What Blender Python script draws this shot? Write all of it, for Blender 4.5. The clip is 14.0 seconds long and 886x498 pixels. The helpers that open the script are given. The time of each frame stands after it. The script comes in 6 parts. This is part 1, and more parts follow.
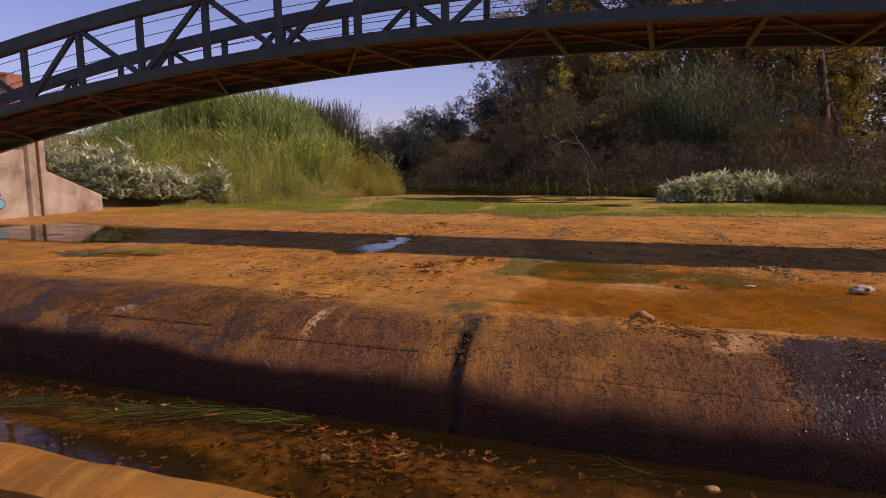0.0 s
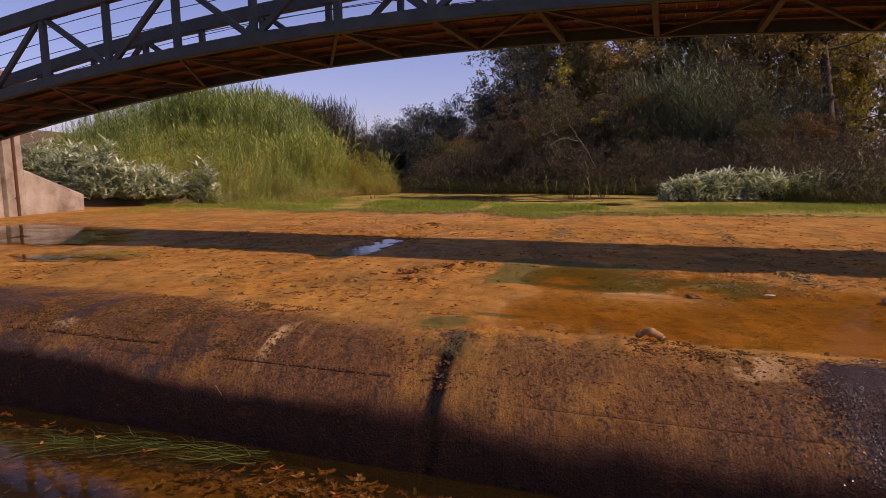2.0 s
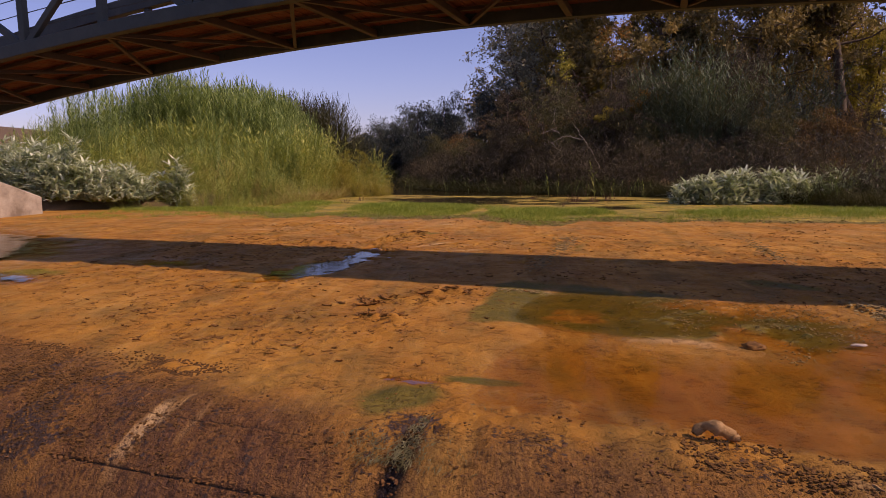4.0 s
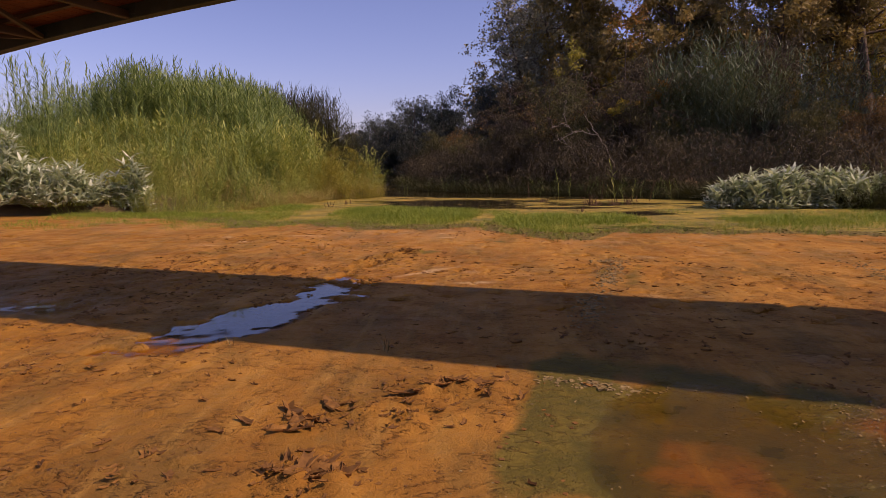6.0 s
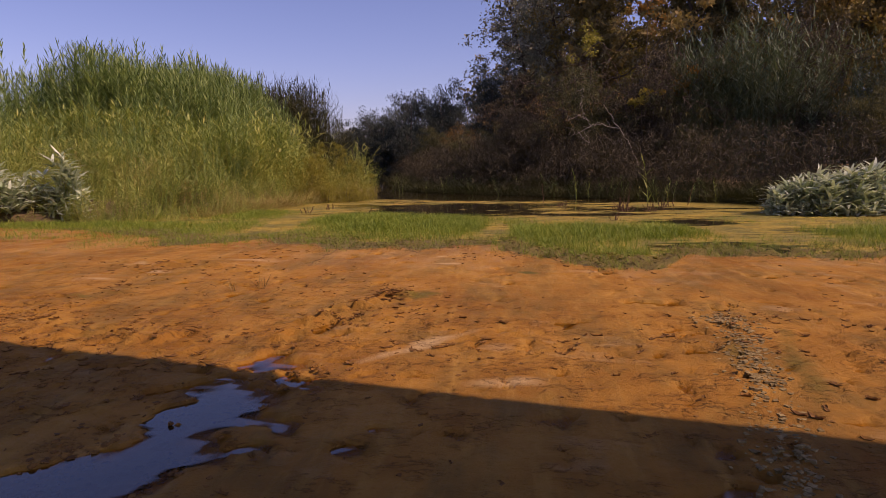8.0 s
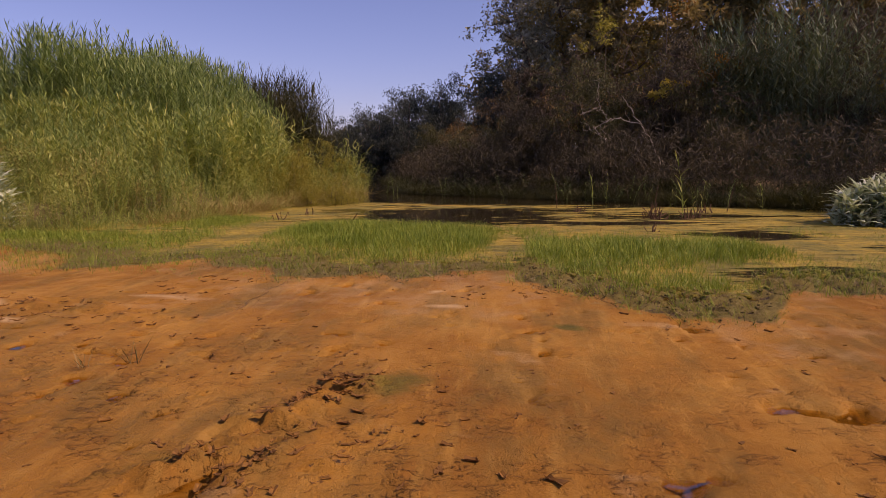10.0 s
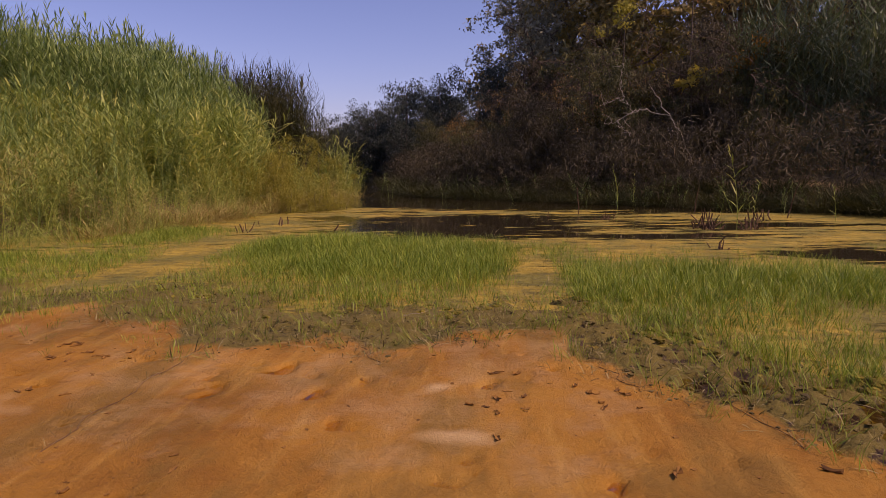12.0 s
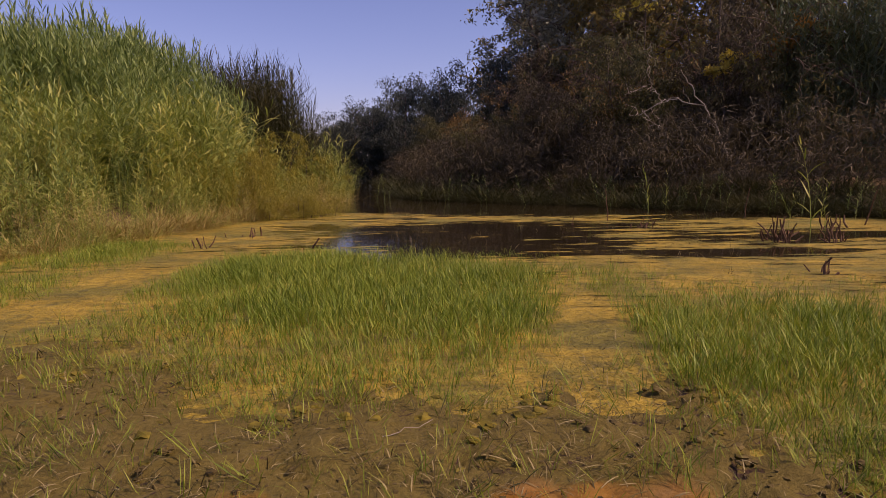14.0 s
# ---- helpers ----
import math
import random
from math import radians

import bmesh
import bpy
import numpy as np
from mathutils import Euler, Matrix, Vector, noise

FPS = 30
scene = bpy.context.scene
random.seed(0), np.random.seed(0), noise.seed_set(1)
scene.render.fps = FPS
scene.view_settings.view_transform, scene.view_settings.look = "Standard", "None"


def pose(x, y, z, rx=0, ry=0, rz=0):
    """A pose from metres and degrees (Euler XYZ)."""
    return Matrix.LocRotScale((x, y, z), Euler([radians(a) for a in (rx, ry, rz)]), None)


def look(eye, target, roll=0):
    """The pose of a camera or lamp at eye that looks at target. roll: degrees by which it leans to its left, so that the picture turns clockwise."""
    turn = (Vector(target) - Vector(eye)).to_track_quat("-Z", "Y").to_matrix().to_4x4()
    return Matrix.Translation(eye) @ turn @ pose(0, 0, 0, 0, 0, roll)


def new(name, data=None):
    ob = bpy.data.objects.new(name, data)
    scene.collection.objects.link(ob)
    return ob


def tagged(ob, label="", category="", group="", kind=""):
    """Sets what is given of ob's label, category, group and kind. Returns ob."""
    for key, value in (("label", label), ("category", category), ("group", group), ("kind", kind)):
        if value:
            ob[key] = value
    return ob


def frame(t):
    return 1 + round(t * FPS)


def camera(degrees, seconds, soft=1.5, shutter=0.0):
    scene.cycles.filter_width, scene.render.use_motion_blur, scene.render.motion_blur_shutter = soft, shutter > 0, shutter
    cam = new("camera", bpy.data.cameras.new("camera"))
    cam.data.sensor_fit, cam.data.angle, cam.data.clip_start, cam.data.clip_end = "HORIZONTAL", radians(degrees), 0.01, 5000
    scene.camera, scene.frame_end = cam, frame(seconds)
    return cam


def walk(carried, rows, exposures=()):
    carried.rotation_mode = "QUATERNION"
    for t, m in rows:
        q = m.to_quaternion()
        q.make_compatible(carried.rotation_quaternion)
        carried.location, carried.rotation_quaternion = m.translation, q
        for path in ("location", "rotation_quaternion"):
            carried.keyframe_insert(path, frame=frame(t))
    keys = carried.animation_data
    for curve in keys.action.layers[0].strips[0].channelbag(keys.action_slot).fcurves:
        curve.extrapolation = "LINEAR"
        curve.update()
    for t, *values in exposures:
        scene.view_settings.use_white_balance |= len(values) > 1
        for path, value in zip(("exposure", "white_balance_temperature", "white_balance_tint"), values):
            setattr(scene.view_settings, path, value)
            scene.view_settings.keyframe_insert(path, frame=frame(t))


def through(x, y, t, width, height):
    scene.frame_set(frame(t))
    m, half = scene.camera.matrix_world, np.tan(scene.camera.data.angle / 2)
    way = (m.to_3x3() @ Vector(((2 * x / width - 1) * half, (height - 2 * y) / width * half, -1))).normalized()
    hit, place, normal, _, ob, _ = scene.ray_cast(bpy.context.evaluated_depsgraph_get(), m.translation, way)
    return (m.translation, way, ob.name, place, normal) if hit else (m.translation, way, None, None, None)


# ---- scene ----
# ---------------- camera ----------------
cam = camera(70.5, 14.0, soft=0.8)
EXPOSURES = [(0.0, 0.0, 6500, 46), (14.0, 0.0, 6500, 46)]
PATH = [
    (0, (0.138, -6.627, 1.64), (-0.041, -4.653, 1.376), -0.5),
    (0.5, (0.17, -6.313, 1.632), (-0.01, -4.339, 1.368), -0.5),
    (1, (0.191, -6.103, 1.621), (0.011, -4.129, 1.355), -0.5),
    (1.5, (0.223, -5.974, 1.602), (0.045, -4.0, 1.335), -0.4),
    (2, (0.268, -5.71, 1.599), (0.089, -3.736, 1.331), -0.6),
    (2.5, (0.317, -5.34, 1.582), (0.139, -3.366, 1.315), -0.5),
    (3, (0.362, -4.903, 1.584), (0.184, -2.929, 1.316), -0.5),
    (3.5, (0.388, -4.331, 1.591), (0.21, -2.357, 1.324), -0.5),
    (3.7, (0.4, -4.059, 1.598), (0.219, -2.086, 1.329), -0.6),
    (5.8, (0.126, -0.511, 1.553), (-0.051, 1.463, 1.285), -0.7),
    (6, (0.092, -0.167, 1.558), (-0.084, 1.807, 1.286), -0.7),
    (6.5, (-0.02, 0.857, 1.55), (-0.194, 2.83, 1.278), -0.7),
    (7, (-0.124, 1.87, 1.529), (-0.297, 3.844, 1.257), -0.6),
    (7.5, (-0.218, 2.818, 1.514), (-0.39, 4.792, 1.243), -0.7),
    (7.7, (-0.251, 3.21, 1.507), (-0.423, 5.184, 1.232), -0.8),
    (9.8, (-0.454, 6.386, 1.441), (-0.628, 8.36, 1.169), -0.6),
    (10, (-0.498, 6.765, 1.433), (-0.669, 8.739, 1.159), -0.6),
    (10.5, (-0.568, 7.556, 1.441), (-0.738, 9.53, 1.165), -0.8),
    (11, (-0.639, 8.352, 1.438), (-0.808, 10.325, 1.161), -0.9),
    (11.5, (-0.71, 9.108, 1.429), (-0.881, 11.082, 1.154), -0.9),
    (12, (-0.795, 9.832, 1.403), (-0.966, 11.805, 1.128), -0.9),
    (12.5, (-0.873, 10.522, 1.377), (-1.044, 12.495, 1.102), -1.0),
    (13, (-0.956, 11.184, 1.372), (-1.127, 13.158, 1.096), -1.1),
    (13.5, (-1.038, 11.793, 1.376), (-1.21, 13.766, 1.1), -1.3),
    (14, (-1.098, 12.408, 1.374), (-1.271, 14.381, 1.097), -1.3),
]
walk(cam, [(t, look(eye, target, roll)) for t, eye, target, roll in PATH], EXPOSURES)

# ---------------- sky and sun ----------------
AX = Vector((0.969, -0.247, 0))      # along the weir and the bridge
NR = Vector((0.247, 0.969, 0))       # upstream, across them
SUN_EL = 46.0
sun_way = AX * math.cos(radians(SUN_EL)) + Vector((0, 0, math.sin(radians(SUN_EL))))
world = bpy.data.worlds.new("world")
scene.world = world
world.use_nodes = True
wn = world.node_tree
sky = wn.nodes.new("ShaderNodeTexSky")
sky.sky_type, sky.sun_disc = "NISHITA", False
sky.sun_elevation, sky.sun_rotation = radians(SUN_EL), math.atan2(sun_way.x, sun_way.y)
sky.air_density, sky.dust_density, sky.ozone_density = 1.0, 0.7, 3.6
tint = wn.nodes.new("ShaderNodeMix")
tint.data_type, tint.blend_type = "RGBA", "MULTIPLY"
tint.inputs[0].default_value = 1.0
tint.inputs[7].default_value = (1.045, 0.97, 1.03, 1)
wn.links.new(sky.outputs[0], tint.inputs[6])
wn.links.new(tint.outputs[2], wn.nodes["Background"].inputs[0])
wn.nodes["Background"].inputs[1].default_value = 0.106
sun = new("sun", bpy.data.lights.new("sun", "SUN"))
sun.data.energy, sun.data.angle, sun.data.color = 3.7, radians(0.55), (1.0, 0.84, 0.54)
sun.matrix_world = look(sun_way * 60, (0, 0, 0))

# ---------------- helpers of this scene ----------------
RNG = np.random.default_rng(7)
axv, nrv = np.array(AX), np.array(NR)


def sp(s, p, z):
    """World place of s metres along the weir, p metres upstream of its crest."""
    return Vector((s * AX.x + p * NR.x, s * AX.y + p * NR.y, z))


def hash2(i, j, k):
    n = (i * 374761393 + j * 668265263 + k * 2147483647) & 0xFFFFFFFF
    n = ((n ^ (n >> 13)) * 1274126177) & 0xFFFFFFFF
    return ((n ^ (n >> 16)) & 0xFFFF) / 65535.0


def vnoise(x, y, seed=0):
    """Smooth value noise, 0 to 1."""
    xi, yi = np.floor(x).astype(np.int64), np.floor(y).astype(np.int64)
    fx, fy = x - xi, y - yi
    fx, fy = fx * fx * (3 - 2 * fx), fy * fy * (3 - 2 * fy)
    a, b = hash2(xi, yi, seed), hash2(xi + 1, yi, seed)
    c, d = hash2(xi, yi + 1, seed), hash2(xi + 1, yi + 1, seed)
    return (a * (1 - fx) + b * fx) * (1 - fy) + (c * (1 - fx) + d * fx) * fy


def fbm(x, y, seed=0, octaves=4):
    total, amp, norm = 0.0, 1.0, 0.0
    for o in range(octaves):
        total = total + amp * vnoise(x * 2 ** o + 17.3 * o, y * 2 ** o - 9.1 * o, seed + o)
        norm += amp
        amp *= 0.5
    return total / norm


def step(a, b, x):
    t = np.clip((x - a) / (b - a), 0, 1)
    return t * t * (3 - 2 * t)


def np_mesh(name, V, F, smooth=False, uv=None):
    """A mesh from arrays of places and of faces with one number of corners."""
    me = bpy.data.meshes.new(name)
    V, F = np.asarray(V, np.float32), np.asarray(F, np.int32)
    k = F.shape[1]
    me.vertices.add(len(V))
    me.vertices.foreach_set("co", V.ravel())
    me.loops.add(F.size)
    me.loops.foreach_set("vertex_index", F.ravel())
    me.polygons.add(len(F))
    me.polygons.foreach_set("loop_start", np.arange(0, F.size, k, dtype=np.int32))
    me.polygons.foreach_set("use_smooth", np.full(len(F), smooth))
    me.update()
    me.validate()
    return me


def attribute(me, name, values):
    a = me.attributes.new(name, "FLOAT", "POINT")
    a.data.foreach_set("value", np.asarray(values, np.float32))


def put(name, me, mat, parent=None, label="", **tags):
    """One mesh object, top-level or under a thing."""
    ob = new(name, me)
    if not me.materials:
        me.materials.append(mat)
    if parent is not None:
        ob.parent = parent
    return tagged(ob, label, **tags)


def part(name, bm, mat, parent, label=""):
    me = bpy.data.meshes.new(name)
    bm.to_mesh(me)
    bm.free()
    return put(name, me, mat, parent, label)


def thing(name, at=(0, 0, 0), **tags):
    ob = new(name)
    ob.location = at
    return tagged(ob, **tags)


def box_bm(sx, sy, sz, bevel=0.0, segs=1):
    bm = bmesh.new()
    bmesh.ops.create_cube(bm, size=1)
    bmesh.ops.scale(bm, vec=(sx, sy, sz), verts=bm.verts)
    if bevel:
        bmesh.ops.bevel(bm, geom=bm.edges[:], offset=bevel, segments=segs, affect="EDGES", profile=0.7)
    return bm


def beam_bm(a, b, w, h, bevel=0.008):
    """A box beam from a to b, w wide across, h high."""
    a, b = Vector(a), Vector(b)
    bm = box_bm((b - a).length, w, h, bevel)
    x = (b - a).normalized()
    y = Vector((0, 0, 1)).cross(x)
    y = y.normalized() if y.length > 1e-4 else NR.copy()
    z = x.cross(y)
    m = Matrix((x, y, z)).transposed().to_4x4()
    m.translation = (a + b) / 2
    bm.transform(m)
    return bm


def tube_arrays(points, radii, sides=6):
    """Quads of a tapered tube along points."""
    P = np.asarray(points, float)
    R = np.asarray(radii, float)
    T = np.gradient(P, axis=0)
    T /= np.linalg.norm(T, axis=1)[:, None] + 1e-9
    ref = np.where(np.abs(T[:, 2:3]) > 0.9, np.array([[1.0, 0, 0]]), np.array([[0, 0, 1.0]]))
    U = np.cross(T, ref)
    U /= np.linalg.norm(U, axis=1)[:, None] + 1e-9
    W = np.cross(T, U)
    ang = np.linspace(0, 2 * np.pi, sides, endpoint=False)
    V = P[:, None] + R[:, None, None] * (np.cos(ang)[None, :, None] * U[:, None] + np.sin(ang)[None, :, None] * W[:, None])
    n = len(P)
    i, j = np.meshgrid(np.arange(n - 1), np.arange(sides), indexing="ij")
    k = (j + 1) % sides
    F = np.stack([i * sides + j, i * sides + k, (i + 1) * sides + k, (i + 1) * sides + j], -1).reshape(-1, 4)
    return V.reshape(-1, 3), F


class Heap:
    """Gathers pieces of quads into one mesh."""

    def __init__(self):
        self.V, self.F, self.n = [], [], 0

    def add(self, V, F):
        self.V.append(np.asarray(V, np.float32))
        self.F.append(np.asarray(F) + self.n)
        self.n += len(V)

    def mesh(self, name, smooth=False):
        return np_mesh(name, np.concatenate(self.V), np.concatenate(self.F), smooth)


def scatter_mesh(name, templates, at, turn, size, tilt=None, smooth=False):
    """Many copies of small templates (V, F) joined into one mesh."""
    heap = Heap()
    which = RNG.integers(0, len(templates), len(at))
    for k, (V, F) in enumerate(templates):
        sel = np.nonzero(which == k)[0]
        if not len(sel):
            continue
        c, s = np.cos(turn[sel])[:, None], np.sin(turn[sel])[:, None]
        sc = size[sel][:, None]
        X, Y, Z = V[None, :, 0] * sc, V[None, :, 1] * sc, V[None, :, 2] * sc
        W = np.stack([X * c - Y * s, X * s + Y * c, Z], -1)
        if tilt is not None:
            W[..., 0] += W[..., 2] * tilt[sel][:, 0:1]
            W[..., 1] += W[..., 2] * tilt[sel][:, 1:2]
        W += at[sel][:, None]
        FF = F[None] + (np.arange(len(sel)) * len(V))[:, None, None]
        heap.add(W.reshape(-1, 3), FF.reshape(-1, F.shape[1]))
    return heap.mesh(name, smooth)


def blade(length, width, lean, droop, az, base=(0, 0, 0), segs=3, twist=0.0):
    """A leaf blade: rises, leans out and droops."""
    t = np.linspace(0, 1, segs + 1)
    out = length * (np.sin(lean) * t + droop * t * t * 0.5)
    up = length * (np.cos(lean) * t - droop * t * t * 0.55)
    w = width * 0.5 * np.clip(1.15 * (1 - t ** 2.2) + 0.02, 0.03, 1) * np.clip(0.5 + 3 * t, 0, 1)
    ca, sa = np.cos(az), np.sin(az)
    side = np.stack([-sa * np.cos(twist) + 0 * t, ca * np.cos(twist) + 0 * t, np.sin(twist) + 0 * t], -1)
    mid = np.stack([ca * out, sa * out, up], -1) + np.asarray(base)
    V = np.concatenate([mid - side * w[:, None], mid + side * w[:, None]])
    n = segs + 1
    i = np.arange(segs)
    F = np.stack([i, i + 1, n + i + 1, n + i], -1)
    return V, F


# ---------------- materials ----------------
def material(name):
    m = bpy.data.materials.new(name)
    m.use_nodes = True
    nt = m.node_tree
    return m, nt, nt.nodes["Principled BSDF"]


def node(nt, kind, **values):
    n = nt.nodes.new(kind)
    for key, value in values.items():
        n.inputs[key.replace("_", " ")].default_value = value
    return n


def coords(nt):
    return nt.nodes.new("ShaderNodeNewGeometry").outputs["Position"]


def noise_node(nt, vec, scale, detail=5.0, rough=0.6, stretch=None):
    if stretch:
        mp = nt.nodes.new("ShaderNodeMapping")
        mp.inputs["Scale"].default_value = stretch
        nt.links.new(vec, mp.inputs["Vector"])
        vec = mp.outputs[0]
    n = node(nt, "ShaderNodeTexNoise", Scale=scale, Detail=detail, Roughness=rough)
    nt.links.new(vec, n.inputs["Vector"])
    return n.outputs["Fac"]


def ramp(nt, fac, stops):
    r = nt.nodes.new("ShaderNodeValToRGB")
    while len(r.color_ramp.elements) < len(stops):
        r.color_ramp.elements.new(0.5)
    for e, (pos, col) in zip(r.color_ramp.elements, stops):
        e.position = pos
        e.color = (*col, 1) if len(col) == 3 else col
    nt.links.new(fac, r.inputs[0])
    return r.outputs[0]


def grey(nt, fac, a, b, lo=0.0, hi=1.0):
    m = node(nt, "ShaderNodeMapRange", From_Min=a, From_Max=b, To_Min=lo, To_Max=hi)
    nt.links.new(fac, m.inputs[0])
    return m.outputs[0]


def mix(nt, fac, a, b, mode="MIX"):
    m = nt.nodes.new("ShaderNodeMix")
    m.data_type, m.blend_type = "RGBA", mode
    for sock, v in ((m.inputs[0], fac), (m.inputs[6], a), (m.inputs[7], b)):
        if isinstance(v, (int, float)):
            sock.default_value = v
        elif isinstance(v, tuple):
            sock.default_value = (*v, 1)
        else:
            nt.links.new(v, sock)
    return m.outputs[2]


def maths(nt, op, a, b=0.0):
    m = nt.nodes.new("ShaderNodeMath")
    m.operation = op
    for sock, v in ((m.inputs[0], a), (m.inputs[1], b)):
        if isinstance(v, (int, float)):
            sock.default_value = v
        else:
            nt.links.new(v, sock)
    return m.outputs[0]


def bump(nt, bsdf, height, strength=0.4, distance=0.01):
    b = node(nt, "ShaderNodeBump", Strength=strength, Distance=distance)
    nt.links.new(height, b.inputs["Height"])
    nt.links.new(b.outputs[0], bsdf.inputs["Normal"])


def attr(nt, name):
    a = nt.nodes.new("ShaderNodeAttribute")
    a.attribute_name = name
    return a.outputs["Fac"]


def ragged_mask(nt, mask, grain, soft=0.22, amount=0.9):
    """A mask whose edge breaks up along a grain."""
    v = maths(nt, "ADD", mask, maths(nt, "MULTIPLY", maths(nt, "SUBTRACT", grain, 0.5), amount))
    return maths(nt, "MULTIPLY", grey(nt, v, 0.5 - soft, 0.5 + soft), grey(nt, mask, 0.03, 0.2))


def mud_material():
    m, nt, b = material("ochre_mud")
    pos = coords(nt)
    big = noise_node(nt, pos, 0.55, 5)
    mid = noise_node(nt, pos, 2.6, 6, 0.65)
    fine = noise_node(nt, pos, 34, 7, 0.75)
    flow = noise_node(nt, pos, 3.0, 5, 0.6, (2.4, 0.35, 1))
    col = ramp(nt, big, [(0.3, (0.265, 0.113, 0.015)), (0.5, (0.425, 0.197, 0.027)), (0.7, (0.505, 0.258, 0.044))])
    col = mix(nt, grey(nt, mid, 0.42, 0.72, 0, 0.5), col, (0.22, 0.082, 0.019))
    moist = noise_node(nt, pos, 0.9, 5, 0.7, (1.5, 0.7, 1))
    col = mix(nt, grey(nt, moist, 0.46, 0.62, 0, 0.72), col, (0.218, 0.128, 0.029))
    col = mix(nt, grey(nt, flow, 0.52, 0.72, 0, 0.5), col, (0.565, 0.315, 0.066))
    col = mix(nt, ragged_mask(nt, attr(nt, "pale"), mid, 0.25), col, (0.60, 0.39, 0.17))
    col = mix(nt, ragged_mask(nt, attr(nt, "algae"), maths(nt, "ADD", maths(nt, "MULTIPLY", mid, 0.7), maths(nt, "MULTIPLY", fine, 0.3)), 0.14, 0.9), col, mix(nt, grey(nt, mid, 0.35, 0.65), (0.085, 0.074, 0.013), (0.215, 0.158, 0.027)))
    grain = noise_node(nt, pos, 70, 4, 0.8)
    col = mix(nt, ragged_mask(nt, attr(nt, "silt"), mid, 0.2, 0.9), col, ramp(nt, fine, [(0.30, (0.105, 0.080, 0.019)), (0.5, (0.170, 0.130, 0.031)), (0.70, (0.24, 0.185, 0.046))]))
    col = mix(nt, ragged_mask(nt, attr(nt, "mat"), mid, 0.25, 0.9), col, ramp(nt, fine, [(0.35, (0.085, 0.072, 0.009)), (0.5, (0.215, 0.168, 0.020)), (0.68, (0.35, 0.265, 0.034))]))
    scale_n = noise_node(nt, pos, 9, 5, 0.7, (2.0, 0.8, 0.8))
    face = attr(nt, "face")
    drip = noise_node(nt, pos, 5.0, 6, 0.75, (8.0, 0.9, 0.9))
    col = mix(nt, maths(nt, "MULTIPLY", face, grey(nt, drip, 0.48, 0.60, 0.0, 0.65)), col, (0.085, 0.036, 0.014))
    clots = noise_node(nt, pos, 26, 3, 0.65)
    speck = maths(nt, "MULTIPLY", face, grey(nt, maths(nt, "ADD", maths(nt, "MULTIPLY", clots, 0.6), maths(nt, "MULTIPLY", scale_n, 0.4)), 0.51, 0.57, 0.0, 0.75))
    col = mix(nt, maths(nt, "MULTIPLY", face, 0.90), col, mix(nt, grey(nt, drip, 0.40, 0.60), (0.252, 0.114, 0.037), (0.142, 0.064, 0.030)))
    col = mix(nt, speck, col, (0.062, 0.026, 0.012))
    # crest foot turns brown, then near black: its shade put into the colour
    low = maths(nt, "ADD", attr(nt, "foot_shade"), maths(nt, "MULTIPLY", maths(nt, "SUBTRACT", maths(nt, "ADD", maths(nt, "MULTIPLY", grain, 0.5), maths(nt, "MULTIPLY", scale_n, 0.5)), 0.5), 0.55))
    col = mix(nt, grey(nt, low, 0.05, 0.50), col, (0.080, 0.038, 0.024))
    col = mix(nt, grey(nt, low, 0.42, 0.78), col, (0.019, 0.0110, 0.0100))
    blot = ragged_mask(nt, attr(nt, "dark"), maths(nt, "ADD", maths(nt, "MULTIPLY", clots, 0.7), maths(nt, "MULTIPLY", fine, 0.3)), 0.08, 1.9)
    col = mix(nt, blot, col, mix(nt, grey(nt, fine, 0.35, 0.7), (0.034, 0.021, 0.014), (0.115, 0.067, 0.042)))
    col = mix(nt, ragged_mask(nt, attr(nt, "crack"), fine, 0.2, 0.5), col, (0.016, 0.010, 0.007))
    col = mix(nt, grey(nt, fine, 0.57, 0.75, 0, 0.5), col, (0.085, 0.032, 0.012))
    plate = noise_node(nt, pos, 11, 4, 0.6, (0.8, 1.5, 1))
    torn = maths(nt, "MULTIPLY", attr(nt, "torn"), grey(nt, mid, 0.46, 0.58))
    # thin dark rims: the shade of small crust ridges put into the colour
    rim_shade = maths(nt, "MULTIPLY", maths(nt, "MULTIPLY", grey(nt, plate, 0.53, 0.56), grey(nt, plate, 0.62, 0.57)), torn)
    col = mix(nt, maths(nt, "MULTIPLY", rim_shade, 0.40), col, (0.095, 0.040, 0.014))
    nt.links.new(col, b.inputs["Base Color"])
    wet = attr(nt, "wet")
    rough = maths(nt, "SUBTRACT", grey(nt, mid, 0.3, 0.7, 0.50, 0.82), maths(nt, "ADD", maths(nt, "MULTIPLY", wet, 0.30), maths(nt, "MULTIPLY", maths(nt, "MULTIPLY", blot, wet), 0.25)))
    nt.links.new(rough, b.inputs["Roughness"])
    shine = maths(nt, "SUBTRACT", 1.0, grey(nt, attr(nt, "foot_shade"), 0.0, 0.6, 0.0, 0.85))
    nt.links.new(maths(nt, "MULTIPLY", shine, maths(nt, "ADD", maths(nt, "ADD", 0.11, maths(nt, "MULTIPLY", face, 0.12)), maths(nt, "MULTIPLY", maths(nt, "MULTIPLY", blot, wet), 0.45))), b.inputs["Specular IOR Level"])
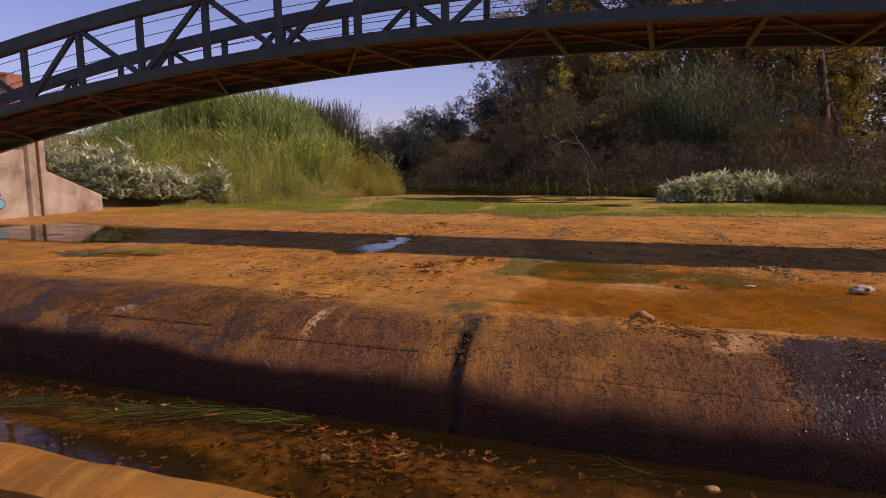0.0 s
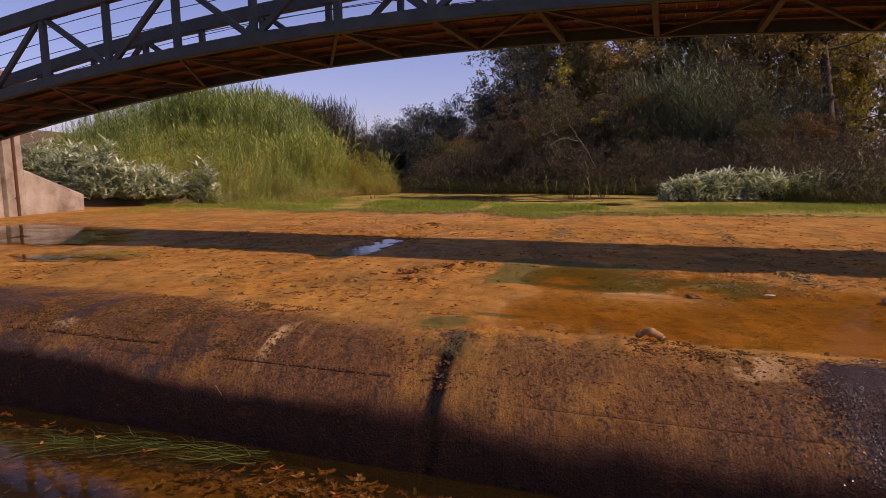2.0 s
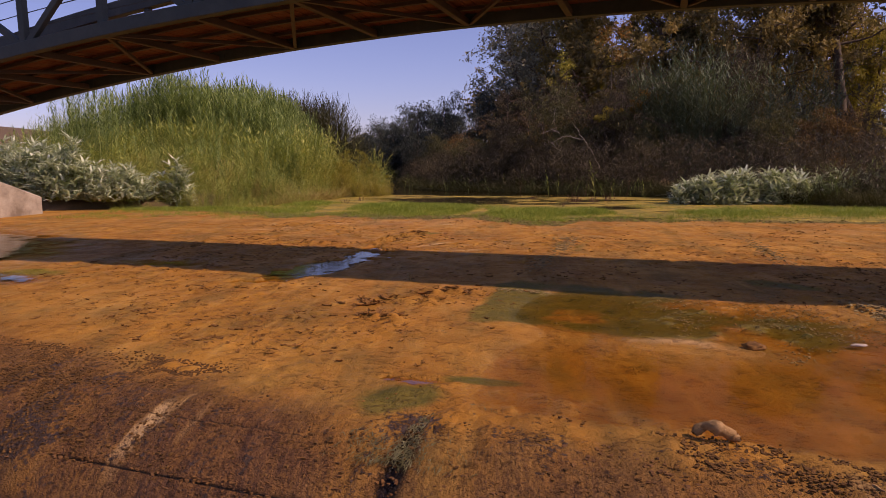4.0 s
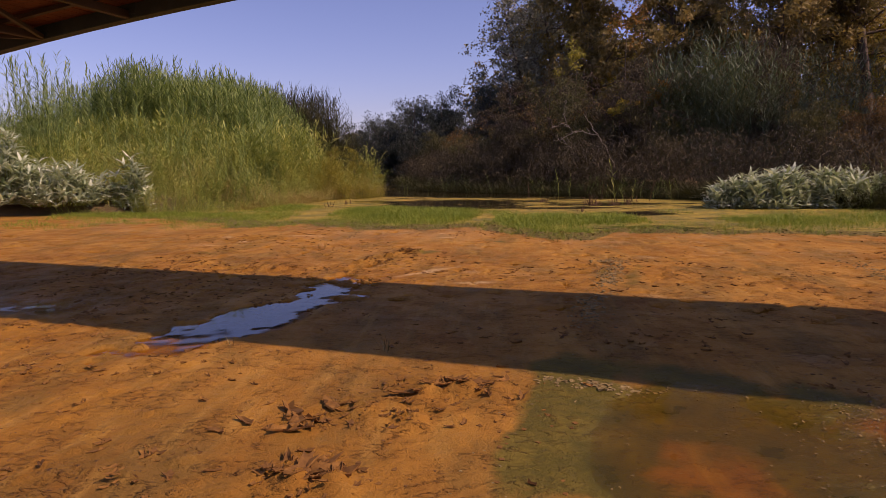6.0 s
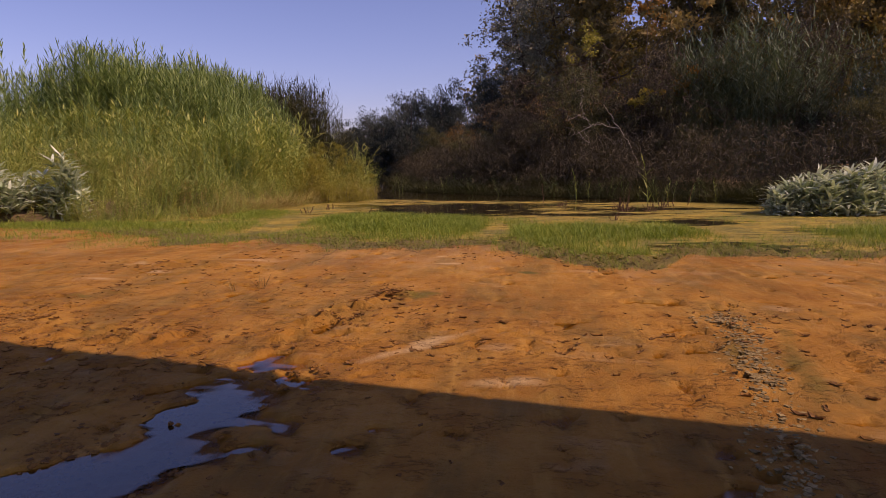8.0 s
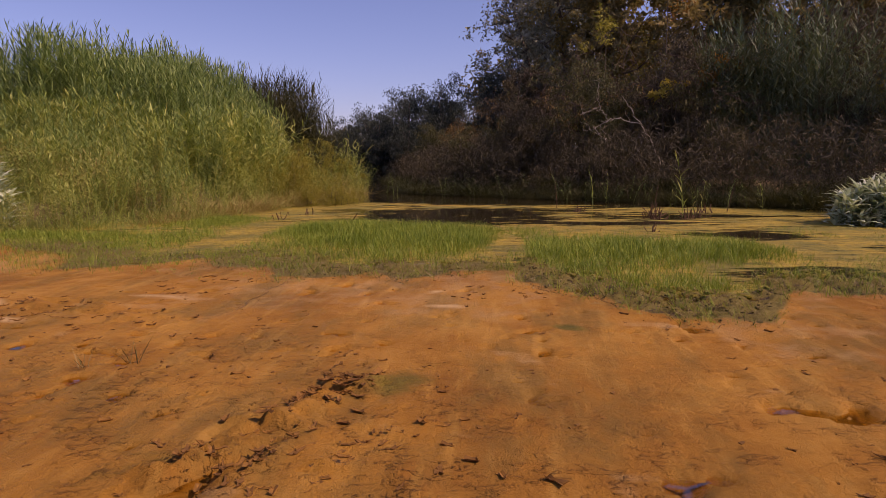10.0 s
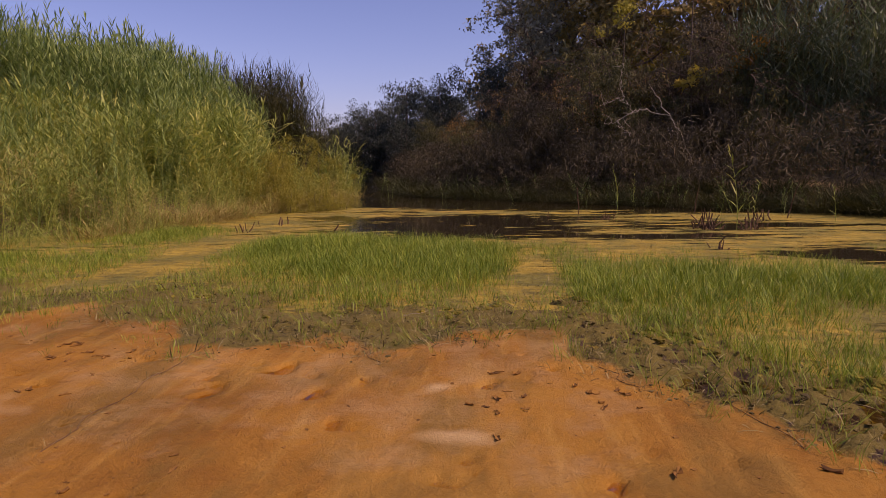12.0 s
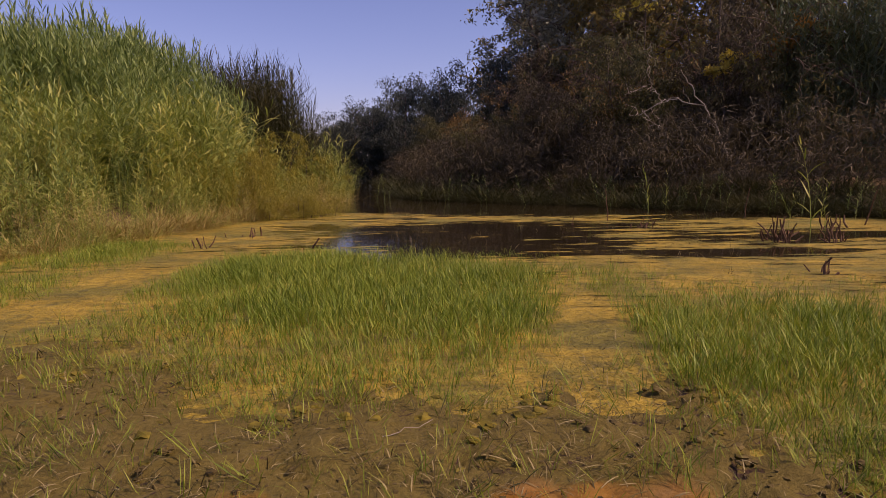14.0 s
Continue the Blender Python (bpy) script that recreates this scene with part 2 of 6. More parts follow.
    h = maths(nt, "ADD", maths(nt, "ADD", maths(nt, "ADD", maths(nt, "ADD", fine, maths(nt, "MULTIPLY", mid, 0.5)), maths(nt, "MULTIPLY", torn, grey(nt, plate, 0.52, 0.58, 0.0, 0.9))), maths(nt, "MULTIPLY", mid, maths(nt, "MULTIPLY", attr(nt, "torn"), 2.0))), maths(nt, "MULTIPLY", face, maths(nt, "ADD", maths(nt, "MULTIPLY", grain, 0.5), maths(nt, "ADD", maths(nt, "ADD", maths(nt, "MULTIPLY", drip, 2.2), maths(nt, "MULTIPLY", clots, 1.0)), maths(nt, "MULTIPLY", scale_n, 0.9)))))
    crumb = noise_node(nt, pos, 48, 3, 0.6)
    h = maths(nt, "ADD", h, maths(nt, "MULTIPLY", face, grey(nt, crumb, 0.44, 0.58, 0.0, 0.9)))
    ridge = noise_node(nt, pos, 17, 3, 0.6, (1.8, 0.7, 0.7))
    h = maths(nt, "ADD", h, maths(nt, "MULTIPLY", maths(nt, "MULTIPLY", blot, wet), maths(nt, "ADD", grey(nt, ridge, 0.40, 0.60, 0.0, 2.6), grey(nt, crumb, 0.40, 0.60, 0.0, 1.0))))
    bump(nt, b, h, 1.0, 0.017)
    cells = node(nt, "ShaderNodeTexVoronoi", Scale=110.0)
    nt.links.new(pos, cells.inputs["Vector"])
    first = b.inputs["Normal"].links[0].from_node
    second = node(nt, "ShaderNodeBump", Strength=0.8, Distance=0.005)
    nt.links.new(maths(nt, "MULTIPLY", grey(nt, face, 0.0, 0.35), cells.outputs["Distance"]), second.inputs["Height"])
    nt.links.new(first.outputs[0], second.inputs["Normal"])
    nt.links.new(second.outputs[0], b.inputs["Normal"])
    return m


def water_material(name, tint, gloss=0.03, see=0.8, body=(0.05, 0.035, 0.015), wave=0.0, ior=1.33):
    """Shallow water: a tinted clear body under a Fresnel gloss."""
    m, nt, b = material(name)
    out = nt.nodes["Material Output"]
    tr = nt.nodes.new("ShaderNodeBsdfTransparent")
    tr.inputs[0].default_value = (*tint, 1)
    df = nt.nodes.new("ShaderNodeBsdfDiffuse")
    df.inputs[0].default_value = (*body, 1)
    gl = nt.nodes.new("ShaderNodeBsdfGlossy")
    gl.inputs["Roughness"].default_value = gloss
    fr = nt.nodes.new("ShaderNodeFresnel")
    fr.inputs["IOR"].default_value = ior
    a = nt.nodes.new("ShaderNodeMixShader")
    depth = attr(nt, "depth")
    nt.links.new(mix(nt, depth, (0.98, 0.95, 0.86), tint), tr.inputs[0])
    nt.links.new(grey(nt, depth, 0.0, 1.0, 1.0, see), a.inputs[0])
    nt.links.new(df.outputs[0], a.inputs[1])
    nt.links.new(tr.outputs[0], a.inputs[2])
    c = nt.nodes.new("ShaderNodeMixShader")
    nt.links.new(maths(nt, "MULTIPLY", fr.outputs[0], grey(nt, depth, 0.70, 0.95, 0.10, 1.0)), c.inputs[0])
    nt.links.new(a.outputs[0], c.inputs[1])
    nt.links.new(gl.outputs[0], c.inputs[2])
    nt.links.new(c.outputs[0], out.inputs[0])
    if wave:
        bp = node(nt, "ShaderNodeBump", Strength=wave, Distance=0.02)
        nt.links.new(noise_node(nt, coords(nt), 5.0, 3), bp.inputs["Height"])
        for n in (gl, fr):
            nt.links.new(bp.outputs[0], n.inputs["Normal"])
    nt.nodes.remove(b)
    return m


def pond_material():
    """Dark pond water with floating yellow algae mats."""
    m, nt, b = material("pond_water_with_algae")
    pos = coords(nt)
    out = nt.nodes["Material Output"]
    n1 = noise_node(nt, pos, 0.30, 5, 0.62, (0.55, 1.5, 1))
    n2 = noise_node(nt, pos, 2.4, 6, 0.7, (0.45, 1.6, 1))
    fine = noise_node(nt, pos, 18, 5, 0.7)
    cover = maths(nt, "ADD", maths(nt, "MULTIPLY", n1, 0.5), maths(nt, "MULTIPLY", n2, 0.5))
    cover = maths(nt, "ADD", cover, maths(nt, "MULTIPLY", attr(nt, "algae"), 1.0))
    mask = grey(nt, cover, 0.97, 1.03)
    b.inputs["Roughness"].default_value = 0.75
    col = ramp(nt, n2, [(0.3, (0.22, 0.15, 0.008)), (0.5, (0.52, 0.345, 0.020)), (0.7, (0.68, 0.46, 0.050))])
    col = mix(nt, grey(nt, fine, 0.5, 0.75, 0, 0.6), col, (0.09, 0.075, 0.006))
    patch = noise_node(nt, pos, 0.9, 4, 0.6)
    col = mix(nt, grey(nt, patch, 0.40, 0.60, 0.1, 0.8), col, mix(nt, n2, (0.06, 0.065, 0.007), (0.30, 0.27, 0.025)))
    tuftn = noise_node(nt, pos, 6.5, 5, 0.7)
    col = mix(nt, grey(nt, tuftn, 0.50, 0.64, 0, 0.65), col, (0.105, 0.095, 0.010))
    nt.links.new(col, b.inputs["Base Color"])
    bump(nt, b, maths(nt, "ADD", fine, maths(nt, "ADD", maths(nt, "MULTIPLY", tuftn, 2.0), maths(nt, "MULTIPLY", n2, 3.0))), 1.0, 0.04)
    w = nt.nodes.new("ShaderNodeBsdfPrincipled")
    w.inputs["Base Color"].default_value = (0.022, 0.016, 0.008, 1)
    w.inputs["Roughness"].default_value = 0.06
    w.inputs["IOR"].default_value = 1.33
    bp = node(nt, "ShaderNodeBump", Strength=0.08, Distance=0.02)
    nt.links.new(noise_node(nt, pos, 4.0, 3), bp.inputs["Height"])
    nt.links.new(bp.outputs[0], w.inputs["Normal"])
    c = nt.nodes.new("ShaderNodeMixShader")
    nt.links.new(mask, c.inputs[0])
    nt.links.new(w.outputs[0], c.inputs[1])
    nt.links.new(b.outputs[0], c.inputs[2])
    nt.links.new(c.outputs[0], out.inputs[0])
    return m


def leaf_material(name, cols, rough=0.5, through=0.25, spread=0.5, gloss=0.3, single=0.5):
    """Foliage: the colour varies from leaf to leaf and from clump to clump."""
    m, nt, b = material(name)
    geo = nt.nodes.new("ShaderNodeNewGeometry")
    clump = noise_node(nt, geo.outputs["Position"], spread, 3)
    f = maths(nt, "ADD", maths(nt, "MULTIPLY", geo.outputs["Random Per Island"], single), maths(nt, "MULTIPLY", grey(nt, clump, 0.3, 0.7), 1 - single))
    n = len(cols)
    col = ramp(nt, f, [(i / (n - 1) * 0.8 + 0.1, c) for i, c in enumerate(cols)])
    nt.links.new(col, b.inputs["Base Color"])
    b.inputs["Roughness"].default_value = rough
    b.inputs["Specular IOR Level"].default_value = gloss
    if through:
        t = nt.nodes.new("ShaderNodeBsdfTranslucent")
        nt.links.new(mix(nt, 0.5, col, mix(nt, 1.0, col, (1.0, 1.0, 0.35), "MULTIPLY")), t.inputs[0])
        c = nt.nodes.new("ShaderNodeMixShader")
        c.inputs[0].default_value = through
        nt.links.new(b.outputs[0], c.inputs[1])
        nt.links.new(t.outputs[0], c.inputs[2])
        nt.links.new(c.outputs[0], nt.nodes["Material Output"].inputs[0])
    return m


def rough_material(name, cols, scale=3.0, rough=0.85, relief=0.4, distance=0.01, metal=0.0, streak=None, fine_scale=40, gloss=0.3):
    m, nt, b = material(name)
    pos = coords(nt)
    a = noise_node(nt, pos, scale, 6, 0.65, streak)
    f = noise_node(nt, pos, fine_scale, 5, 0.7)
    n = len(cols)
    col = ramp(nt, a, [(0.3 + 0.4 * i / max(n - 1, 1), c) for i, c in enumerate(cols)])
    col = mix(nt, grey(nt, f, 0.5, 0.75, 0, 0.45), col, tuple(0.45 * v for v in cols[0]))
    nt.links.new(col, b.inputs["Base Color"])
    nt.links.new(grey(nt, a, 0.3, 0.7, rough - 0.12, min(rough + 0.1, 1)), b.inputs["Roughness"])
    b.inputs["Metallic"].default_value = metal
    b.inputs["Specular IOR Level"].default_value = gloss
    bump(nt, b, maths(nt, "ADD", a, maths(nt, "MULTIPLY", f, 0.6)), relief, distance)
    return m


M_MUD = mud_material()
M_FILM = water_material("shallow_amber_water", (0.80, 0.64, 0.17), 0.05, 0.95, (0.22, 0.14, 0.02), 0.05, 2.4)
M_POOL = water_material("brown_pool_water", (0.84, 0.68, 0.40), 0.04, 0.86, (0.09, 0.058, 0.018), 0.08)
M_POND = pond_material()
M_EARTH = rough_material("bank_earth", [(0.07, 0.045, 0.02), (0.15, 0.10, 0.045), (0.24, 0.15, 0.07)], 1.2)


def bed_material():
    """Orange silt, black along the crest, in an oval and in blotches."""
    m = rough_material("pool_bed_silt", [(0.05, 0.034, 0.009), (0.18, 0.112, 0.024), (0.38, 0.25, 0.062)], 7, relief=0.8, distance=0.02)
    nt = m.node_tree
    base = nt.nodes["Principled BSDF"].inputs["Base Color"]
    col = mix(nt, ragged_mask(nt, attr(nt, "deep_and_black"), noise_node(nt, coords(nt), 4.0, 5), 0.25, 0.8), base.links[0].from_socket, (0.010, 0.007, 0.004))
    nt.links.new(col, base)
    return m


M_BED = bed_material()
M_REED = leaf_material("reed_green", [(0.075, 0.125, 0.032), (0.23, 0.315, 0.085), (0.46, 0.52, 0.17)], 0.5, 0.35, 0.35, 0.3, 0.7)
M_REEDLOW = leaf_material("tall_grass_green_and_straw", [(0.115, 0.165, 0.028), (0.34, 0.40, 0.078), (0.64, 0.58, 0.16)], 0.5, 0.35, 0.45, 0.3, 0.65)
# dark brown of reeds and rotten stems, and the undergrowth's shade put in colour
M_DARKSHADE_REED = leaf_material("dark_brown_and_shade_reed", [(0.028, 0.034, 0.012), (0.060, 0.062, 0.022), (0.120, 0.105, 0.038)], 0.6, 0.2, 0.5, 0.15)
# reed green greyed and darkened: the trees' shade put into the leaf colour
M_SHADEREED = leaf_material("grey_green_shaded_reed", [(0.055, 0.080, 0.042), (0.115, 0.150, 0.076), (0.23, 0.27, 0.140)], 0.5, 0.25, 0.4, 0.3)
M_STRAW = leaf_material("dry_straw", [(0.27, 0.20, 0.05), (0.40, 0.30, 0.085), (0.52, 0.42, 0.16)], 0.7, 0.2, 0.9)
M_LITTER = leaf_material("wet_dead_stems", [(0.055, 0.038, 0.016), (0.17, 0.135, 0.045), (0.42, 0.34, 0.16)], 0.65, 0.1, 1.5, 0.15, 0.9)
M_GRASS = leaf_material("water_grass", [(0.10, 0.155, 0.012), (0.215, 0.305, 0.025), (0.43, 0.44, 0.06)], 0.5, 0.3, 0.8, 0.3, 0.75)
M_WEED = leaf_material("dark_water_weed", [(0.022, 0.032, 0.005), (0.052, 0.076, 0.011), (0.12, 0.14, 0.025)], 0.4, 0.2, 1.5, 0.3, 0.7)
M_REDLEAF = leaf_material("fallen_red_leaf", [(0.32, 0.08, 0.02), (0.48, 0.17, 0.03)], 0.5, 0.2, 1.0)
M_SILVER = leaf_material("silvery_leaves", [(0.23, 0.29, 0.14), (0.51, 0.56, 0.37), (0.85, 0.87, 0.70)], 0.45, 0.28, 1.2, 0.3, 0.7)
M_TREE = leaf_material("dark_foliage", [(0.095, 0.092, 0.046), (0.235, 0.185, 0.070), (0.47, 0.33, 0.100)], 0.6, 0.40, 0.22, 0.2, 0.35)
# shrub brown taken darker to hold the shade under the bank trees
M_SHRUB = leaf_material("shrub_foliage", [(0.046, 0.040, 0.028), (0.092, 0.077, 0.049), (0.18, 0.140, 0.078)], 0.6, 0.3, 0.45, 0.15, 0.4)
M_DARKOLIVE = leaf_material("dark_olive_foliage", [(0.044, 0.050, 0.025), (0.100, 0.100, 0.042), (0.23, 0.195, 0.068)], 0.6, 0.35, 0.4, 0.2, 0.55)
M_OLIVE = leaf_material("grey_green_foliage", [(0.032, 0.042, 0.036), (0.066, 0.078, 0.062), (0.130, 0.138, 0.095)], 0.55, 0.25, 0.4, 0.15, 0.3)
M_GREYLEAF = leaf_material("hazy_grey_green_foliage", [(0.105, 0.112, 0.085), (0.23, 0.235, 0.17), (0.46, 0.43, 0.28)], 0.55, 0.3, 0.3, 0.2, 0.5)
M_YGREEN = leaf_material("sunlit_yellow_green_foliage", [(0.17, 0.16, 0.026), (0.34, 0.30, 0.048), (0.52, 0.42, 0.07)], 0.55, 0.4, 0.3, 0.15)
M_YELLOW = leaf_material("yellow_autumn_leaves", [(0.30, 0.24, 0.03), (0.50, 0.40, 0.06), (0.45, 0.26, 0.04)], 0.5, 0.4, 0.8, 0.2)
M_ORANGE = leaf_material("orange_brown_leaves", [(0.16, 0.08, 0.02), (0.30, 0.15, 0.03), (0.42, 0.22, 0.04)], 0.6, 0.35, 0.8, 0.1)
M_RUST = leaf_material("rusty_dry_foliage", [(0.10, 0.062, 0.025), (0.21, 0.13, 0.045), (0.36, 0.23, 0.075)], 0.6, 0.2, 0.6, 0.1)
M_BARK = rough_material("grey_brown_bark", [(0.05, 0.035, 0.025), (0.12, 0.09, 0.065), (0.2, 0.16, 0.12)], 5, 0.9, 0.7, 0.02, streak=(3, 3, 0.5))
M_TWIG = rough_material("bleached_twig_wood", [(0.27, 0.22, 0.165), (0.43, 0.365, 0.29)], 6, 0.8)
M_STEEL = rough_material("dark_green_painted_steel", [(0.030, 0.042, 0.036), (0.046, 0.062, 0.053), (0.070, 0.086, 0.074)], 2.5, 0.6, 0.15, 0.002)
M_BRACE = rough_material("weathered_primer_steel", [(0.050, 0.036, 0.028), (0.085, 0.062, 0.048)], 3, 0.6, 0.2, 0.003)
M_PLANK = rough_material("red_brown_timber", [(0.10, 0.030, 0.013), (0.17, 0.055, 0.026), (0.24, 0.085, 0.042)], 4, 0.7, 0.4, 0.004, streak=(1.0, 5, 5))
M_CONC = rough_material("stained_concrete", [(0.20, 0.155, 0.105), (0.40, 0.335, 0.245), (0.54, 0.47, 0.36)], 1.1, 0.9, 0.5, 0.01)
M_PIPE = rough_material("rusty_pipe", [(0.07, 0.03, 0.015), (0.16, 0.07, 0.03)], 8, 0.8, 0.4, 0.004)

# ---------------- the ground ----------------
def left_bank(y):
    return np.interp(y, [-80, 12, 17, 18.8, 20.0, 22.3, 25.5, 28, 31.6, 37, 45, 60, 90, 300], [-17, -16.4, -15.6, -14.5, -10.6, -8.6, -8.5, -7.4, -6.5, -7.5, -9.5, -16, -30, -100])


def right_bank(y):
    return np.interp(y, [-80, 8, 17, 19, 22, 25, 27.2, 28.5, 30.8, 33, 34.8, 36.5, 40, 45, 60, 90, 300], [17, 17, 14.5, 13.2, 11.0, 9.0, 7.0, 5.3, 2.4, 0.0, -2.4, -4.2, -5.2, -6.4, -11, -24, -90])


def land(x, y):
    """Height of the earth: a river bed between two banks, hills far off."""
    l, r = left_bank(y), right_bank(y)
    n = fbm(x * 0.15, y * 0.15, 31, 4) - 0.5
    bank = np.maximum(step(0.3, 3.2, l - x), step(0.3, 3.5, x - r))
    p = x * NR.x + y * NR.y
    bed = np.where(p < 8, -1.7, -0.55)
    far = np.hypot(x, y)
    hill = 40 * step(250, 700, far) * step(-0.1, -0.75, x / (far + 1)) * (0.6 + 0.8 * fbm(x * 0.006, y * 0.006, 5, 4))
    return bed + (0.35 - bed + 0.5 * n + 0.5 * step(2, 12, np.maximum(l - x, x - r))) * bank + hill


def spaced(lo, hi, inner, fine, grow=1.35):
    """Grid lines, fine within inner and wider towards lo and hi."""
    a, b = inner
    line = list(np.arange(a, b + 1e-6, fine))
    d, v = fine, b
    while v < hi:
        d *= grow
        v += d
        line.append(min(v, hi))
    d, v = fine, a
    while v > lo:
        d *= grow
        v -= d
        line.insert(0, max(v, lo))
    return np.array(line)


def grid_faces(ni, nj):
    i, j = np.meshgrid(np.arange(ni - 1), np.arange(nj - 1), indexing="ij")
    a = i * nj + j
    return np.stack([a, a + nj, a + nj + 1, a + 1], -1).reshape(-1, 4)


gx, gy = spaced(-2500, 2500, (-34, 34), 1.0, 1.28), spaced(-900, 4000, (-12, 75), 1.0, 1.28)
GX, GY = np.meshgrid(gx, gy, indexing="ij")
V = np.stack([GX, GY, land(GX, GY)], -1).reshape(-1, 3)
put("ground", np_mesh("ground", V, grid_faces(len(gx), len(gy)), True), M_EARTH,
    label="brown earth of the river banks and bed", category="ground", kind="structure")


# ---------------- the weir: a flat apron with a rounded crest ----------------
def to_sp(x, y):
    return x * AX.x + y * AX.y, x * NR.x + y * NR.y


def streak(s, p, x, y, length, width, turn=90.0):
    """1 in a soft-edged oval about a world place, its long side turned from the x axis."""
    cs, cp = to_sp(x, y)
    a = radians(turn)
    u, v = (s - cs) * math.cos(a) + (p - cp) * math.sin(a), -(s - cs) * math.sin(a) + (p - cp) * math.cos(a)
    return np.exp(-((u / length) ** 2 + (v / width) ** 2) * 1.2)


JOINT = -0.09
CREST_R, CREST_H, CREST_P = 1.15, 1.10, 0.10
sl = spaced(-21, 21, (-6.0, 5.2), 0.040, 1.035)
pl = np.concatenate([np.arange(CREST_P, 14.6, 0.048), np.linspace(14.64, 18.2, 40)])
al = np.linspace(radians(90), 0, 130)[:-1]
S1, P1 = np.meshgrid(sl, pl, indexing="ij")
S0, A0 = np.meshgrid(sl, al, indexing="ij")
Sall = np.concatenate([S0, S1], 1)
Pflat = np.concatenate([CREST_P - CREST_R * A0, P1], 1)      # along the skin
wob_s, wob_p = Sall + 0.5 * (fbm(Sall * 0.9, Pflat * 0.9, 61, 3) - 0.5), Pflat + 0.5 * (fbm(Sall * 0.9, Pflat * 0.9, 71, 3) - 0.5)
edge_n = fbm(Sall * 3.2, Pflat * 3.2, 41, 4) - 0.5

# line along which the bare mud gives way to weedy margin
EDGE_S = [-14, -10.9, -10.1, -9.4, -8.75, -7.95, -7.3, -6.75, -6.3, -6.0, -5.75, -5.4, -5.05, -4.85, -4.65, -4.45, -4.05, -3.88, -3.82, -3.4, -2.75, -2.25, -1.9, -1.2, -0.76, 0.9, 2.2, 12]
EDGE_P = [14.6, 13.7, 12.7, 13.2, 14.1, 13.5, 13.75, 13.0, 13.07, 13.4, 13.57, 13.5, 13.25, 13.7, 14.05, 14.1, 14.4, 14.3, 13.8, 13.37, 13.0, 12.45, 12.2, 12.4, 13.8, 14.0, 14.35, 14.7]


def margin(s, p):
    """How far a place lies past the bare mud, towards the pond."""
    return p - np.interp(s, EDGE_S, EDGE_P) - 0.45 * (fbm(s * 2.6, p * 2.6, 181, 4) - 0.5)


past = margin(Sall, Pflat)
# hollows that hold water
puddle = np.maximum.reduce([
    1.12 * streak(wob_s, wob_p, -2.70, 5.3, 1.0, 0.50, 78), 1.15 * streak(wob_s, wob_p, -2.42, 6.15, 0.90, 0.55, 84), 1.08 * streak(wob_s, wob_p, -2.14, 7.15, 0.9, 0.33, 97),
    streak(wob_s, wob_p, -2.2, 7.75, 0.34, 0.26, 60) * 0.95, streak(wob_s, wob_p, -1.98, 8.4, 0.26, 0.17, 30) * 0.85, streak(wob_s, wob_p, -1.72, 9.25, 0.4, 0.11, 75) * 0.75, streak(Sall, Pflat, -0.28, 0.86, 0.34, 0.075, 12) * 1.0])
amber = step(0.12, 0.60, 0.8 * Pflat + 0.2 * wob_p) * step(5.4, 3.6, wob_p + 0.55 * np.clip(wob_s - 2.2, 0, 4)) * step(-0.75, 0.55, wob_s) * (0.72 + 0.55 * fbm(Sall * 0.7 + 4, Pflat * 0.9, 47, 2)) - 0.6 * streak(wob_s, wob_p, 2.1, 1.85, 1.4, 0.55, 0)
leftfilm = np.maximum.reduce([
    streak(wob_s, wob_p, -11.9, 9.3, 6.5, 2.5, -20), streak(wob_s, wob_p, -7.5, 4.9, 1.9, 0.75, 0), streak(wob_s, wob_p, -6.85, 4.50, 1.0, 0.30, 8) * 0.95, streak(wob_s, wob_p, -5.3, 6.5, 1.8, 0.7, 0) * 0.72])
hole = streak(wob_s, wob_p, -0.40, 15.9, 0.36, 0.22, 0)
hollow = 0.050 * step(0.36, 0.60, puddle + 0.75 * edge_n + (0.75 + 1.1 * step(5.7, 6.4, Pflat)) * (fbm(Sall * 6, Pflat * 6, 45, 3) - 0.5)) + 0.038 * step(0.05, 0.95, amber) + 0.050 * step(0.34, 0.75, leftfilm + 0.3 * edge_n) + 0.08 * hole

# rough strips of torn crust and gravelly moss
moss = np.maximum.reduce([
    streak(wob_s, wob_p, 1.62, 8.6, 1.25, 0.20, 90), streak(wob_s, wob_p, 1.12, 6.6, 1.0, 0.22, 90) * 0.75, streak(wob_s, wob_p, 1.80, 9.55, 0.35, 0.26, 90) * 0.9,
    streak(wob_s, wob_p, 5.08, 7.8, 1.9, 0.22, 94), streak(wob_s, wob_p, 4.34, 3.15, 0.55, 0.22, 110), streak(wob_s, wob_p, 0.82, 4.1, 0.4, 0.12, 5) * 0.8])
crust = np.maximum.reduce([
    streak(wob_s, wob_p, -1.52, 10.5, 0.32, 0.22, 70), streak(wob_s, wob_p, -1.80, 9.6, 0.95, 0.24, 85), streak(wob_s, wob_p, -0.25, 4.05, 0.4, 0.18, 10) * 0.8, streak(wob_s, wob_p, -0.6, 3.6, 0.5, 0.3, 20) * 0.7,
    streak(wob_s, wob_p, -0.85, 2.72, 0.26, 0.12, 5), streak(wob_s, wob_p, -3.6, 9.0, 1.2, 0.3, 0) * 0.55, streak(wob_s, wob_p, -5.0, 12.6, 1.6, 0.45, 0) * 0.7])
crumbs = step(0.50, 0.66, fbm(Sall * 0.55, Pflat * 0.55, 91, 3))
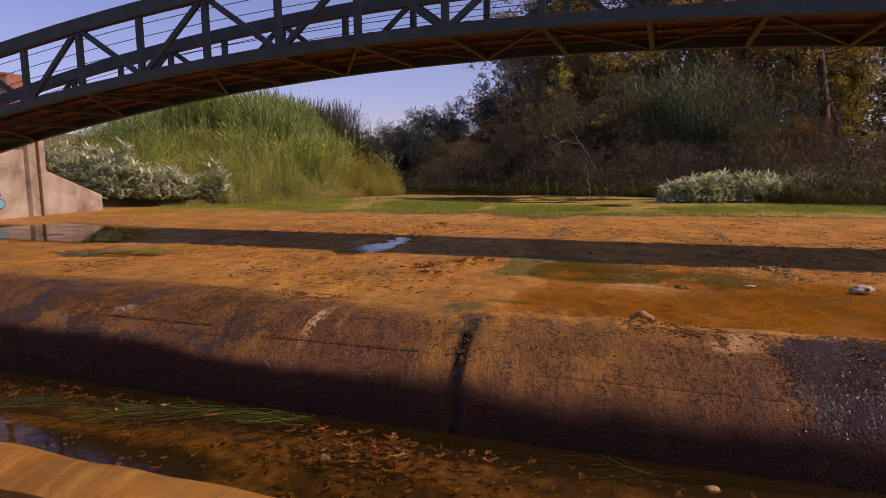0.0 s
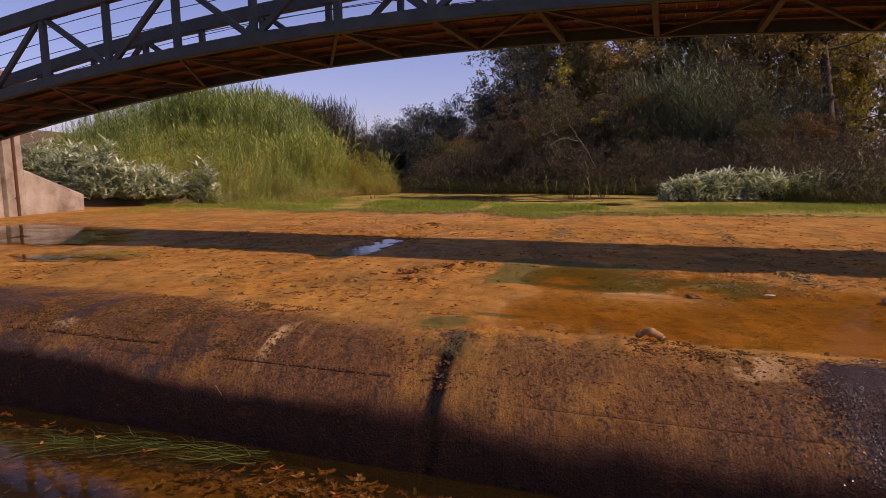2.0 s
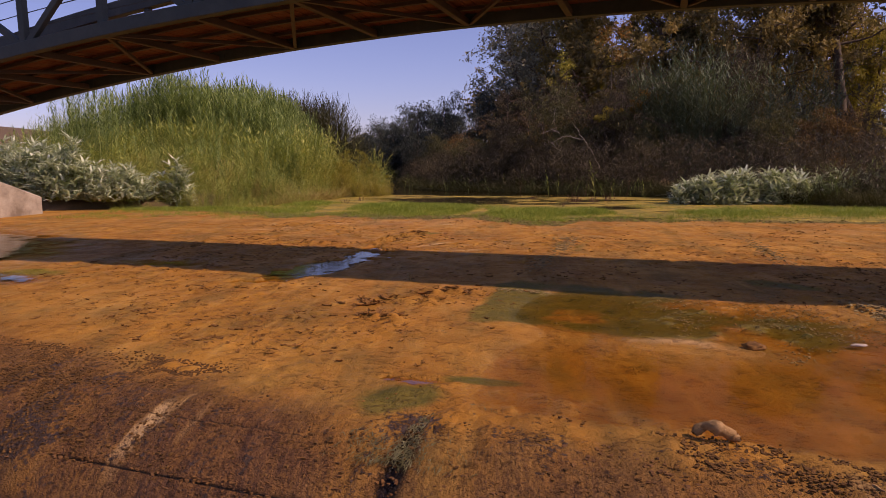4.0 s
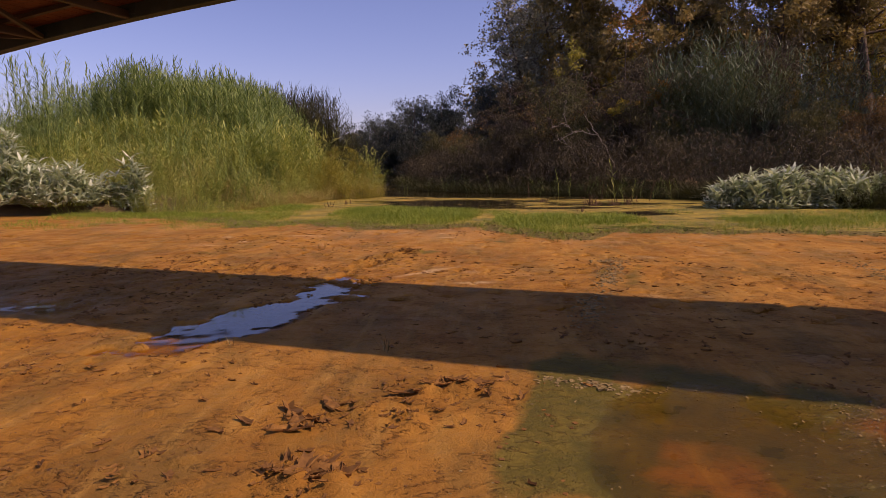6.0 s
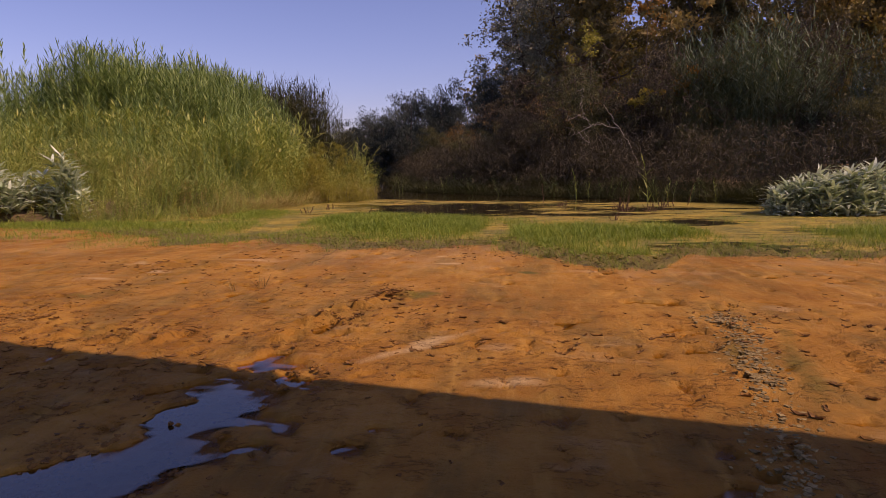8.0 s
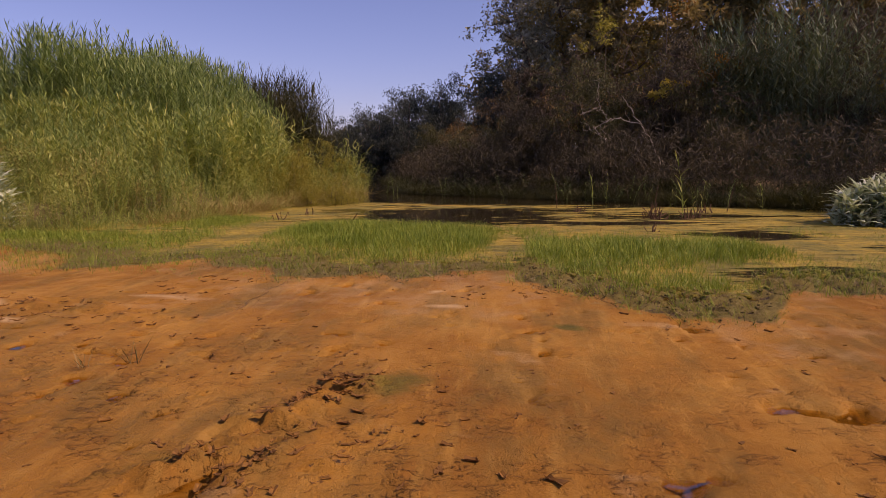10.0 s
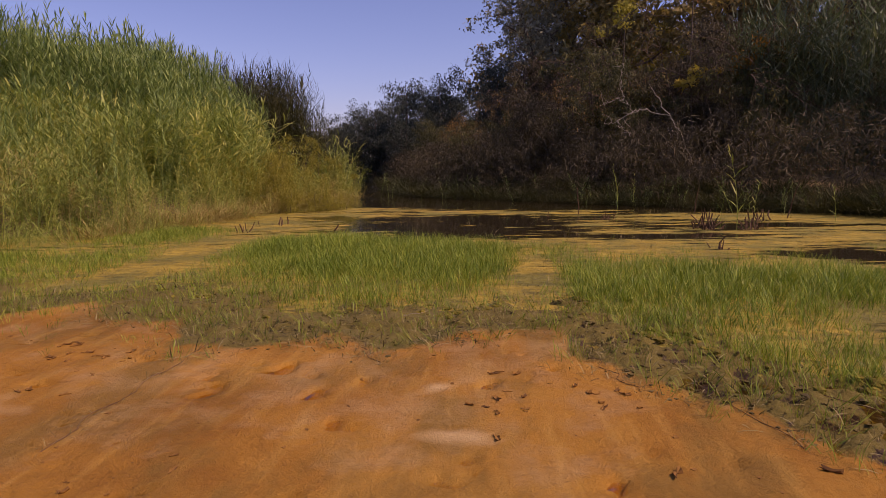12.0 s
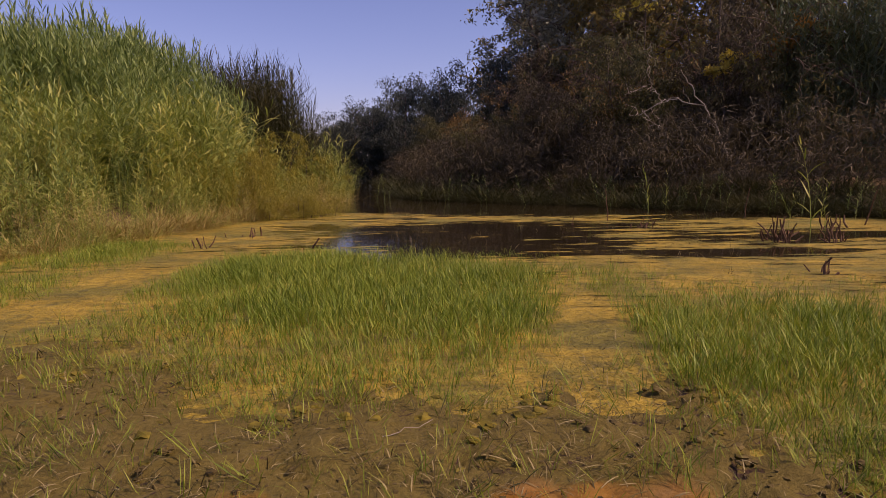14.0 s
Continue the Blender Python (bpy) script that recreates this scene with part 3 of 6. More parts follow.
crumbs = np.maximum(crumbs * 0.8 * (1 - 0.9 * step(9.0, 11.5, Pflat)), np.maximum(moss, crust)) * (Pflat > -0.3) * step(16.0, 14.5, Pflat)
lump = fbm(Sall * 9.0, Pflat * 9.0, 101, 4)
lump2 = fbm(Sall * 4.2, Pflat * 4.2, 111, 4)
shelf = np.clip((lump2 - 0.5) * 9, 0, 1)
height = 0.012 + (1 - 0.7 * step(0.1, 0.5, amber)) * (0.016 * (fbm(Sall * 0.8, Pflat * 0.8, 3, 3) - 0.5) + (0.010 - 0.006 * step(9.5, 11.5, Pflat)) * (lump2 - 0.5)) - hollow
height = height + crumbs * (0.042 * np.clip(lump - 0.52, 0, 0.3) / 0.3 + 0.006 * shelf)
height = height + moss * 0.016 * lump + crust * 0.07 * np.clip((lump - 0.42) * 4, 0, 1)
height = height - 0.10 * step(0.7, 2.6, past) - 0.04 * step(0.2, 0.8, past) * step(0.0, 1.0, Sall)
pits = fbm(Sall * 9.0, Pflat * 9.0, 125, 3)
height = height + (0.05 * (fbm(Sall * 3.0, Pflat * 3.0, 123, 3) - 0.5) + (0.05 + 0.07 * step(-4.6, -3.9, Sall)) * (pits - 0.5)) * step(-0.2, 0.5, past)
# crest: slime, board marks and the joint with its notch
on_crest = step(0.35, -0.1, Pflat)
joint = np.exp(-(((Sall - JOINT - 0.02 * np.sin(Pflat * 4) - 0.05 * edge_n) / 0.055) ** 2))
slime = fbm(Sall * 7, Pflat * 2.2, 131, 4)


def seam(level, wave, seed, s0, s1, width=0.012):
    """A shallow board mark along the crest between two places."""
    return np.exp(-(((Pflat - level + wave * (fbm(Sall * 0.6, 0 * Sall, seed, 3) - 0.5)) / width) ** 2)) * step(s0, s0 + 0.25, Sall) * step(s1, s1 - 0.25, Sall)


board = np.maximum.reduce([seam(-0.68, 0.02, 141, -2.6, -0.4), 0.8 * seam(-0.27, 0.03, 143, -2.4, -0.6, 0.010), seam(-0.59, 0.02, 145, -5.5, -3.0, 0.018), 0.8 * seam(-0.73, 0.02, 146, -3.9, -2.6), 0.7 * seam(-0.82, 0.03, 149, 0.4, 3.0, 0.010)])
rightslime = step(2.45, 3.05, Sall + 0.8 * edge_n)
leftslime = step(-1.5, -3.2, Sall + 1.4 * edge_n)
height = height + on_crest * (0.020 * (slime - 0.5) + 0.025 * (rightslime + 0.6 * leftslime) * np.clip(lump - 0.5, 0, 1) - 0.028 * joint - 0.016 * board)
height = height + on_crest * 0.012 * (fbm(Sall * 14, Pflat * 9, 151, 4) - 0.5)

A_all = np.concatenate([A0, 0 * P1], 1)
base_p = np.concatenate([CREST_P - CREST_R * np.sin(A0), P1], 1)
base_z = np.concatenate([CREST_H * (np.cos(A0) - 1), 0 * P1], 1)
W_p = base_p - np.sin(A_all) * height
W_z = base_z + np.cos(A_all) * height
V = np.stack([Sall * AX.x + W_p * NR.x, Sall * AX.y + W_p * NR.y, W_z], -1)
me = np_mesh("apron", V.reshape(-1, 3), grid_faces(*Sall.shape), True)
n_big = fbm(Sall * 0.8, Pflat * 0.8, 161, 4)
wetness = np.clip(step(0.2, 0.7, np.maximum.reduce([puddle, amber, leftfilm])) + on_crest * (0.25 + 0.65 * rightslime) + joint * on_crest, 0, 1)
slick = step(-0.95, -0.45, wob_s) * step(2.2, 2.9, wob_p) * step(5.6, 4.6, wob_p + 0.5 * np.clip(wob_s - 0.3, 0, 2)) * step(4.4, 1.6, wob_s)
algae = np.maximum.reduce([
    slick * np.clip(0.66 + 2.4 * (fbm(Sall * 1.5, Pflat * 1.5, 187, 4) - 0.46), 0, 1) * (1 - 0.35 * step(4.4, 5.2, wob_p)), 1.0 * streak(wob_s, wob_p, 0.27, 0.86, 0.40, 0.13, 20), 0.8 * streak(wob_s, wob_p, 4.0, 4.6, 0.7, 0.4, 0), 0.9 * streak(wob_s, wob_p, -0.28, 0.40, 0.32, 0.34, 0),
    0.45 * moss, 0.50 * step(0.5, 0.9, leftfilm),
    0.6 * streak(wob_s, wob_p, -1.1, 10.6, 0.35, 0.5, 0), 0.75 * streak(wob_s, wob_p, 0.16, 12.05, 0.20, 0.16, 0), 0.85 * streak(wob_s, wob_p, -0.58, 15.05, 0.30, 0.26, 0), 0.5 * streak(wob_s, wob_p, -3.8, 10.2, 0.35, 0.2, 0), 0.5 * streak(wob_s, wob_p, -5.1, 10.4, 0.5, 0.2, 0), 0.45 * streak(wob_s, wob_p, -2.1, 9.4, 0.5, 0.25, 20), 0.55 * streak(wob_s, wob_p, 2.0, 8.5, 1.6, 0.22, 90)])
# mask for the shade coloured onto the foot of the crest
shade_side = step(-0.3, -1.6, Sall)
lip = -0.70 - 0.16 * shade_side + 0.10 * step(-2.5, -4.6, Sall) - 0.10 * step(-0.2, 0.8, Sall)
foot_shade = step(lip, lip - 0.62 + 0.34 * shade_side, Pflat + 0.16 * (fbm(Sall * 1.3, Pflat * 0.8, 171, 4) - 0.5) + 0.08 * (slime - 0.5))
# last term darkens the silt's low pits, crevice shade put into the mask
dark = np.clip(np.maximum.reduce([
    0.60 * joint * on_crest, 0.62 * streak(Sall, Pflat, JOINT * AX.x - 0.05, -JOINT * AX.x * 0.25, 0.34, 0.30, 0), 0.42 * step(0.20, 0.10, Pflat) * step(-0.25, -0.05, Pflat) * step(-0.2, 0.4, Sall) * step(0.42, 0.6, slime), 0.76 * on_crest * rightslime, 0.66 * step(0.85, 0.1, Pflat) * leftslime * step(0.34, 0.6, lump2 + 0.1 * edge_n),
    0.42 * on_crest * step(0.52, 0.66, slime) * step(0.3, 0.0, Pflat), 0.38 * crumbs * step(0.50, 0.62, lump), 0.3 * on_crest * board, (0.40 + 0.25 * step(-4.6, -3.9, Sall)) * step(-0.1, 0.3, past) * step(2.4, 1.2, past) * step(0.46, 0.37, pits)]), 0, 1)
dark = dark * (1 - 0.92 * step(0.35, 0.75, foot_shade))
pale = np.clip(np.maximum.reduce([
    1.0 * streak(wob_s, wob_p, -1.93, 0.12, 0.52, 0.40, 75) * step(0.44, 0.62, fbm(Sall * 9, Pflat * 1.6, 137, 3)), 0.75 * streak(wob_s, wob_p, 2.36, -0.72, 0.36, 0.32, 0) * step(0.42, 0.55, lump2 + 0.05),
    0.7 * streak(wob_s, wob_p, -4.6, 0.6, 0.2, 0.15, 0), 0.5 * streak(wob_s, wob_p, 1.9, 2.0, 0.8, 0.22, 0), 0.8 * streak(wob_s, wob_p, -0.98, 12.78, 0.42, 0.13, 8) * step(0.3, 0.55, lump2), 0.7 * streak(wob_s, wob_p, -1.15, 13.45, 0.16, 0.12, 50),
    0.75 * streak(wob_s, wob_p, -0.9, 8.55, 0.9, 0.10, 62), 0.7 * streak(wob_s, wob_p, -0.28, 7.76, 0.3, 0.11, 30), 0.7 * streak(wob_s, wob_p, -5.7, 12.65, 0.4, 0.10, 5), 0.75 * streak(wob_s, wob_p, -5.2, 12.0, 0.35, 0.12, 5), 0.7 * streak(wob_s, wob_p, -5.65, 11.5, 0.35, 0.08, 5), 0.6 * streak(wob_s, wob_p, -4.0, 13.2, 0.6, 0.12, 20), 0.30 * step(9.0, 12.0, Pflat) * step(0.40, 0.62, fbm(Sall * 0.8, Pflat * 0.8, 183, 4)), 0.32 * step(0.60, 0.76, fbm(Sall * 1.3, Pflat * 3.4, 181, 5)) * step(3, 6, Pflat)]), 0, 1)
for key, value in (("torn", 0.20 + 0.80 * step(11.5, 8.5, Pflat + 2.0 * (n_big - 0.5))), ("mat", np.maximum(step(1.0, 2.1, past + 0.9 * (n_big - 0.5)), 0.9 * streak(wob_s, wob_p, -7.0, 5.35, 0.95, 0.30, 8))), ("silt", step(-0.15, 0.35, past)), ("wet", wetness), ("crack", np.maximum(1.1 * hole * (Pflat > 10), np.maximum(0.85 * board, 0.95 * np.exp(-(((Sall - JOINT - 0.03 * edge_n) / 0.085) ** 2) * 0.9) * step(0.15, -0.25, Pflat)) * on_crest)), ("algae", algae), ("dark", dark), ("pale", pale), ("foot_shade", foot_shade * (Pflat < 0.3)), ("face", step(0.30, -0.45, Pflat + 0.5 * (n_big - 0.5) - 0.55 * leftslime) * (1 - 0.9 * pale) * np.clip(0.62 + 1.3 * (fbm(Sall * 1.6, Pflat * 1.2, 173, 4) - 0.35), 0, 1) * (1 - 0.55 * np.exp(-(((np.abs(Sall - JOINT) - 0.24) / 0.16) ** 2))))):
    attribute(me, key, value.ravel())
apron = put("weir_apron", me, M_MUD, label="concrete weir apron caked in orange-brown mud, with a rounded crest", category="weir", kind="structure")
APRON_Z = height[:, len(al):]


def apron_height(s, p):
    """Height of the mud at a place on the flat of the apron."""
    i = np.clip(np.searchsorted(sl, s), 0, len(sl) - 1)
    j = np.clip(np.searchsorted(pl, p), 0, len(pl) - 1)
    return APRON_Z[i, j]


def sheet(name, s0, s1, p0, p1, z, mat, label, step_m=0.5, bed=None):
    a, b = np.arange(s0, s1 + 1e-6, step_m), np.arange(p0, p1 + 1e-6, step_m)
    A, B = np.meshgrid(a, b, indexing="ij")
    V = np.stack([A * AX.x + B * NR.x, A * AX.y + B * NR.y, 0 * A + z], -1).reshape(-1, 3)
    F = grid_faces(len(a), len(b))
    deep_and_black = np.ones(A.size) if bed is None else (z - bed(A, B)).ravel()
    me = np_mesh(name, V, F[deep_and_black[F].max(1) > -0.004])
    attribute(me, "depth", np.clip(deep_and_black / 0.03, 0, 1))
    return put(name, me, mat, label=label, category="water", kind="structure")


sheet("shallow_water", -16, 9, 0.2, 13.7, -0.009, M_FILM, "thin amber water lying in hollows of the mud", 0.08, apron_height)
sheet("pool_water", -16, 16, -14, -0.7, -0.88, M_POOL, "shallow brown water of the lower pool")

# pond above the weir
a, b = np.arange(-30, 18.01, 0.4), np.arange(11.0, 62.01, 0.4)
PX, PY = np.meshgrid(a, b, indexing="ij")
V = np.stack([PX, PY, 0 * PX - 0.035], -1).reshape(-1, 3)
keep = grid_faces(len(a), len(b))
pp = (V[:, 0] * NR.x + V[:, 1] * NR.y)[keep].min(1)
me = np_mesh("pond", V, keep[pp > 13.4])


def blob(x, y, cx, cy, rx, ry):
    return np.exp(-(((x - cx) / rx) ** 2 + ((y - cy) / ry) ** 2))


cover = 0.552 - 0.16 * blob(PX, PY, -1.3, 24.2, 2.9, 2.9) - 0.18 * blob(PX, PY, 2.3, 21.7, 1.5, 0.4) - 0.24 * step(27.2, 30.2, PY + 0.25 * PX)
cover = cover + 0.07 * step(21.5, 18.0, PY) + 0.06 * blob(PX, PY, -7.0, 23.8, 2.0, 1.8)
cover = cover - 0.30 * blob(PX, PY, 3.7, 14.7, 1.3, 0.9) - 0.26 * blob(PX, PY, 4.5, 19.2, 1.1, 0.7) - 0.15 * blob(PX, PY, 4.6, 23.6, 2.2, 0.5) - 0.2 * blob(PX, PY, 7.0, 17.4, 1.6, 0.6)
attribute(me, "algae", cover.ravel())
put("pond", me, M_POND, label="still dark pond water with floating yellow algae mats", category="water", kind="structure")

# bed of the lower pool, and the low sill that bounds it
a, b = np.arange(-12, 10.01, 0.09), np.arange(-9.0, -0.6, 0.09)
A, B = np.meshgrid(a, b, indexing="ij")
Z = -1.02 + 0.12 * (fbm(A * 0.9, B * 0.9, 201, 4) - 0.5) + 0.07 * np.clip(fbm(A * 5, B * 5, 203, 4) - 0.48, 0, 1) * 2
V = np.stack([A * AX.x + B * NR.x, A * AX.y + B * NR.y, Z], -1).reshape(-1, 3)
# black along the crest, in an oval and in blotches; bed no lower there
deep_and_black = np.maximum.reduce([step(-1.38, -1.18, B + 0.12 * (fbm(A * 2, B * 2, 207, 3) - 0.5)), 1.1 * np.exp(-(((A + 3.0) / 1.5) ** 2 + ((B + 2.15) / 0.34) ** 2) ** 1.5), 0.6 * step(0.45, 0.65, fbm(A * 1.1, B * 2.2, 209, 3))])
me = np_mesh("pool_bed", V, grid_faces(len(a), len(b)), True)
attribute(me, "deep_and_black", deep_and_black.ravel())
put("pool_bed", me, M_BED, label="silty orange-brown bed of the lower pool", category="ground", kind="structure")
bm = bmesh.new()
bmesh.ops.create_grid(bm, x_segments=100, y_segments=6, size=0.5)
for v in bm.verts:
    s, p = -4 + 17 * v.co.x, -3.02 + 0.58 * v.co.y
    z = -0.70 - 0.05 * (2 * abs(v.co.y)) ** 4 + 0.03 * (noise.noise((s * 2, p * 2, 0)))
    v.co = sp(s, p + 0.03 * noise.noise((s * 1.3, 5, 0)), z)
ext = bmesh.ops.extrude_face_region(bm, geom=bm.faces[:])
for v in ext["geom"]:
    if isinstance(v, bmesh.types.BMVert):
        v.co.z = -1.35
bmesh.ops.recalc_face_normals(bm, faces=bm.faces)
me = bpy.data.meshes.new("sill")
bm.to_mesh(me)
put("sill_wall", me, M_MUD, label="low mud-coated concrete sill in the lower pool", category="sill", kind="structure")

# ---------------- left bank wall ----------------
def wall_block(name, y0, y1, top0, top1, thick, x_shift, label, category="wall"):
    """A wall standing along the left bank, its top running from top0 to top1."""
    bm = bmesh.new()
    n = 14
    rows = []
    for i in range(n + 1):
        y = y0 + (y1 - y0) * i / n
        x = -17.58 + 0.12 * y + x_shift
        t = top0 + (top1 - top0) * i / n + 0.02 * noise.noise((y * 2, 0, 3))
        rows.append([bm.verts.new((x + dx, y, z)) for dx, z in ((0.02 * noise.noise((y, 1, 1)), -1.6), (0, 0.35), (0.01, t - 0.04), (-0.03, t), (-thick, t), (-thick, -1.6))])
    for r, q in zip(rows, rows[1:]):
        for k in range(5):
            bm.faces.new((r[k], q[k], q[k + 1], r[k + 1]))
    bm.faces.new(rows[0])
    bm.faces.new(rows[-1][::-1])
    bmesh.ops.recalc_face_normals(bm, faces=bm.faces)
    me = bpy.data.meshes.new(name)
    bm.to_mesh(me)
    bm.free()
    return put(name, me, M_CONC, label=label, category=category, kind="structure")


wall_block("wall_left", 2.0, 13.55, 2.32, 2.32, 0.45, -0.03, "stained pale concrete bank wall beside the water")
wall_block("wing_wall", 14.4, 16.95, 1.58, 0.62, 0.4, 0.0, "pale concrete wing wall with a sloping top")
bm = box_bm(0.5, 0.80, 4.6, 0.03, 2)
me = bpy.data.meshes.new("pier")
bm.to_mesh(me)
put("wall_pier", me, M_CONC, label="pale concrete pier of the bank wall", category="pier", kind="structure").location = (-16.07, 13.97, 0.75)
bm = box_bm(0.34, 11.5, 0.09, 0.02)
me = bpy.data.meshes.new("coping")
bm.to_mesh(me)
ob = put("coping", me, M_CONC, label="concrete coping on the bank wall", category="coping", kind="structure")
ob.location, ob.rotation_euler = (-16.8, 7.75, 2.38), (0, 0, -0.119)
V, F = tube_arrays([(-15.80, 13.98, z) for z in (-0.2, 0.6, 1.4, 2.2, 2.9)], [0.055] * 5, 10)
pipe = put("drain_pipe", np_mesh("drain_pipe", V, F, True), M_PIPE, label="rusty brown drain pipe fixed to the concrete pier", category="pipe")
bm = box_bm(0.05, 0.2, 0.06, 0.01)
bracket = part("bracket", bm, M_PIPE, pipe)
bracket.location = (-15.82, 13.98, 0.62)

# ---------------- footbridge ----------------
NEAR, FAR = 4.42, 7.16


def arch(s):
    return 3.90 - 0.0064 * (s + 0.5) ** 2


def slope(s):
    return math.atan(-0.0128 * (s + 0.5))


bridge = thing("footbridge", label="dark green steel truss footbridge with a red-brown plank deck", category="bridge")
NODES = [round(-20.73 + 1.705 * k, 3) for k in range(25)]
TOP = 1.475


def swept(name, off, dz, w, h, mat, s0, s1, label=""):
    """A box-section member that follows the arch."""
    bm = bmesh.new()
    n = 48
    rings = []
    for i in range(n + 1):
        s = s0 + (s1 - s0) * i / n
        c = 0.18
        prof = [(-w / 2, -h / 2 + c * h * 0.2), (-w / 2 + c * w * 0.2, -h / 2), (w / 2 - c * w * 0.2, -h / 2), (w / 2, -h / 2 + c * h * 0.2),
                (w / 2, h / 2 - c * h * 0.2), (w / 2 - c * w * 0.2, h / 2), (-w / 2 + c * w * 0.2, h / 2), (-w / 2, h / 2 - c * h * 0.2)]
        rings.append([bm.verts.new(sp(s, off + u, arch(s) + dz + v)) for u, v in prof])
    for r, q in zip(rings, rings[1:]):
        for k in range(8):
            bm.faces.new((r[k], r[(k + 1) % 8], q[(k + 1) % 8], q[k]))
    bm.faces.new(rings[0])
    bm.faces.new(rings[-1])
    bmesh.ops.recalc_face_normals(bm, faces=bm.faces)
    return part(name, bm, mat, bridge, label)


for off in (NEAR, FAR):
    swept("lower_chord", off, 0.10, 0.16, 0.20, M_STEEL, NODES[0], NODES[-1])
    swept("top_chord", off, TOP, 0.17, 0.29, M_STEEL, NODES[0], NODES[-1])
    inner = 0.07 if off == NEAR else -0.07
    for dz in (0.42, 0.68, 0.94, 1.2):
        swept("rail_cable", off + inner, dz, 0.012, 0.012, M_STEEL, NODES[0], NODES[-1], "thin steel cable")
    for k, s in enumerate(NODES):
        part("post", beam_bm(sp(s, off, arch(s) + 0.19), sp(s, off, arch(s) + TOP - 0.13), 0.11, 0.13), M_STEEL, bridge)
        bm = box_bm(0.34, 0.012, 0.16, 0.003)
        bm.transform(Matrix.Translation(sp(s, off + inner * 1.22, arch(s) + 0.14)) @ Matrix.Rotation(math.atan2(AX.y, AX.x), 4, "Z"))
        part("gusset_plate", bm, M_STEEL, bridge)
        if k:
            a = NODES[k - 1]
            lo, hi = (s, a) if k % 2 else (a, s)
            part("diagonal", beam_bm(sp(lo + (0.09 if lo < hi else -0.09), off, arch(lo) + 0.18), sp(hi - (0.09 if lo < hi else -0.09), off, arch(hi) + TOP - 0.12), 0.09, 0.11), M_STEEL, bridge)
for k, s in enumerate(NODES):
    part("cross_beam", beam_bm(sp(s, NEAR + 0.08, arch(s) + 0.06), sp(s, FAR - 0.08, arch(s) + 0.06), 0.10, 0.11), M_BRACE, bridge)
    if k:
        a, b = (NEAR + 0.1, FAR - 0.1) if k % 2 else (FAR - 0.1, NEAR + 0.1)
        part("floor_brace", beam_bm(sp(NODES[k - 1] + 0.07, a, arch(NODES[k - 1]) + 0.045), sp(s - 0.07, b, arch(s) + 0.045), 0.06, 0.06, 0.004), M_BRACE, bridge)
for p in (NEAR + 0.7, NEAR + 1.4, NEAR + 2.1):
    swept("stringer", p, 0.145, 0.07, 0.055, M_BRACE, NODES[0], NODES[-1])
plank_me = None
COUNT = 264
for k in range(COUNT):
    s = NODES[0] + 0.08 + (NODES[-1] - NODES[0] - 0.16) * k / (COUNT - 1)
    if plank_me is None:
        bm = box_bm(0.146, FAR - NEAR - 0.04, 0.045, 0.006)
        ob = part("plank", bm, M_PLANK, bridge)
        plank_me = ob.data
    else:
        ob = new("plank", plank_me)
        ob.parent = bridge
    ob.matrix_local = Matrix.Translation(sp(s, (NEAR + FAR) / 2, arch(s) + 0.215 + random.uniform(-0.004, 0.004))) @ Matrix.Rotation(math.atan2(AX.y, AX.x), 4, "Z") @ Matrix.Rotation(-slope(s), 4, "Y")

# abutment under the far left end, and its twin on the other bank
for s in (-20.1, 19.7):
    bm = box_bm(1.0, 3.6, 4.6, 0.04, 2)
    me = bpy.data.meshes.new("abutment")
    bm.to_mesh(me)
    ob = put("abutment", me, M_CONC, label="concrete abutment that carries the end of the bridge", category="abutment", kind="structure")
    ob.location = sp(s, (NEAR + FAR) / 2, arch(s) - 2.32)
    ob.rotation_euler = (0, 0, math.atan2(AX.y, AX.x))


# ---------------- reeds ----------------
RNG = np.random.default_rng(21)


def cane(h, leaves, leaf_len, leaf_w, bend, first=0.25, segs=4, joints=6, arch_out=0.0):
    """A giant reed: a thin bending cane with long arching leaves on two sides, upright at the tip."""
    heap = Heap()
    t = np.linspace(0, 1, joints)
    az0 = RNG.uniform(0, 6.28)
    mid = np.stack([bend * t ** 2 * np.cos(az0), bend * t ** 2 * np.sin(az0), h * t], -1)
    heap.add(*tube_arrays(mid, 0.014 * (1.05 - t), 3))
    plane = RNG.uniform(0, 6.28)
    for k in range(leaves):
        u = first + (1 - first) * (k + 0.5) / leaves
        base = np.array([bend * u ** 2 * np.cos(az0), bend * u ** 2 * np.sin(az0), h * u])
        az = plane + (k % 2) * math.pi + RNG.normal(0, 0.6)
        ln = leaf_len * RNG.uniform(0.7, 1.25) * (1.0 - 0.35 * max(0, u - 0.7) / 0.3)
        tip = max(0.0, (u - 0.80) / 0.20)
        lean = (RNG.uniform(0.45, 0.85) + arch_out * RNG.uniform(0.2, 0.7)) * (1 - 0.55 * tip)
        heap.add(*blade(ln, leaf_w * RNG.uniform(0.7, 1.2), lean, RNG.uniform(0.1, 0.55) * (1 - 0.6 * tip) + 0.5 * arch_out * RNG.uniform(0, 1), az, base, segs, RNG.uniform(-0.5, 0.5)))
    return np.concatenate(heap.V), np.concatenate(heap.F)


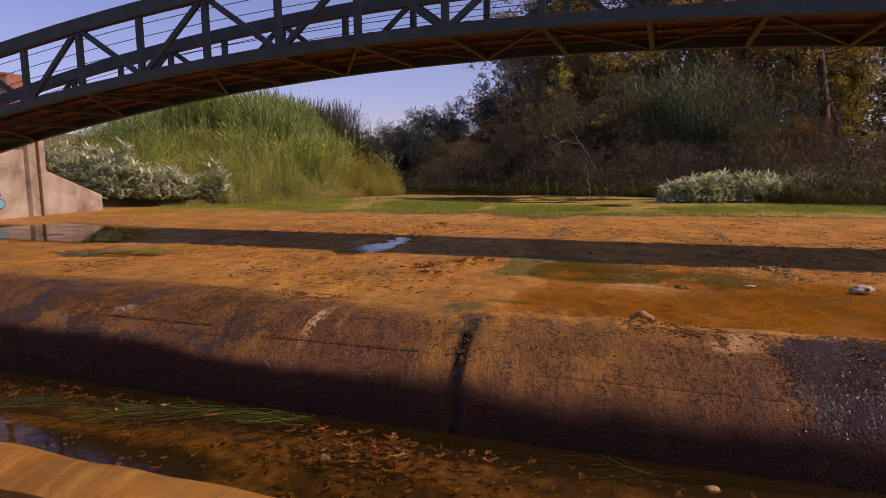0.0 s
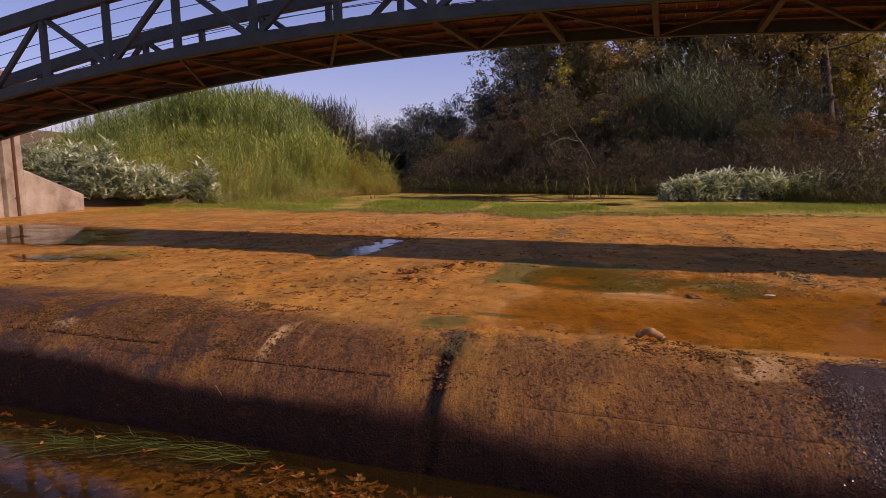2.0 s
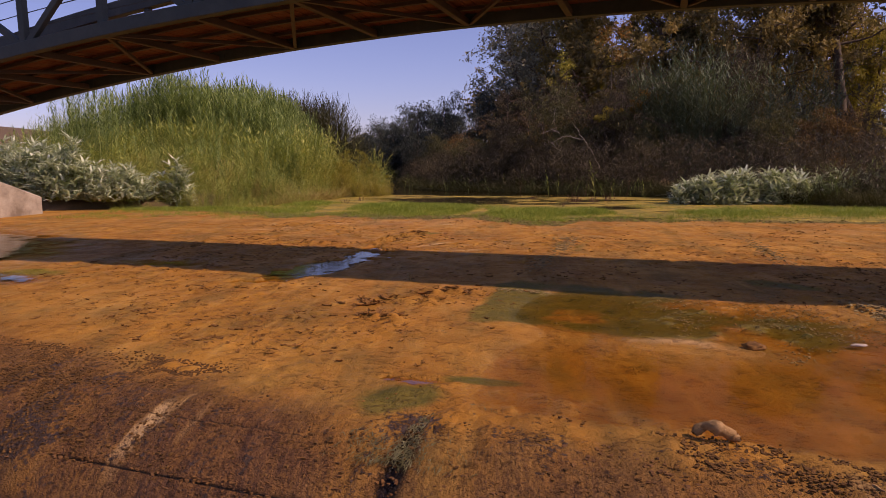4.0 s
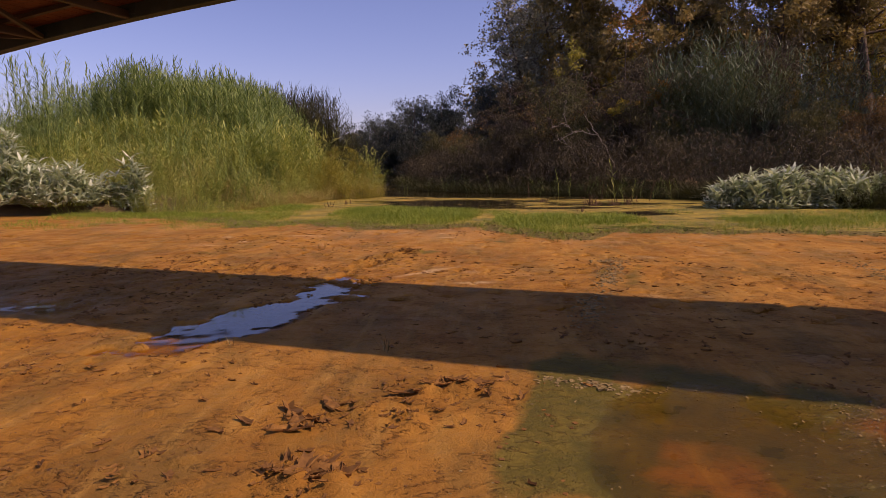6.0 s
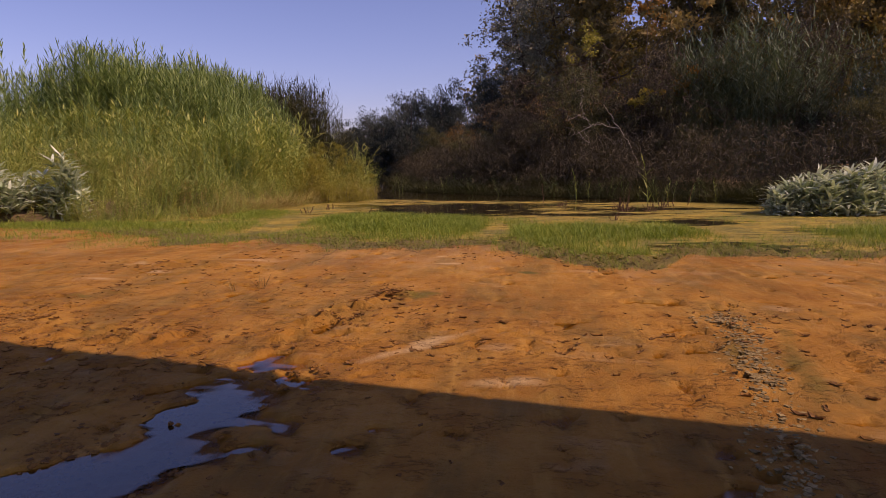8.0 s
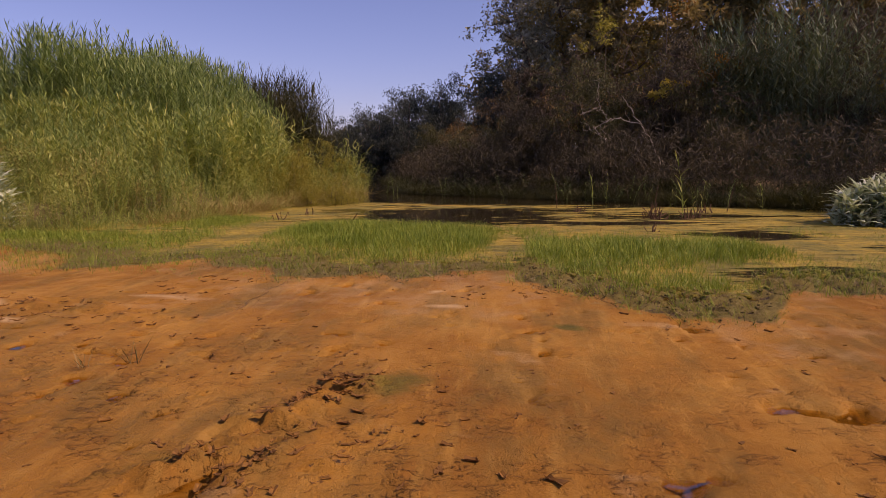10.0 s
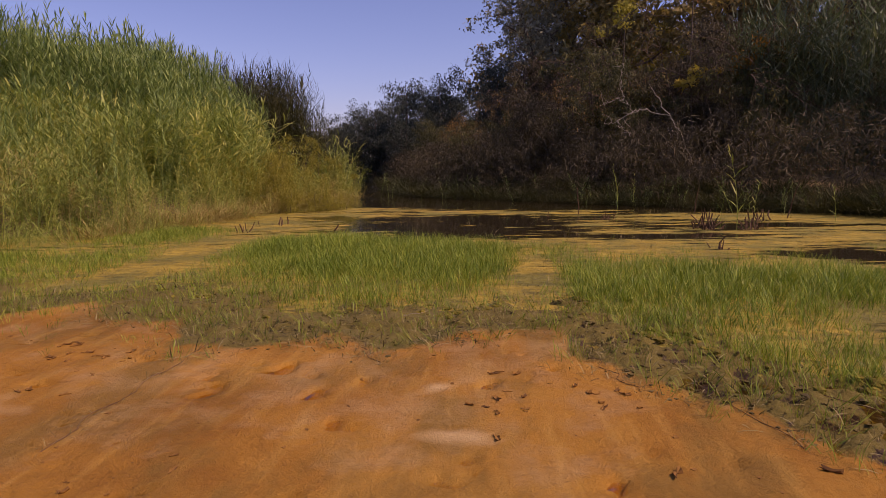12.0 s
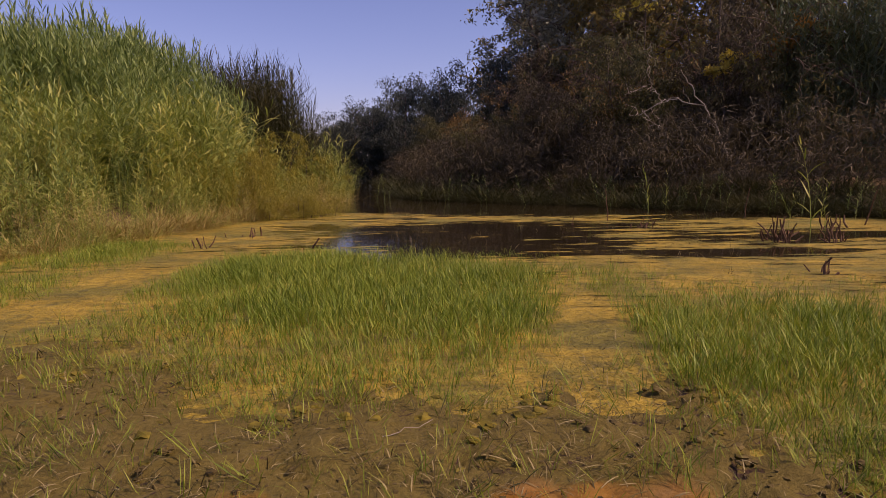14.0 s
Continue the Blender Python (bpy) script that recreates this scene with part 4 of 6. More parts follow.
def tuft(n, length, width, lean, droop, r, segs=3):
    heap = Heap()
    for _ in range(n):
        a, q = RNG.uniform(0, 6.28), r * math.sqrt(RNG.uniform(0, 1))
        az = a + RNG.normal(0, 0.8)
        heap.add(*blade(length * RNG.uniform(0.6, 1.15), width * RNG.uniform(0.7, 1.2), lean * RNG.uniform(0.3, 1.4), droop * RNG.uniform(0.3, 1.5), az,
                        (q * math.cos(a), q * math.sin(a), 0), segs, RNG.uniform(-0.4, 0.4)))
    return np.concatenate(heap.V), np.concatenate(heap.F)


def reed_front(x):
    return np.interp(x, [-40, -16, -11, -9.4, -8.6, -8.1, -7.3, -6.4], [20.9, 20.3, 20.0, 20.9, 22.4, 25.4, 28.6, 32])


def strew(name, templates, x, y, size, mat, label, category, lean=0.06, z=None):
    z = np.maximum(land(x, y), -0.05) - 0.02 if z is None else z
    at = np.stack([x, y, z], -1)
    tilt = RNG.normal(0, lean, (len(x), 2))
    me = scatter_mesh(name, templates, at, RNG.uniform(0, 6.28, len(x)), size, tilt)
    return put(name, me, mat, label=label, category=category, kind="stuff")


canes = [cane(5.2, 30, 0.62, 0.046, RNG.uniform(0.05, 0.4), 0.15, 2, 5, 0.1) for _ in range(10)]
plumes = [cane(5.2, 22, 0.46, 0.050, RNG.uniform(0.05, 0.5), 0.55, 2, 5, 0.1) for _ in range(6)]
slim_canes = [cane(5.2, 24, 0.62, 0.085, RNG.uniform(0.05, 0.4), 0.05, 1, 5, 0.2) for _ in range(5)]
shorts = [cane(2.2, 20, 0.46, 0.034, RNG.uniform(0.2, 0.7), 0.03, 2, 3, 0.6) for _ in range(10)]
tufts = [tuft(26, 1.0, 0.017, 0.70, 0.75, 0.45, 2) for _ in range(5)]

def ragged(x, y_front, amount, seed):
    """The front of a stand of plants, in and out by an uneven amount."""
    return y_front + amount * (fbm(x * 0.9, 0 * x + seed, 305, 3) - 0.5) * 2


def stand_top(x):
    """Height of the tall stand along the bank."""
    return np.interp(x, [-27, -24, -22, -18.5, -15.5, -13.2, -12.2, -11.6], [3.2, 4.0, 4.8, 5.9, 6.1, 5.6, 4.6, 3.2])


x = RNG.uniform(-27, -11.6, 3300)
y = 29.5 + 9.0 * RNG.uniform(0, 1, len(x)) ** 1.1 + 0.35 * np.clip(x + 16, 0, 5)
k = fbm(x * 0.45, y * 0.45, 301, 3)
size = (stand_top(x) * (0.78 + 0.36 * k) - 0.4 + RNG.normal(0, 0.22, len(x))) / 5.2
strew("giant_reed_bed", canes, x, y, size, M_REED, "tall dense stand of green giant reeds on the bank", "reeds", 0.05)
x = RNG.uniform(-24, -9.5, 700)
y = reed_front(x) + 2.5 + 8.5 * RNG.uniform(0, 1, len(x)) ** 0.7
size = (0.9 + 0.30 * (y - reed_front(x))) * RNG.uniform(0.7, 1.25, len(x)) * (1 - 0.3 * step(-12, -9.5, x)) / 5.2
strew("front_reeds", canes, x, y, size, M_REED, "shorter green canes rising out of the low growth", "reeds", 0.12)
x = RNG.uniform(-25, -12.0, 190)
y = 29.8 + 6.0 * RNG.uniform(0, 1, len(x)) + 0.35 * np.clip(x + 16, 0, 5)
size = (stand_top(x) * RNG.uniform(0.94, 1.12, len(x)) - 0.3) / 5.2
strew("reed_plumes", plumes, x, y, size, M_REED, "single tall reed tips standing above the stand", "reeds", 0.05)
x = RNG.uniform(-20.0, -17.2, 60)
y = RNG.uniform(23.2, 25.6, len(x))
strew("near_reed_plumes", plumes, x, y, RNG.uniform(0.60, 1.02, len(x)), M_REED, "tall reed tips standing near the silvery bushes", "reeds", 0.05)
x = -6.9 - 18.0 * RNG.uniform(0, 1, 9000) ** 1.05
e = 12.5 * RNG.uniform(0, 1, len(x)) ** 1.15
y = ragged(x, reed_front(x), 1.1, 1.0) - 0.1 + e
low_top = (0.55 + 0.21 * e) * (1 - 0.40 * step(-10.5, -7.0, x)) * (0.45 + 1.1 * fbm(x * 0.5, y * 0.5, 303, 3))
keep = (y < 38) & (fbm(x * 1.3, y * 0.9, 307, 3) + RNG.uniform(-0.12, 0.12, len(x)) > 0.45)
x, y, low_top = x[keep], y[keep], low_top[keep]
strew("short_reed_bed", shorts, x, y, np.clip((low_top + RNG.normal(0, 0.15, len(x))) / 2.2, 0.16, 1.6), M_REEDLOW, "lower leafy reeds and grass in front of the tall stand", "reeds", 0.2)
x = -7.0 - 9.0 * RNG.uniform(0, 1, 1100) ** 1.5
e = 6.0 * RNG.uniform(0, 1, len(x))
y = ragged(x, reed_front(x), 1.1, 1.0) + e
k = fbm(x * 0.6, y * 0.6, 317, 3) > 0.52
strew("withered_reeds", shorts, x[k], y[k], (0.62 + 0.18 * e[k]) * (1 - 0.35 * step(-10.5, -7.0, x[k])) * RNG.uniform(0.35, 0.5, k.sum()), M_STRAW, "withered straw-brown reeds among the green ones", "reeds", 0.35)
x = RNG.uniform(-15, -6.9, 300)
y = ragged(x, reed_front(x), 1.7, 4.0) - 0.7 + 4.2 * RNG.uniform(0, 1, len(x)) ** 1.2
strew("tall_grass", tufts, x, y, RNG.uniform(0.25, 0.8, len(x)), M_REEDLOW, "tall green and straw grass at the water's edge", "grass", 0.25)
x = RNG.uniform(-9.2, -6.5, 200)
y = ragged(x, reed_front(x), 1.5, 7.0) - 0.3 + 4.5 * RNG.uniform(0, 1, len(x))
strew("dry_grass", tufts, x, y, RNG.uniform(0.4, 0.95, len(x)), M_STRAW, "dry straw-coloured grass hanging over the bank", "grass", 0.3)
x = RNG.uniform(-9.4, -5.6, 260)
y = 27.6 + 0.5 * (x + 9.4) + RNG.uniform(0, 2.6, len(x))
strew("golden_reeds", shorts, x, y, (0.82 - 0.13 * (x + 9.4)) * RNG.uniform(0.7, 1.1, len(x)), M_YGREEN, "yellowing leafy reeds at the tip of the reed bank", "reeds", 0.3)
y = RNG.uniform(43, 63, 1900)
back = 7.5 * RNG.uniform(0, 1, len(y))
x = left_bank(y) + 0.6 - back
size = np.clip(0.30 + 0.30 * back, 0.30, 1.18) * RNG.uniform(0.85, 1.1, len(x))
strew("far_reed_bed", slim_canes, x, y, size, M_DARKSHADE_REED, "dark brownish reeds beside the narrow channel", "reeds")
x = 8.6 + 9.0 * RNG.uniform(0, 1, 520) ** 1.3
y = 33.6 - 0.42 * (x - 8.5) + RNG.uniform(0, 3.0, len(x))
strew("shaded_reeds", slim_canes, x, y, RNG.uniform(0.65, 1.12, len(x)) + 0.45 * np.exp(-(((x - 11.2) / 1.8) ** 2)) * RNG.uniform(0.2, 1, len(x)), M_SHADEREED, "tall reeds greyed in colour for the shade of the trees", "reeds", 0.12)
# undergrowth takes the dark reed colour for the shade under the trees
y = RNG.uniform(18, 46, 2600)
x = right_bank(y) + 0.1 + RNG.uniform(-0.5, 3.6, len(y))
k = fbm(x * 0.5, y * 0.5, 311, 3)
strew("bank_undergrowth", tufts, x, y, RNG.uniform(0.35, 0.85, len(x)) + 1.6 * np.clip(k - 0.4, 0, 1), M_DARKSHADE_REED, "tangled undergrowth along the bank, coloured dark for its shade", "undergrowth", 0.55)


# ---------------- trees and shrubs ----------------
RNG = np.random.default_rng(22)


def leaf_cloud(centres, radii, per, size, flat=0.75, wide=0.30, hang=0.4):
    """Leaves in loose clumps: one small pointed blade each."""
    n = len(centres) * per
    c = np.repeat(np.asarray(centres), per, 0)
    r = np.repeat(np.asarray(radii), per)
    d = RNG.normal(0, 1, (n, 3))
    d /= np.linalg.norm(d, axis=1)[:, None]
    d *= (RNG.uniform(0, 1, n) ** 0.45 * r)[:, None]
    d[:, 2] *= flat
    c = c + d
    a = RNG.normal(0, 1, (n, 3))
    a[:, 2] -= hang
    a /= np.linalg.norm(a, axis=1)[:, None]
    b = np.cross(a, RNG.normal(0, 1, (n, 3)))
    b /= np.linalg.norm(b, axis=1)[:, None] + 1e-9
    L = (size * RNG.uniform(0.6, 1.35, n))[:, None]
    V = np.stack([c - b * L * wide, c + b * L * wide, c + a * L], 1).reshape(-1, 3)
    return V, np.arange(3 * n).reshape(-1, 3)


def limb_path(start, way, length, n=6, wander=0.18, lift=0.05):
    pts = [np.array(start, float)]
    w = np.array(way, float)
    w /= np.linalg.norm(w)
    for _ in range(n):
        w = w + RNG.normal(0, wander, 3) + np.array([0, 0, lift])
        w /= np.linalg.norm(w)
        pts.append(pts[-1] + w * length / n)
    return np.array(pts)


def tree_meshes(h, spread, low, limbs, per, leaf, clump, trunk_r, stems=1, wide=0.30, hang=0.4):
    """A tapered trunk with limbs, and a crown of loose leaf clumps."""
    wood, centres, radii = Heap(), [], []
    for st in range(stems):
        lean = RNG.normal(0, 0.12 if stems == 1 else 0.35, 2)
        trunk = limb_path((0.25 * st, 0.2 * st * (-1) ** st, -0.3), (lean[0], lean[1], 1), h * 0.92 + 0.3, 9, 0.06)
        wood.add(*tube_arrays(trunk, trunk_r * np.linspace(1.15, 0.12, len(trunk)), 8))
        for k in range(limbs // stems):
            u = low + (0.97 - low) * (k + RNG.uniform(0, 1)) / (limbs // stems)
            i = u * (len(trunk) - 1)
            p0 = trunk[int(i)] + (trunk[min(int(i) + 1, len(trunk) - 1)] - trunk[int(i)]) * (i - int(i))
            az = k * 2.4 + RNG.normal(0, 0.5)
            reach = spread * (1.0 - 0.65 * max(0, u - 0.45) / 0.55) * RNG.uniform(0.55, 1.2)
            limb = limb_path(p0, (math.cos(az), math.sin(az), RNG.uniform(0.0, 0.7)), reach, 6, 0.2, 0.04)
            wood.add(*tube_arrays(limb, trunk_r * 0.33 * (1.1 - u * 0.6) * np.linspace(1, 0.15, len(limb)), 5))
            for q in (0.3, 0.5, 0.75, 1.0):
                j = q * (len(limb) - 1)
                pt = limb[int(j)]
                for twin in range(2):
                    tw = limb_path(pt, RNG.normal(0, 1, 3) + np.array([0, 0, 0.2]), clump * RNG.uniform(0.8, 1.7), 3, 0.25)
                    if twin:
                        wood.add(*tube_arrays(tw, trunk_r * 0.07 * np.linspace(1, 0.3, len(tw)), 3))
                    centres.append(tw[-1])
                    radii.append(clump * RNG.uniform(0.55, 1.15))
    V, F = leaf_cloud(centres, radii, per, leaf, 0.75, wide, hang)
    return wood.mesh("trunk", True), np_mesh("crown", V, F)


def plant(kind, meshes, mat, x, y, size, turn, label, category="tree", group=""):
    ob = thing(kind, (x, y, float(land(np.array(x), np.array(y)))), label=label, category=category, group=group)
    ob.scale, ob.rotation_euler = (size, size, size), (0, 0, turn)
    put("trunk", meshes[0], M_BARK, ob)
    crown = put("crown", meshes[1], mat, ob)
    if crown.data.materials[0] != mat:
        crown.material_slots[0].link = "OBJECT"
        crown.material_slots[0].material = mat
    return ob


tall = [tree_meshes(17, 5.6, 0.14, 44, 56, 0.28, 0.80, 0.30) for _ in range(3)]
middle = [tree_meshes(9.5, 3.8, 0.08, 26, 64, 0.27, 0.62, 0.18, 2, 0.15, 1.2) for _ in range(2)]
bushy = [tree_meshes(5.2, 2.6, 0.04, 24, 66, 0.185, 0.55, 0.09, 4, 0.12, 1.2) for _ in range(3)]
barked = [tree_meshes(17, 4.6, 0.52, 26, 24, 0.30, 0.80, 0.42) for _ in range(2)]
trunked = [tree_meshes(17, 6.0, 0.34, 40, 50, 0.30, 0.85, 0.36) for _ in range(2)]
faraway = tree_meshes(9, 3.6, 0.08, 18, 16, 0.5, 0.9, 0.2)
sparse = tree_meshes(17, 5.2, 0.2, 34, 21, 0.28, 0.80, 0.26)
plant("tree", sparse, M_GREYLEAF, 5.0, 63, 1.16, 0.6, "tall tree with a thin grey-green crown beside the channel", group="bank trees")
SPOTS = [(10.5, 59, 1.22), (16, 55, 1.22), (22.5, 52, 1.2), (36, 44, 1.2), (43, 39, 1.2), (4.5, 79, 1.2), (13, 74, 1.3), (24, 68, 1.3)]
for i, (x, y, k) in enumerate(SPOTS):
    plant("tree", tall[i % 3], M_TREE, x, y, k, i * 1.9, "tall dark green broadleaf tree on the river bank", group="bank trees")
plant("tree", sparse, M_GREYLEAF, 5.2, 66, 1.16, 0.0, "tall grey-green tree with a thin crown leaning over the channel", group="bank trees").rotation_euler = (0, -0.21, 0)
for i, (x, y, k) in enumerate([(29.0, 53.0, 1.25), (23.0, 54.5, 0.95), (20.0, 50.0, 0.9), (33.5, 56.0, 1.1)]):
    plant("tree", barked[i % 2], M_TREE, x, y, k, i * 1.4, "tall tree with a bare dark trunk on the bank", group="bank trees")
for i, (x, y, k) in enumerate([(25.0, 27.5, 0.76), (30.5, 26.0, 1.05), (30.0, 35.0, 0.85)]):
    plant("tree", trunked[i % 2], M_TREE, x, y, k, i * 2.1, "tall tree with a bare dark trunk and high spreading crown", group="bank trees")
for i, (x, y, k) in enumerate([(4.5, 46, 0.72), (9.5, 42.5, 0.78), (14.5, 38.5, 0.8), (25.5, 32.5, 0.7), (31.5, 27, 0.8), (1.2, 53, 0.8), (3.0, 56, 0.8)]):
    plant("small_tree", middle[i % 2], M_SHRUB if i % 3 else M_DARKOLIVE, x, y, k, i * 2.3, "dark bushy tree in the shade of taller trees", group="under trees")
for i, (x, y, k) in enumerate([(-1.4, 60, 0.76), (-4.6, 60, 0.74), (-7.6, 60.5, 0.66), (-10.2, 61.5, 0.54), (-12.6, 63, 0.44), (-14.4, 66, 0.42), (-3.6, 55, 0.56), (-7.4, 55, 0.40), (-16.2, 72, 0.6), (-13.6, 71, 0.62), (-11.0, 69, 0.66), (-18.6, 75, 0.5)]):
    plant("small_tree", bushy[i % 3], M_OLIVE, x, y, k * 2.05, i * 1.3 + 0.4, "rounded grey-green tree beside the narrow channel", group="channel trees")
for i, (x, y, k) in enumerate([(-3.2, 46, 0.62), (-2.2, 40.0, 0.55), (0.6, 37.0, 0.72), (3.4, 36.6, 0.9), (6.4, 36.2, 0.95), (9.6, 35.2, 1.0), (13.2, 33.5, 0.6), (4.7, 35.2, 0.50), (7.6, 34.6, 0.55), (8.9, 33.4, 0.5), (2.0, 35.8, 0.52), (13.8, 28.6, 0.62), (17.0, 27.6, 0.62), (0.2, 38.6, 0.6), (15.0, 26.0, 0.62), (18.0, 24.2, 0.55), (21.5, 20.6, 0.8), (-5.0, 50, 0.7)]):
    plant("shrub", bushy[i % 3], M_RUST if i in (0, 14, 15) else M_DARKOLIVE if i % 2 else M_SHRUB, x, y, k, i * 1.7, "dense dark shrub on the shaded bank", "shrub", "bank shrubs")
n = 1300
x, y = RNG.uniform(-3, 62, n), RNG.uniform(72, 84, n)
z = 0.4 + 10.5 * RNG.uniform(0, 1, n)
y = y - 0.35 * np.clip(x, 0, 100)
V, F = leaf_cloud(np.stack([x, y, z], -1), RNG.uniform(1.0, 2.0, n), 22, 0.55)
put("far_wood", np_mesh("far_wood", V, F), M_TREE, label="dense dark wood behind the bank trees", category="wood", kind="stuff")
n = 2000
y = RNG.uniform(20, 56, n)
x = right_bank(y) + 0.5 + RNG.uniform(0, 7, n)
V, F = leaf_cloud(np.stack([x, y, land(x, y) + RNG.uniform(0.1, 2.3, n)], -1), RNG.uniform(0.4, 0.8, n), 36, 0.26, 0.8, 0.055, 0.9)
put("bramble_thicket", np_mesh("bramble_thicket", V, F), M_SHRUB, label="bramble thicket coloured dark for the shade under the bank trees", category="thicket", kind="stuff")
for i, (x, y, k) in enumerate([(-8.1, 35.2, 0.42), (-8.6, 32.6, 0.46), (-8.2, 30.6, 0.36), (-6.3, 28.6, 0.22), (-5.8, 29.2, 0.18), (-7.0, 28.2, 0.24)]):
    plant("shrub", bushy[i % 3], M_YGREEN, x, y, k, i * 2.0, "yellow-green bush at the tip of the reed bank", "shrub")
for x, y, k in ((-19.5, 84, 0.62), (-23, 88, 0.6)):
    plant("small_tree", middle[0], M_YGREEN, x, y, k, x, "pale yellowing tree at the far end of the channel")
for x, y, k in ((29.8, 60, 1.5), (34.0, 62, 1.5), (12.5, 62, 1.3)):
    plant("small_tree", middle[1], M_YGREEN, x, y, k, x, "yellow-green sunlit tree among darker ones")


def bare_meshes(h, spread, limbs, droop, per):
    """A mostly leafless shrub: arching thin branches with drooping twigs."""
    wood, centres = Heap(), []
    for k in range(limbs):
        az = k * 2.4 + RNG.normal(0, 0.4)
        limb = limb_path((0.2 * math.cos(az), 0.2 * math.sin(az), -0.2), (0.5 * math.cos(az), 0.5 * math.sin(az), 1), h * RNG.uniform(0.7, 1.1), 9, 0.14, -0.07)
        wood.add(*tube_arrays(limb, 0.034 * np.linspace(1, 0.16, len(limb)), 5))
        for q in range(3, len(limb)):
            for _ in range(3):
                tw = limb_path(limb[q], (RNG.normal(), RNG.normal(), RNG.uniform(-0.4, 0.5)), spread * RNG.uniform(0.4, 1), 7, 0.28, -droop)
                wood.add(*tube_arrays(tw, 0.012 * np.linspace(1, 0.25, len(tw)), 3))
                for m in range(2, len(tw), 2):
                    t2 = limb_path(tw[m], (RNG.normal(), RNG.normal(), -0.2), spread * RNG.uniform(0.2, 0.45), 4, 0.3, -droop)
                    wood.add(*tube_arrays(t2, 0.010 * np.linspace(1, 0.3, len(t2)), 3))
                    centres.append(t2[-1])
    V, F = leaf_cloud(centres, np.full(len(centres), 0.25), per, 0.15, 0.75, 0.14, 1.2)
    return wood.mesh("branches", True), np_mesh("leaves", V, F)


bare = [bare_meshes(6.5, 1.9, 9, 0.12, 7), bare_meshes(5.0, 1.6, 8, 0.16, 6)]


def bare_shrub(k, x, y, size, turn, mat, wood, label):
    ob = thing("bare_shrub", (x, y, float(land(np.array(x), np.array(y)))), label=label, category="shrub")
    ob.scale, ob.rotation_euler = (size, size, size), (0, 0, turn)
    for name, me, mt in (("trunk", bare[k][0], wood), ("crown", bare[k][1], mat)):
        part_ob = put(name, me, mt, ob)
        part_ob.material_slots[0].link = "OBJECT"
        part_ob.material_slots[0].material = mt


M_BRANCH = rough_material("brown_branch_wood", [(0.055, 0.036, 0.025), (0.12, 0.08, 0.055)], 6, 0.85)
for k, x, y, size, turn in ((0, 3.2, 39.0, 0.95, 0.2), (0, 5.8, 38.0, 1.15, 1.9), (1, 9.0, 36.5, 1.15, 4.0), (0, 13.4, 34.5, 1.1, 3.0), (0, 7.5, 41.0, 1.45, 5.5)):
    bare_shrub(k, x, y, size, turn, M_RUST if x < 4 else M_DARKOLIVE, M_BRANCH, "half-bare shrub with arching brown branches on the bank")

# a bleached dead branch hanging out over the water
heap = Heap()
def bent(points, r, wander=0.03):
    """A thin crooked piece of wood through a few places."""
    pts = np.array(points, float)
    t, k = np.linspace(0, 1, 5 * len(pts)), np.linspace(0, 1, len(pts))
    q = np.stack([np.interp(t, k, pts[:, i]) for i in range(3)], -1) + RNG.normal(0, wander, (len(t), 3))
    heap.add(*tube_arrays(q, r * np.linspace(1, 0.35, len(q)), 5))
    return q


bent([(6.50, 34.64, 1.24), (5.91, 34.10, 2.33), (5.27, 34.00, 3.26), (4.68, 33.90, 4.11)], 0.030)
for start, way, r in (((5.48, 34.05, 2.94), [(4.65, 34.00, 3.20), (4.14, 33.90, 3.10), (3.58, 33.90, 2.78), (3.11, 33.80, 2.68)], 0.020),
                      ((4.14, 33.90, 3.10), [(3.73, 33.80, 3.68), (3.67, 33.80, 4.30), (3.73, 33.80, 4.83)], 0.014), ((3.73, 33.80, 3.57), [(3.21, 33.70, 3.46), (2.95, 33.70, 3.31)], 0.012),
                      ((5.91, 34.10, 2.42), [(5.58, 33.90, 2.31), (5.42, 33.90, 1.84)], 0.012), ((3.58, 33.90, 2.78), [(3.83, 33.80, 2.42), (4.14, 33.80, 2.31)], 0.012)):
    q = bent([start] + way, r)
    for m in range(3, len(q), 3):
        tw = limb_path(q[m], (RNG.normal(-0.3, 0.6), RNG.normal(-0.2, 0.4), RNG.normal(0.1, 0.7)), RNG.uniform(0.25, 0.75), 6, 0.35, 0.0)
        heap.add(*tube_arrays(tw, 0.009 * np.linspace(1, 0.4, len(tw)), 3))
branch = put("dead_branch", heap.mesh("dead_branch", True), M_TWIG, label="bleached bare dead branch leaning out of the shaded bank", category="branch")
branch.scale, branch.location = (0.92, 0.92, 0.92), (-0.04, 0.54, 0.11)


def sapling(x, y, z, r, mat, label):
    """A thin stem rising to one bright clump of leaves."""
    g = float(land(np.array(x), np.array(y)))
    ob = thing("sapling", (x, y, g), label=label, category="sapling")
    stem = limb_path((0, 0, -0.2), (0.05, 0, 1), z - g + 0.3, 8, 0.05)
    stem[:, :2] -= np.linspace(0, 1, len(stem))[:, None] * (stem[-1, :2])[None]
    put("trunk", np_mesh("trunk", *tube_arrays(stem, 0.05 * np.linspace(1, 0.3, len(stem)), 6), True), M_BARK, ob)
    c = RNG.normal(0, 0.5, (9, 3)) * r
    c[:, 2] += z - g
    V, F = leaf_cloud(c, np.full(9, 0.45 * r), 42, 0.16)
    put("crown", np_mesh("crown", V, F), mat, ob)


sapling(6.50, 34.8, 4.45, 0.55, M_YELLOW, "slender sapling with bright yellow leaves")
sapling(8.6, 34.8, 5.2, 0.75, M_ORANGE, "sapling with orange-brown autumn leaves")
sapling(9.4, 35.0, 5.35, 0.6, M_ORANGE, "sapling with orange-brown autumn leaves")
